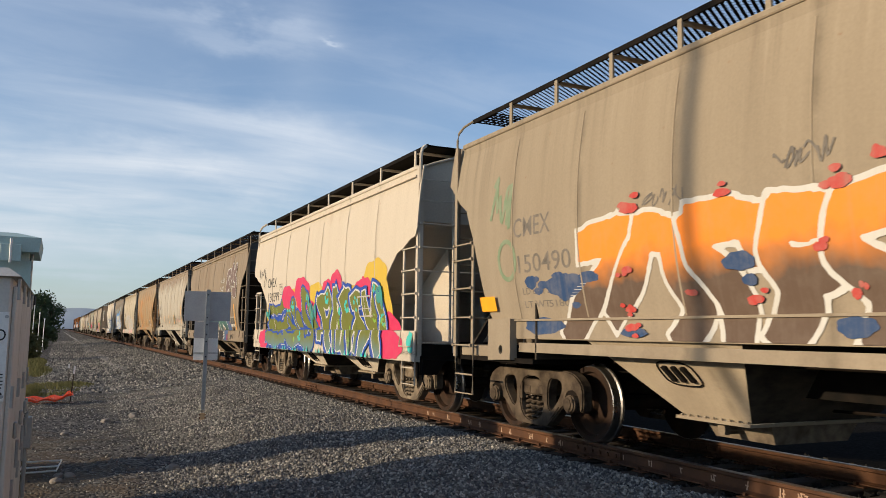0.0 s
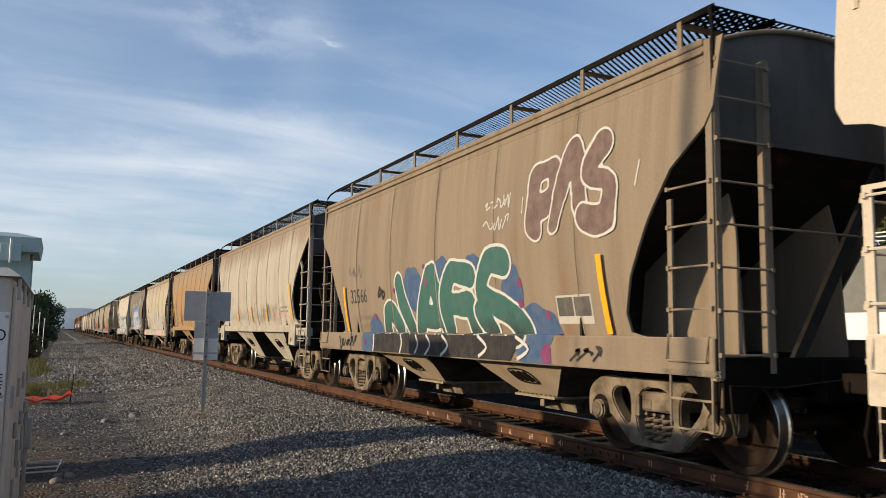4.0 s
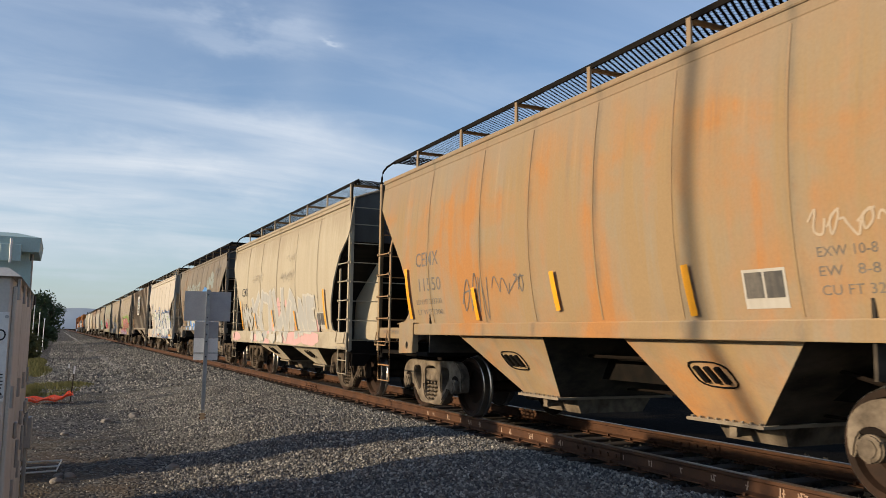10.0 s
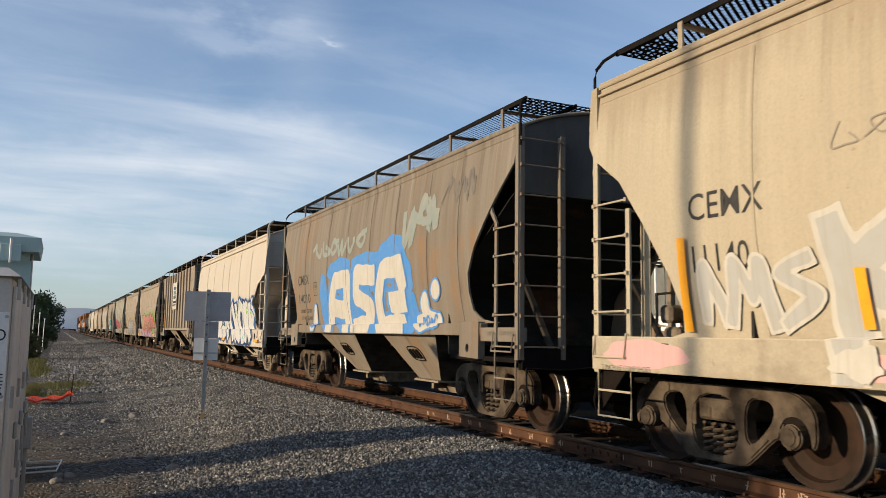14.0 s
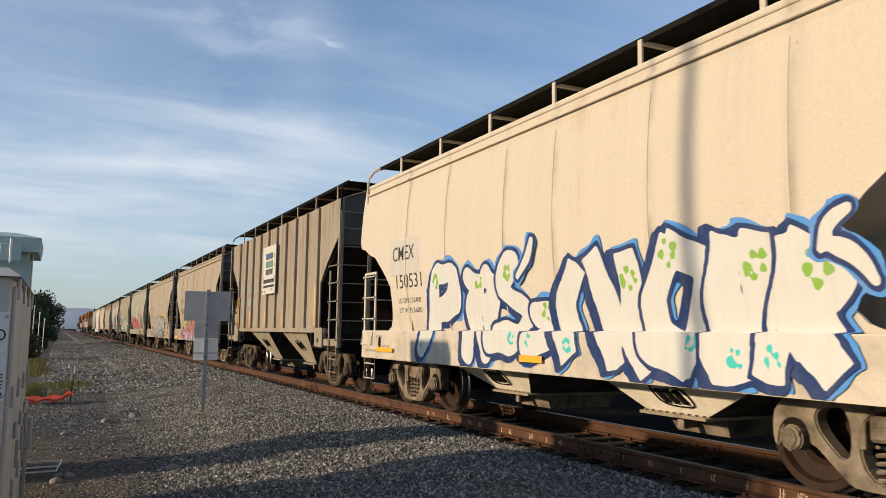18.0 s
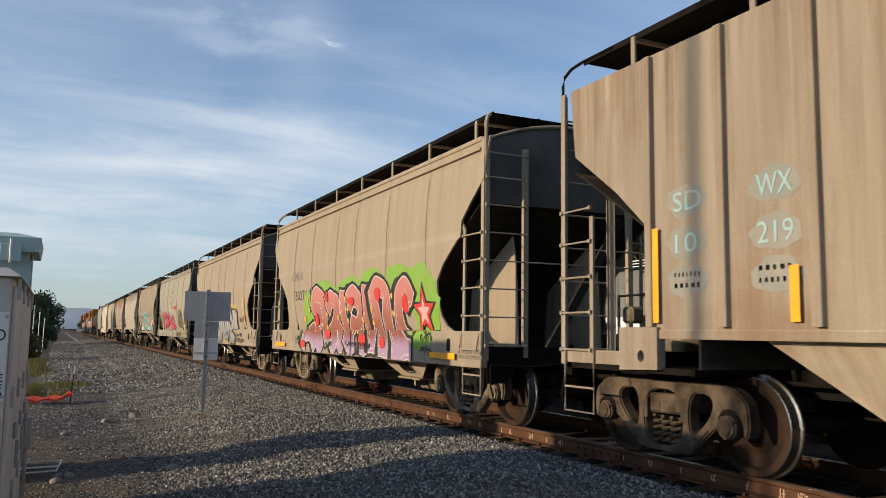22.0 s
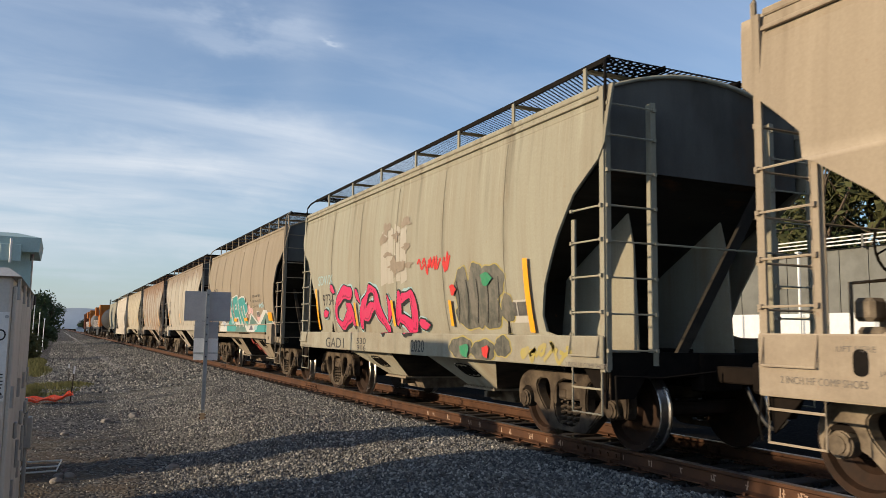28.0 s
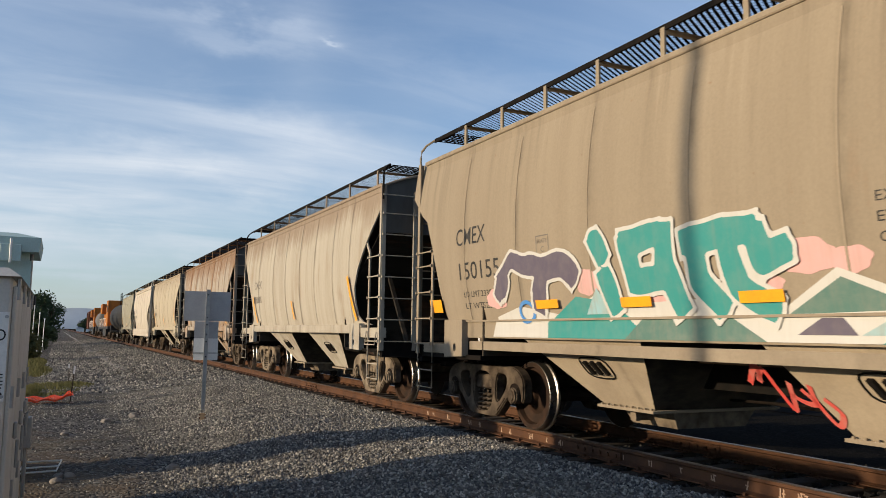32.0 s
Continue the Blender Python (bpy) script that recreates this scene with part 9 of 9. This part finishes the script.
def build_scrap():
    fr = tagged(new("metal_frame"), "thin bent white metal frame lying on the gravel", "debris")
    fr.location = (-0.12, 11.3, ground_z(-0.12, 11.3) + 0.03)
    for pts in (((-0.22, -0.25, 0.0), (0.2, -0.3, 0.02), (0.26, 0.25, 0.06), (-0.16, 0.3, 0.05), (-0.22, -0.25, 0.0)), ((-0.2, 0.0, 0.02), (0.23, -0.02, 0.03))):
        bm = bmesh.new()
        tube(bm, pts, 0.012)
        part("bar", bm, WHITE, fr)
    rng = random.Random(4)
    for k in range(9):
        x, y = rng.uniform(-0.2, 1.6), rng.uniform(9.8, 19)
        rock = tagged(new("rock"), "loose grey rock on the trodden gravel", "rock", "loose rocks")
        bm = bmesh.new()
        bmesh.ops.create_icosphere(bm, subdivisions=2, radius=rng.uniform(0.05, 0.10))
        for v in bm.verts:
            v.co *= 1 + 0.35 * noise.noise(v.co * 14 + Vector((k, 0, 0)))
            v.co.z *= 0.65
        rock_mesh = mesh_of(bm, TROD, "rock")
        rock.location = (x, y, ground_z(x, y) + 0.02)
        ob = new("stone", rock_mesh)
        ob.parent = rock


TROD = simple("rock_grey", (0.22, 0.20, 0.18), (0.14, 0.125, 0.11), 12.0, 0.6, 0.9)
WEED = simple("weed_green", (0.10, 0.105, 0.035), (0.17, 0.145, 0.06), 3.0, 0.8, 0.8)
LEAF = simple("leaf_dark", (0.030, 0.048, 0.018), (0.06, 0.078, 0.028), 1.5, 0.8, 0.7)
LEAF_WARM = simple("leaf_warm", (0.06, 0.068, 0.024), (0.10, 0.088, 0.032), 0.8, 0.8, 0.7)
BARK = simple("bark", (0.09, 0.065, 0.045), (0.14, 0.11, 0.08), 8.0, 0.7, 0.9)


def blades(name, spots, count, h, seed, mat, label):
    rng = random.Random(seed)
    vs, fs = [], []
    for _ in range(count):
        cx, cy, rx, ry = rng.choice(spots)
        a, r = rng.uniform(0, 6.28), math.sqrt(rng.random())
        x, y = cx + rx * r * math.cos(a), cy + ry * r * math.sin(a)
        z = ground_z(x, y)
        t, hh = rng.uniform(0, 6.28), h * rng.uniform(0.4, 1.2) * (1.15 - r * 0.7)
        dx, dy = 0.008 * math.cos(t), 0.008 * math.sin(t)
        lx, ly = rng.uniform(-0.4, 0.4) * hh, rng.uniform(-0.4, 0.4) * hh
        i = len(vs)
        vs += [(x - dx, y - dy, z - 0.01), (x + dx, y + dy, z - 0.01), (x + lx * 0.5 + dx * 0.7, y + ly * 0.5 + dy * 0.7, z + hh * 0.6), (x + lx * 0.5 - dx * 0.7, y + ly * 0.5 - dy * 0.7, z + hh * 0.6), (x + lx, y + ly, z + hh)]
        fs += [(i, i + 1, i + 2, i + 3), (i + 3, i + 2, i + 4)]
    me = bpy.data.meshes.new(name)
    me.from_pydata(vs, [], fs)
    me.materials.append(mat)
    tagged(new(name, me), label, "weeds", kind="stuff")


def build_tree(name, x, y, z, h, w, seed, leaves, size, mat, label, group=""):
    """Trunk with limbs; a crown of many small leaves in uneven clumps."""
    rng = random.Random(seed)
    tree = tagged(new(name), label, "tree" if h > 3 else "bush", group)
    tree.location = (x, y, z)
    bm = bmesh.new()
    tips = []

    def limb(p, d, ln, r, depth):
        pts, rr = [p], r
        for k in range(3):
            d = (d + Vector((rng.uniform(-0.25, 0.25), rng.uniform(-0.25, 0.25), rng.uniform(-0.05, 0.2)))).normalized()
            p = p + d * ln / 3
            pts.append(p)
        for a, b, q in zip(pts, pts[1:], (1.0, 0.75, 0.5)):
            tube(bm, [a, b], r * q, 5)
        if depth:
            for _ in range(3):
                limb(pts[rng.choice((2, 3))], Vector((rng.uniform(-1, 1), rng.uniform(-1, 1), rng.uniform(0.15, 0.9))).normalized(), ln * 0.6, r * 0.45, depth - 1)
        else:
            tips.append(pts[-1])
    for k in range(3 if h < 6 else 4):
        limb(Vector((rng.uniform(-w * 0.2, w * 0.2), rng.uniform(-w * 0.2, w * 0.2), -0.1)), Vector((rng.uniform(-0.4, 0.4), rng.uniform(-0.4, 0.4), 1)).normalized(), h * 0.55, h * 0.025, 2)
    part("trunk", bm, BARK, tree, "branching trunk")
    clumps = []
    for k in range(34):
        a, u = rng.uniform(0, 6.28), rng.uniform(0.05, 1.0)
        r = w / 2 * math.sqrt(max(0.05, 1 - (2 * u - 0.9) ** 2 * 0.9)) * rng.uniform(0.35, 1.05)
        clumps.append((Vector((r * math.cos(a), r * math.sin(a), h * (0.12 + 0.80 * u))), rng.uniform(0.10, 0.20) * max(w, h)))
    vs, fs = [], []
    for _ in range(leaves):
        c, r = rng.choice(clumps)
        d = Vector((rng.gauss(0, 1), rng.gauss(0, 1), rng.gauss(0, 0.8)))
        p = c + d.normalized() * r * rng.random() ** 0.45
        if p.z < 0.02:
            continue
        a = Vector((rng.uniform(-1, 1), rng.uniform(-1, 1), rng.uniform(-1, 1))).normalized()
        b = a.orthogonal().normalized()
        s = size * rng.uniform(0.6, 1.4)
        i = len(vs)
        vs += [p - a * s, p + b * s * 0.5, p + a * s, p - b * s * 0.5]
        fs.append((i, i + 1, i + 2, i + 3))
    me = bpy.data.meshes.new("crown")
    me.from_pydata(vs, [], fs)
    me.materials.append(mat)
    ob = new("crown", me)
    ob.parent = tree


def build_left_green():
    build_tree("bush", -1.6, 92.0, -0.7, 5.4, 3.4, 1, 5200, 0.15, LEAF, "dark leafy tree beside the track", "trees by the track")
    build_tree("bush", -3.4, 86.0, -0.7, 5.2, 4.6, 2, 4200, 0.15, LEAF, "dark leafy tree beside the track", "trees by the track")
    build_tree("bush", -1.4, 66.0, -0.65, 2.3, 2.6, 3, 2600, 0.12, LEAF, "low green bush beside the gravel", "bushes by the track")
    build_tree("bush", -1.7, 50.0, -0.6, 1.6, 2.2, 4, 2400, 0.10, LEAF_WARM, "low green bush beside the gravel", "bushes by the track")
    build_tree("bush", -2.6, 74.0, -0.65, 3.2, 3.2, 5, 2600, 0.13, LEAF_WARM, "low green bush beside the gravel", "bushes by the track")
    for k, (x, y, h) in enumerate(((-1.55, 60.0, 3.3), (-1.25, 62.0, 2.7), (-0.95, 63.0, 2.3))):
        p = tagged(new("marker_pole"), "thin pale pole standing in the bushes", "pole", "poles in the bushes")
        p.location = (x, y, ground_z(x, y))
        bm = bmesh.new()
        tube(bm, [(0, 0, -0.1), (0.05, 0, h)], 0.024)
        part("shaft", bm, WHITE, p)
        bm = bmesh.new()
        tube(bm, [(0.05, 0, h), (0.052, 0, h + 0.1)], 0.05)
        part("cap", bm, WHITE, p)
    blades("weeds", [(-0.1, 25.6, 0.8, 2.6), (0.5, 27.0, 0.6, 1.4), (-0.6, 24.6, 0.4, 1.5)], 9000, 0.15, 3, WEED, "low dry green weeds on gravel")
    blades("sparse_weeds", [(-0.6, 36.0, 0.5, 4.0), (-0.9, 45.0, 0.5, 6.0)], 5000, 0.22, 5, WEED, "sparse weeds along the bushes")


def build_path():
    """Pale packed strip along the foot of the ballast."""
    bm = bmesh.new()
    prev = None
    for i in range(80):
        y = 34.0 + i * i * 0.05 + i * 0.6
        w = 0.16 + 0.05 * math.sin(i * 1.7)
        x = 2.42 + 0.08 * math.sin(i * 0.5)
        cur = [bm.verts.new((x + s * w, y, ground_z(x + s * w, y) + (0.035 if s == 0 else 0.008))) for s in (-1, 0, 1)]
        if prev:
            for j in (0, 1):
                bm.faces.new((prev[j], prev[j + 1], cur[j + 1], cur[j]))
        prev = cur
    tagged(new("footpath", mesh_of(bm, PALE, "footpath")), "pale packed gravel strip along the ballast", "path", kind="structure")


PALE = simple("pale_gravel", (0.23, 0.215, 0.195), (0.16, 0.15, 0.135), 8.0, 0.7, 0.9)
METAL_WALL = simple("metal_wall", (0.16, 0.16, 0.145), (0.09, 0.09, 0.078), 0.6, 0.9, 0.6)
# haze of distance is put into the hills' pale blue-grey colour
HILL = simple("far_hill", (0.40, 0.45, 0.50), (0.36, 0.41, 0.47), 0.002, 0.6, 1.0, fine=0.02, bumpk=0.0)
ASPHALT = simple("road_asphalt", (0.016, 0.016, 0.016), (0.022, 0.022, 0.022), 2.0, 0.5, 0.95, spec=0.0)


def build_far_side():
    # road and metal building beyond the track
    bm = bmesh.new()
    ys = [-30 + 10 * i for i in range(60)]
    rows = [[bm.verts.new((x, y, ground_z(x, y) + 0.02)) for x in (15.0, 18.0, 21.5)] for y in ys]
    for a, b in zip(rows, rows[1:]):
        for j in (0, 1):
            bm.faces.new((a[j], a[j + 1], b[j + 1], b[j]))
    tagged(new("road", mesh_of(bm, ASPHALT, "road")), "grey road beyond the track", "road", kind="structure")
    ware = tagged(new("warehouse"), "long low grey metal building behind a white base", "building")
    bm = bmesh.new()
    box(bm, 33.0, 47.0, -8.0, 95.0, 2.5, 5.5)
    wall = part("wall", bm, METAL_WALL, ware, "ribbed metal wall")
    bm = bmesh.new()
    box(bm, 32.95, 47.05, -8.05, 95.05, -0.75, 2.5)
    part("base_wall", bm, WHITE, ware, "white painted base")
    bm = bmesh.new()
    hull8(bm, (32.8, 47.2, -8.4, 95.4, 5.5), (38.0, 42.0, -8.4, 95.4, 6.0))
    part("roof", bm, METAL_WALL, ware, "shallow metal roof")

    def seam(bm):
        box(bm, 32.95, 33.0, -0.04, 0.04, 2.5, 5.5)
    for k in range(68):
        shared("wall_rib", "wall_rib", seam, METAL_WALL, wall, pose(0, -7.5 + 1.5 * k, 0))
    # pipes on brackets along the eave
    for z in (5.66, 5.84, 6.02):
        bm = bmesh.new()
        tube(bm, [(32.7, -8.0, z), (32.7, 95.0, z)], 0.035, 6)
        part("eave_pipe", bm, WHITE, ware, "pale pipe along the eave")
    for k in range(18):
        bm = bmesh.new()
        box(bm, 32.66, 32.74, -6.06 + 6 * k, -5.94 + 6 * k, 5.45, 6.08)
        box(bm, 32.66, 33.0, -6.06 + 6 * k, -5.94 + 6 * k, 5.42, 5.5)
        part("bracket", bm, METAL_WALL, ware)
    for k in range(24):
        p = tagged(new("fence_post"), "pale steel post along the road", "post", "posts along the road")
        p.location = (24.0, 1.0 + 3.84 * k, -0.72)
        bm = bmesh.new()
        tube(bm, [(0, 0, -0.1), (0, 0, 5.06)], 0.05, 8)
        part("shaft", bm, WHITE, p)
        bm = bmesh.new()
        box(bm, -0.08, 0.08, -0.08, 0.08, 5.06, 5.12)
        part("cap", bm, WHITE, p)
    rng = random.Random(12)
    for k in range(32):
        y = -8 + 3.1 * k + rng.uniform(-1, 1)
        build_tree("tree", 53.0 + rng.uniform(-1, 2), y * 1.5, -0.72, rng.uniform(13.5, 16.5), rng.uniform(9.0, 11.0), 30 + k, 7000, 0.42, LEAF_WARM if k % 2 else LEAF, "broad green tree behind the metal building", "trees beyond the track")
    for k in range(4):
        build_tree("tree", 11.5 + 2.2 * k, 455 + 6 * k, -0.7, 6.5 + k % 2, 6.0, 50 + k, 1200, 0.4, LEAF, "distant dark tree beyond the end of the train", "distant trees")
    for k in range(4):
        v = tagged(new("shed"), "small distant white shed beyond the track", "building", "distant sheds")
        v.location = (9.8 + 4.6 * k, 436.0 + 2 * k, -0.72)
        bm = bmesh.new()
        box(bm, -1.8, 1.8, -1.5, 1.5, 0, 2.0)
        part("wall", bm, WHITE, v)
        bm = bmesh.new()
        hull8(bm, (-2.0, 2.0, -1.7, 1.7, 2.0), (-0.2, 0.2, -1.7, 1.7, 2.7))
        part("roof", bm, SIGN_BACK, v)
    # low ridge on the horizon
    bm = bmesh.new()
    prev = None
    for i in range(70):
        x = -1500 + 45 * i
        h = 26 + 20 * noise.noise(Vector((x * 0.0022, 1.3, 0))) + 8 * noise.noise(Vector((x * 0.009, 5.3, 0))) + 22 * math.exp(-((x - 90) / 260) ** 2)
        cur = [bm.verts.new((x, 2600, -2)), bm.verts.new((x, 2650, max(3, h))), bm.verts.new((x, 2800, -2))]
        if prev:
            for j in (0, 1):
                bm.faces.new((prev[j], prev[j + 1], cur[j + 1], cur[j]))
        prev = cur
    tagged(new("backdrop_hills", mesh_of(bm, HILL, "hills", True)), "low blue-grey hills on the horizon", "hills", kind="structure")


def build_pole():
    """Utility pole out of the picture; its shadow falls on the passing cars."""
    k = 14.0
    x, y = 5.05 + k * sun_vec.x / math.hypot(sun_vec.x, sun_vec.y), 5.42 + k * sun_vec.y / math.hypot(sun_vec.x, sun_vec.y)
    p = tagged(new("utility_pole"), "slim weathered utility pole beside the cabinets", "pole")
    p.location = (x, y, ground_z(x, y))
    bm = bmesh.new()
    lathe(bm, [(-0.3, 0.085), (5.0, 0.078), (10.5, 0.066)], 0, 0, 0, 14)
    for v in bm.verts:
        v.co = Vector((v.co.y, v.co.z, v.co.x))
    part("shaft", bm, BARK, p, "", True)
    bm = bmesh.new()
    box(bm, -1.1, 1.1, -0.06, 0.06, 10.1, 10.24)
    part("crossarm", bm, BARK, p)


build_sign()
build_cabinet()
build_hut()
build_net()
build_stakes()
build_scrap()
build_left_green()
build_path()
build_far_side()
build_pole()

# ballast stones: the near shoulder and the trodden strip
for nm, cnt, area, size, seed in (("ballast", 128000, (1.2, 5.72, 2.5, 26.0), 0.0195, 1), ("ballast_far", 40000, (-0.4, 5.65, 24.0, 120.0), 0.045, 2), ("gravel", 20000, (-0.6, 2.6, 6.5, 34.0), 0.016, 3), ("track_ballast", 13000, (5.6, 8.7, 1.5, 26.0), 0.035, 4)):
    tagged(stones(nm, cnt, area, size, seed, OILY_SHADE_STONE if nm == "track_ballast" else STONE), "loose grey crushed stone ballast", "gravel", kind="stuff")


# ---- motion ----
def motions():
    """Every car rolls along the track; its wheels turn with it."""
    turn0 = travel(0.0)
    for car, y, wheels in CARS:
        walk(car, [(t, pose(XC, y - travel(t), 0)) for t in (0.0, 4.0, 8.0, 12.0, 16.0, 20.0, 24.0, 28.0, 32.0)])
        for w in wheels:
            y0 = w.location.y
            rows = []
            for i in range(241):
                t = i * 4 / 30
                rows.append((t, Matrix.Translation((0, y0, 0.457)) @ Matrix.Rotation((travel(t) - turn0) / 0.457, 4, "X")))
            walk(w, rows)


motions()
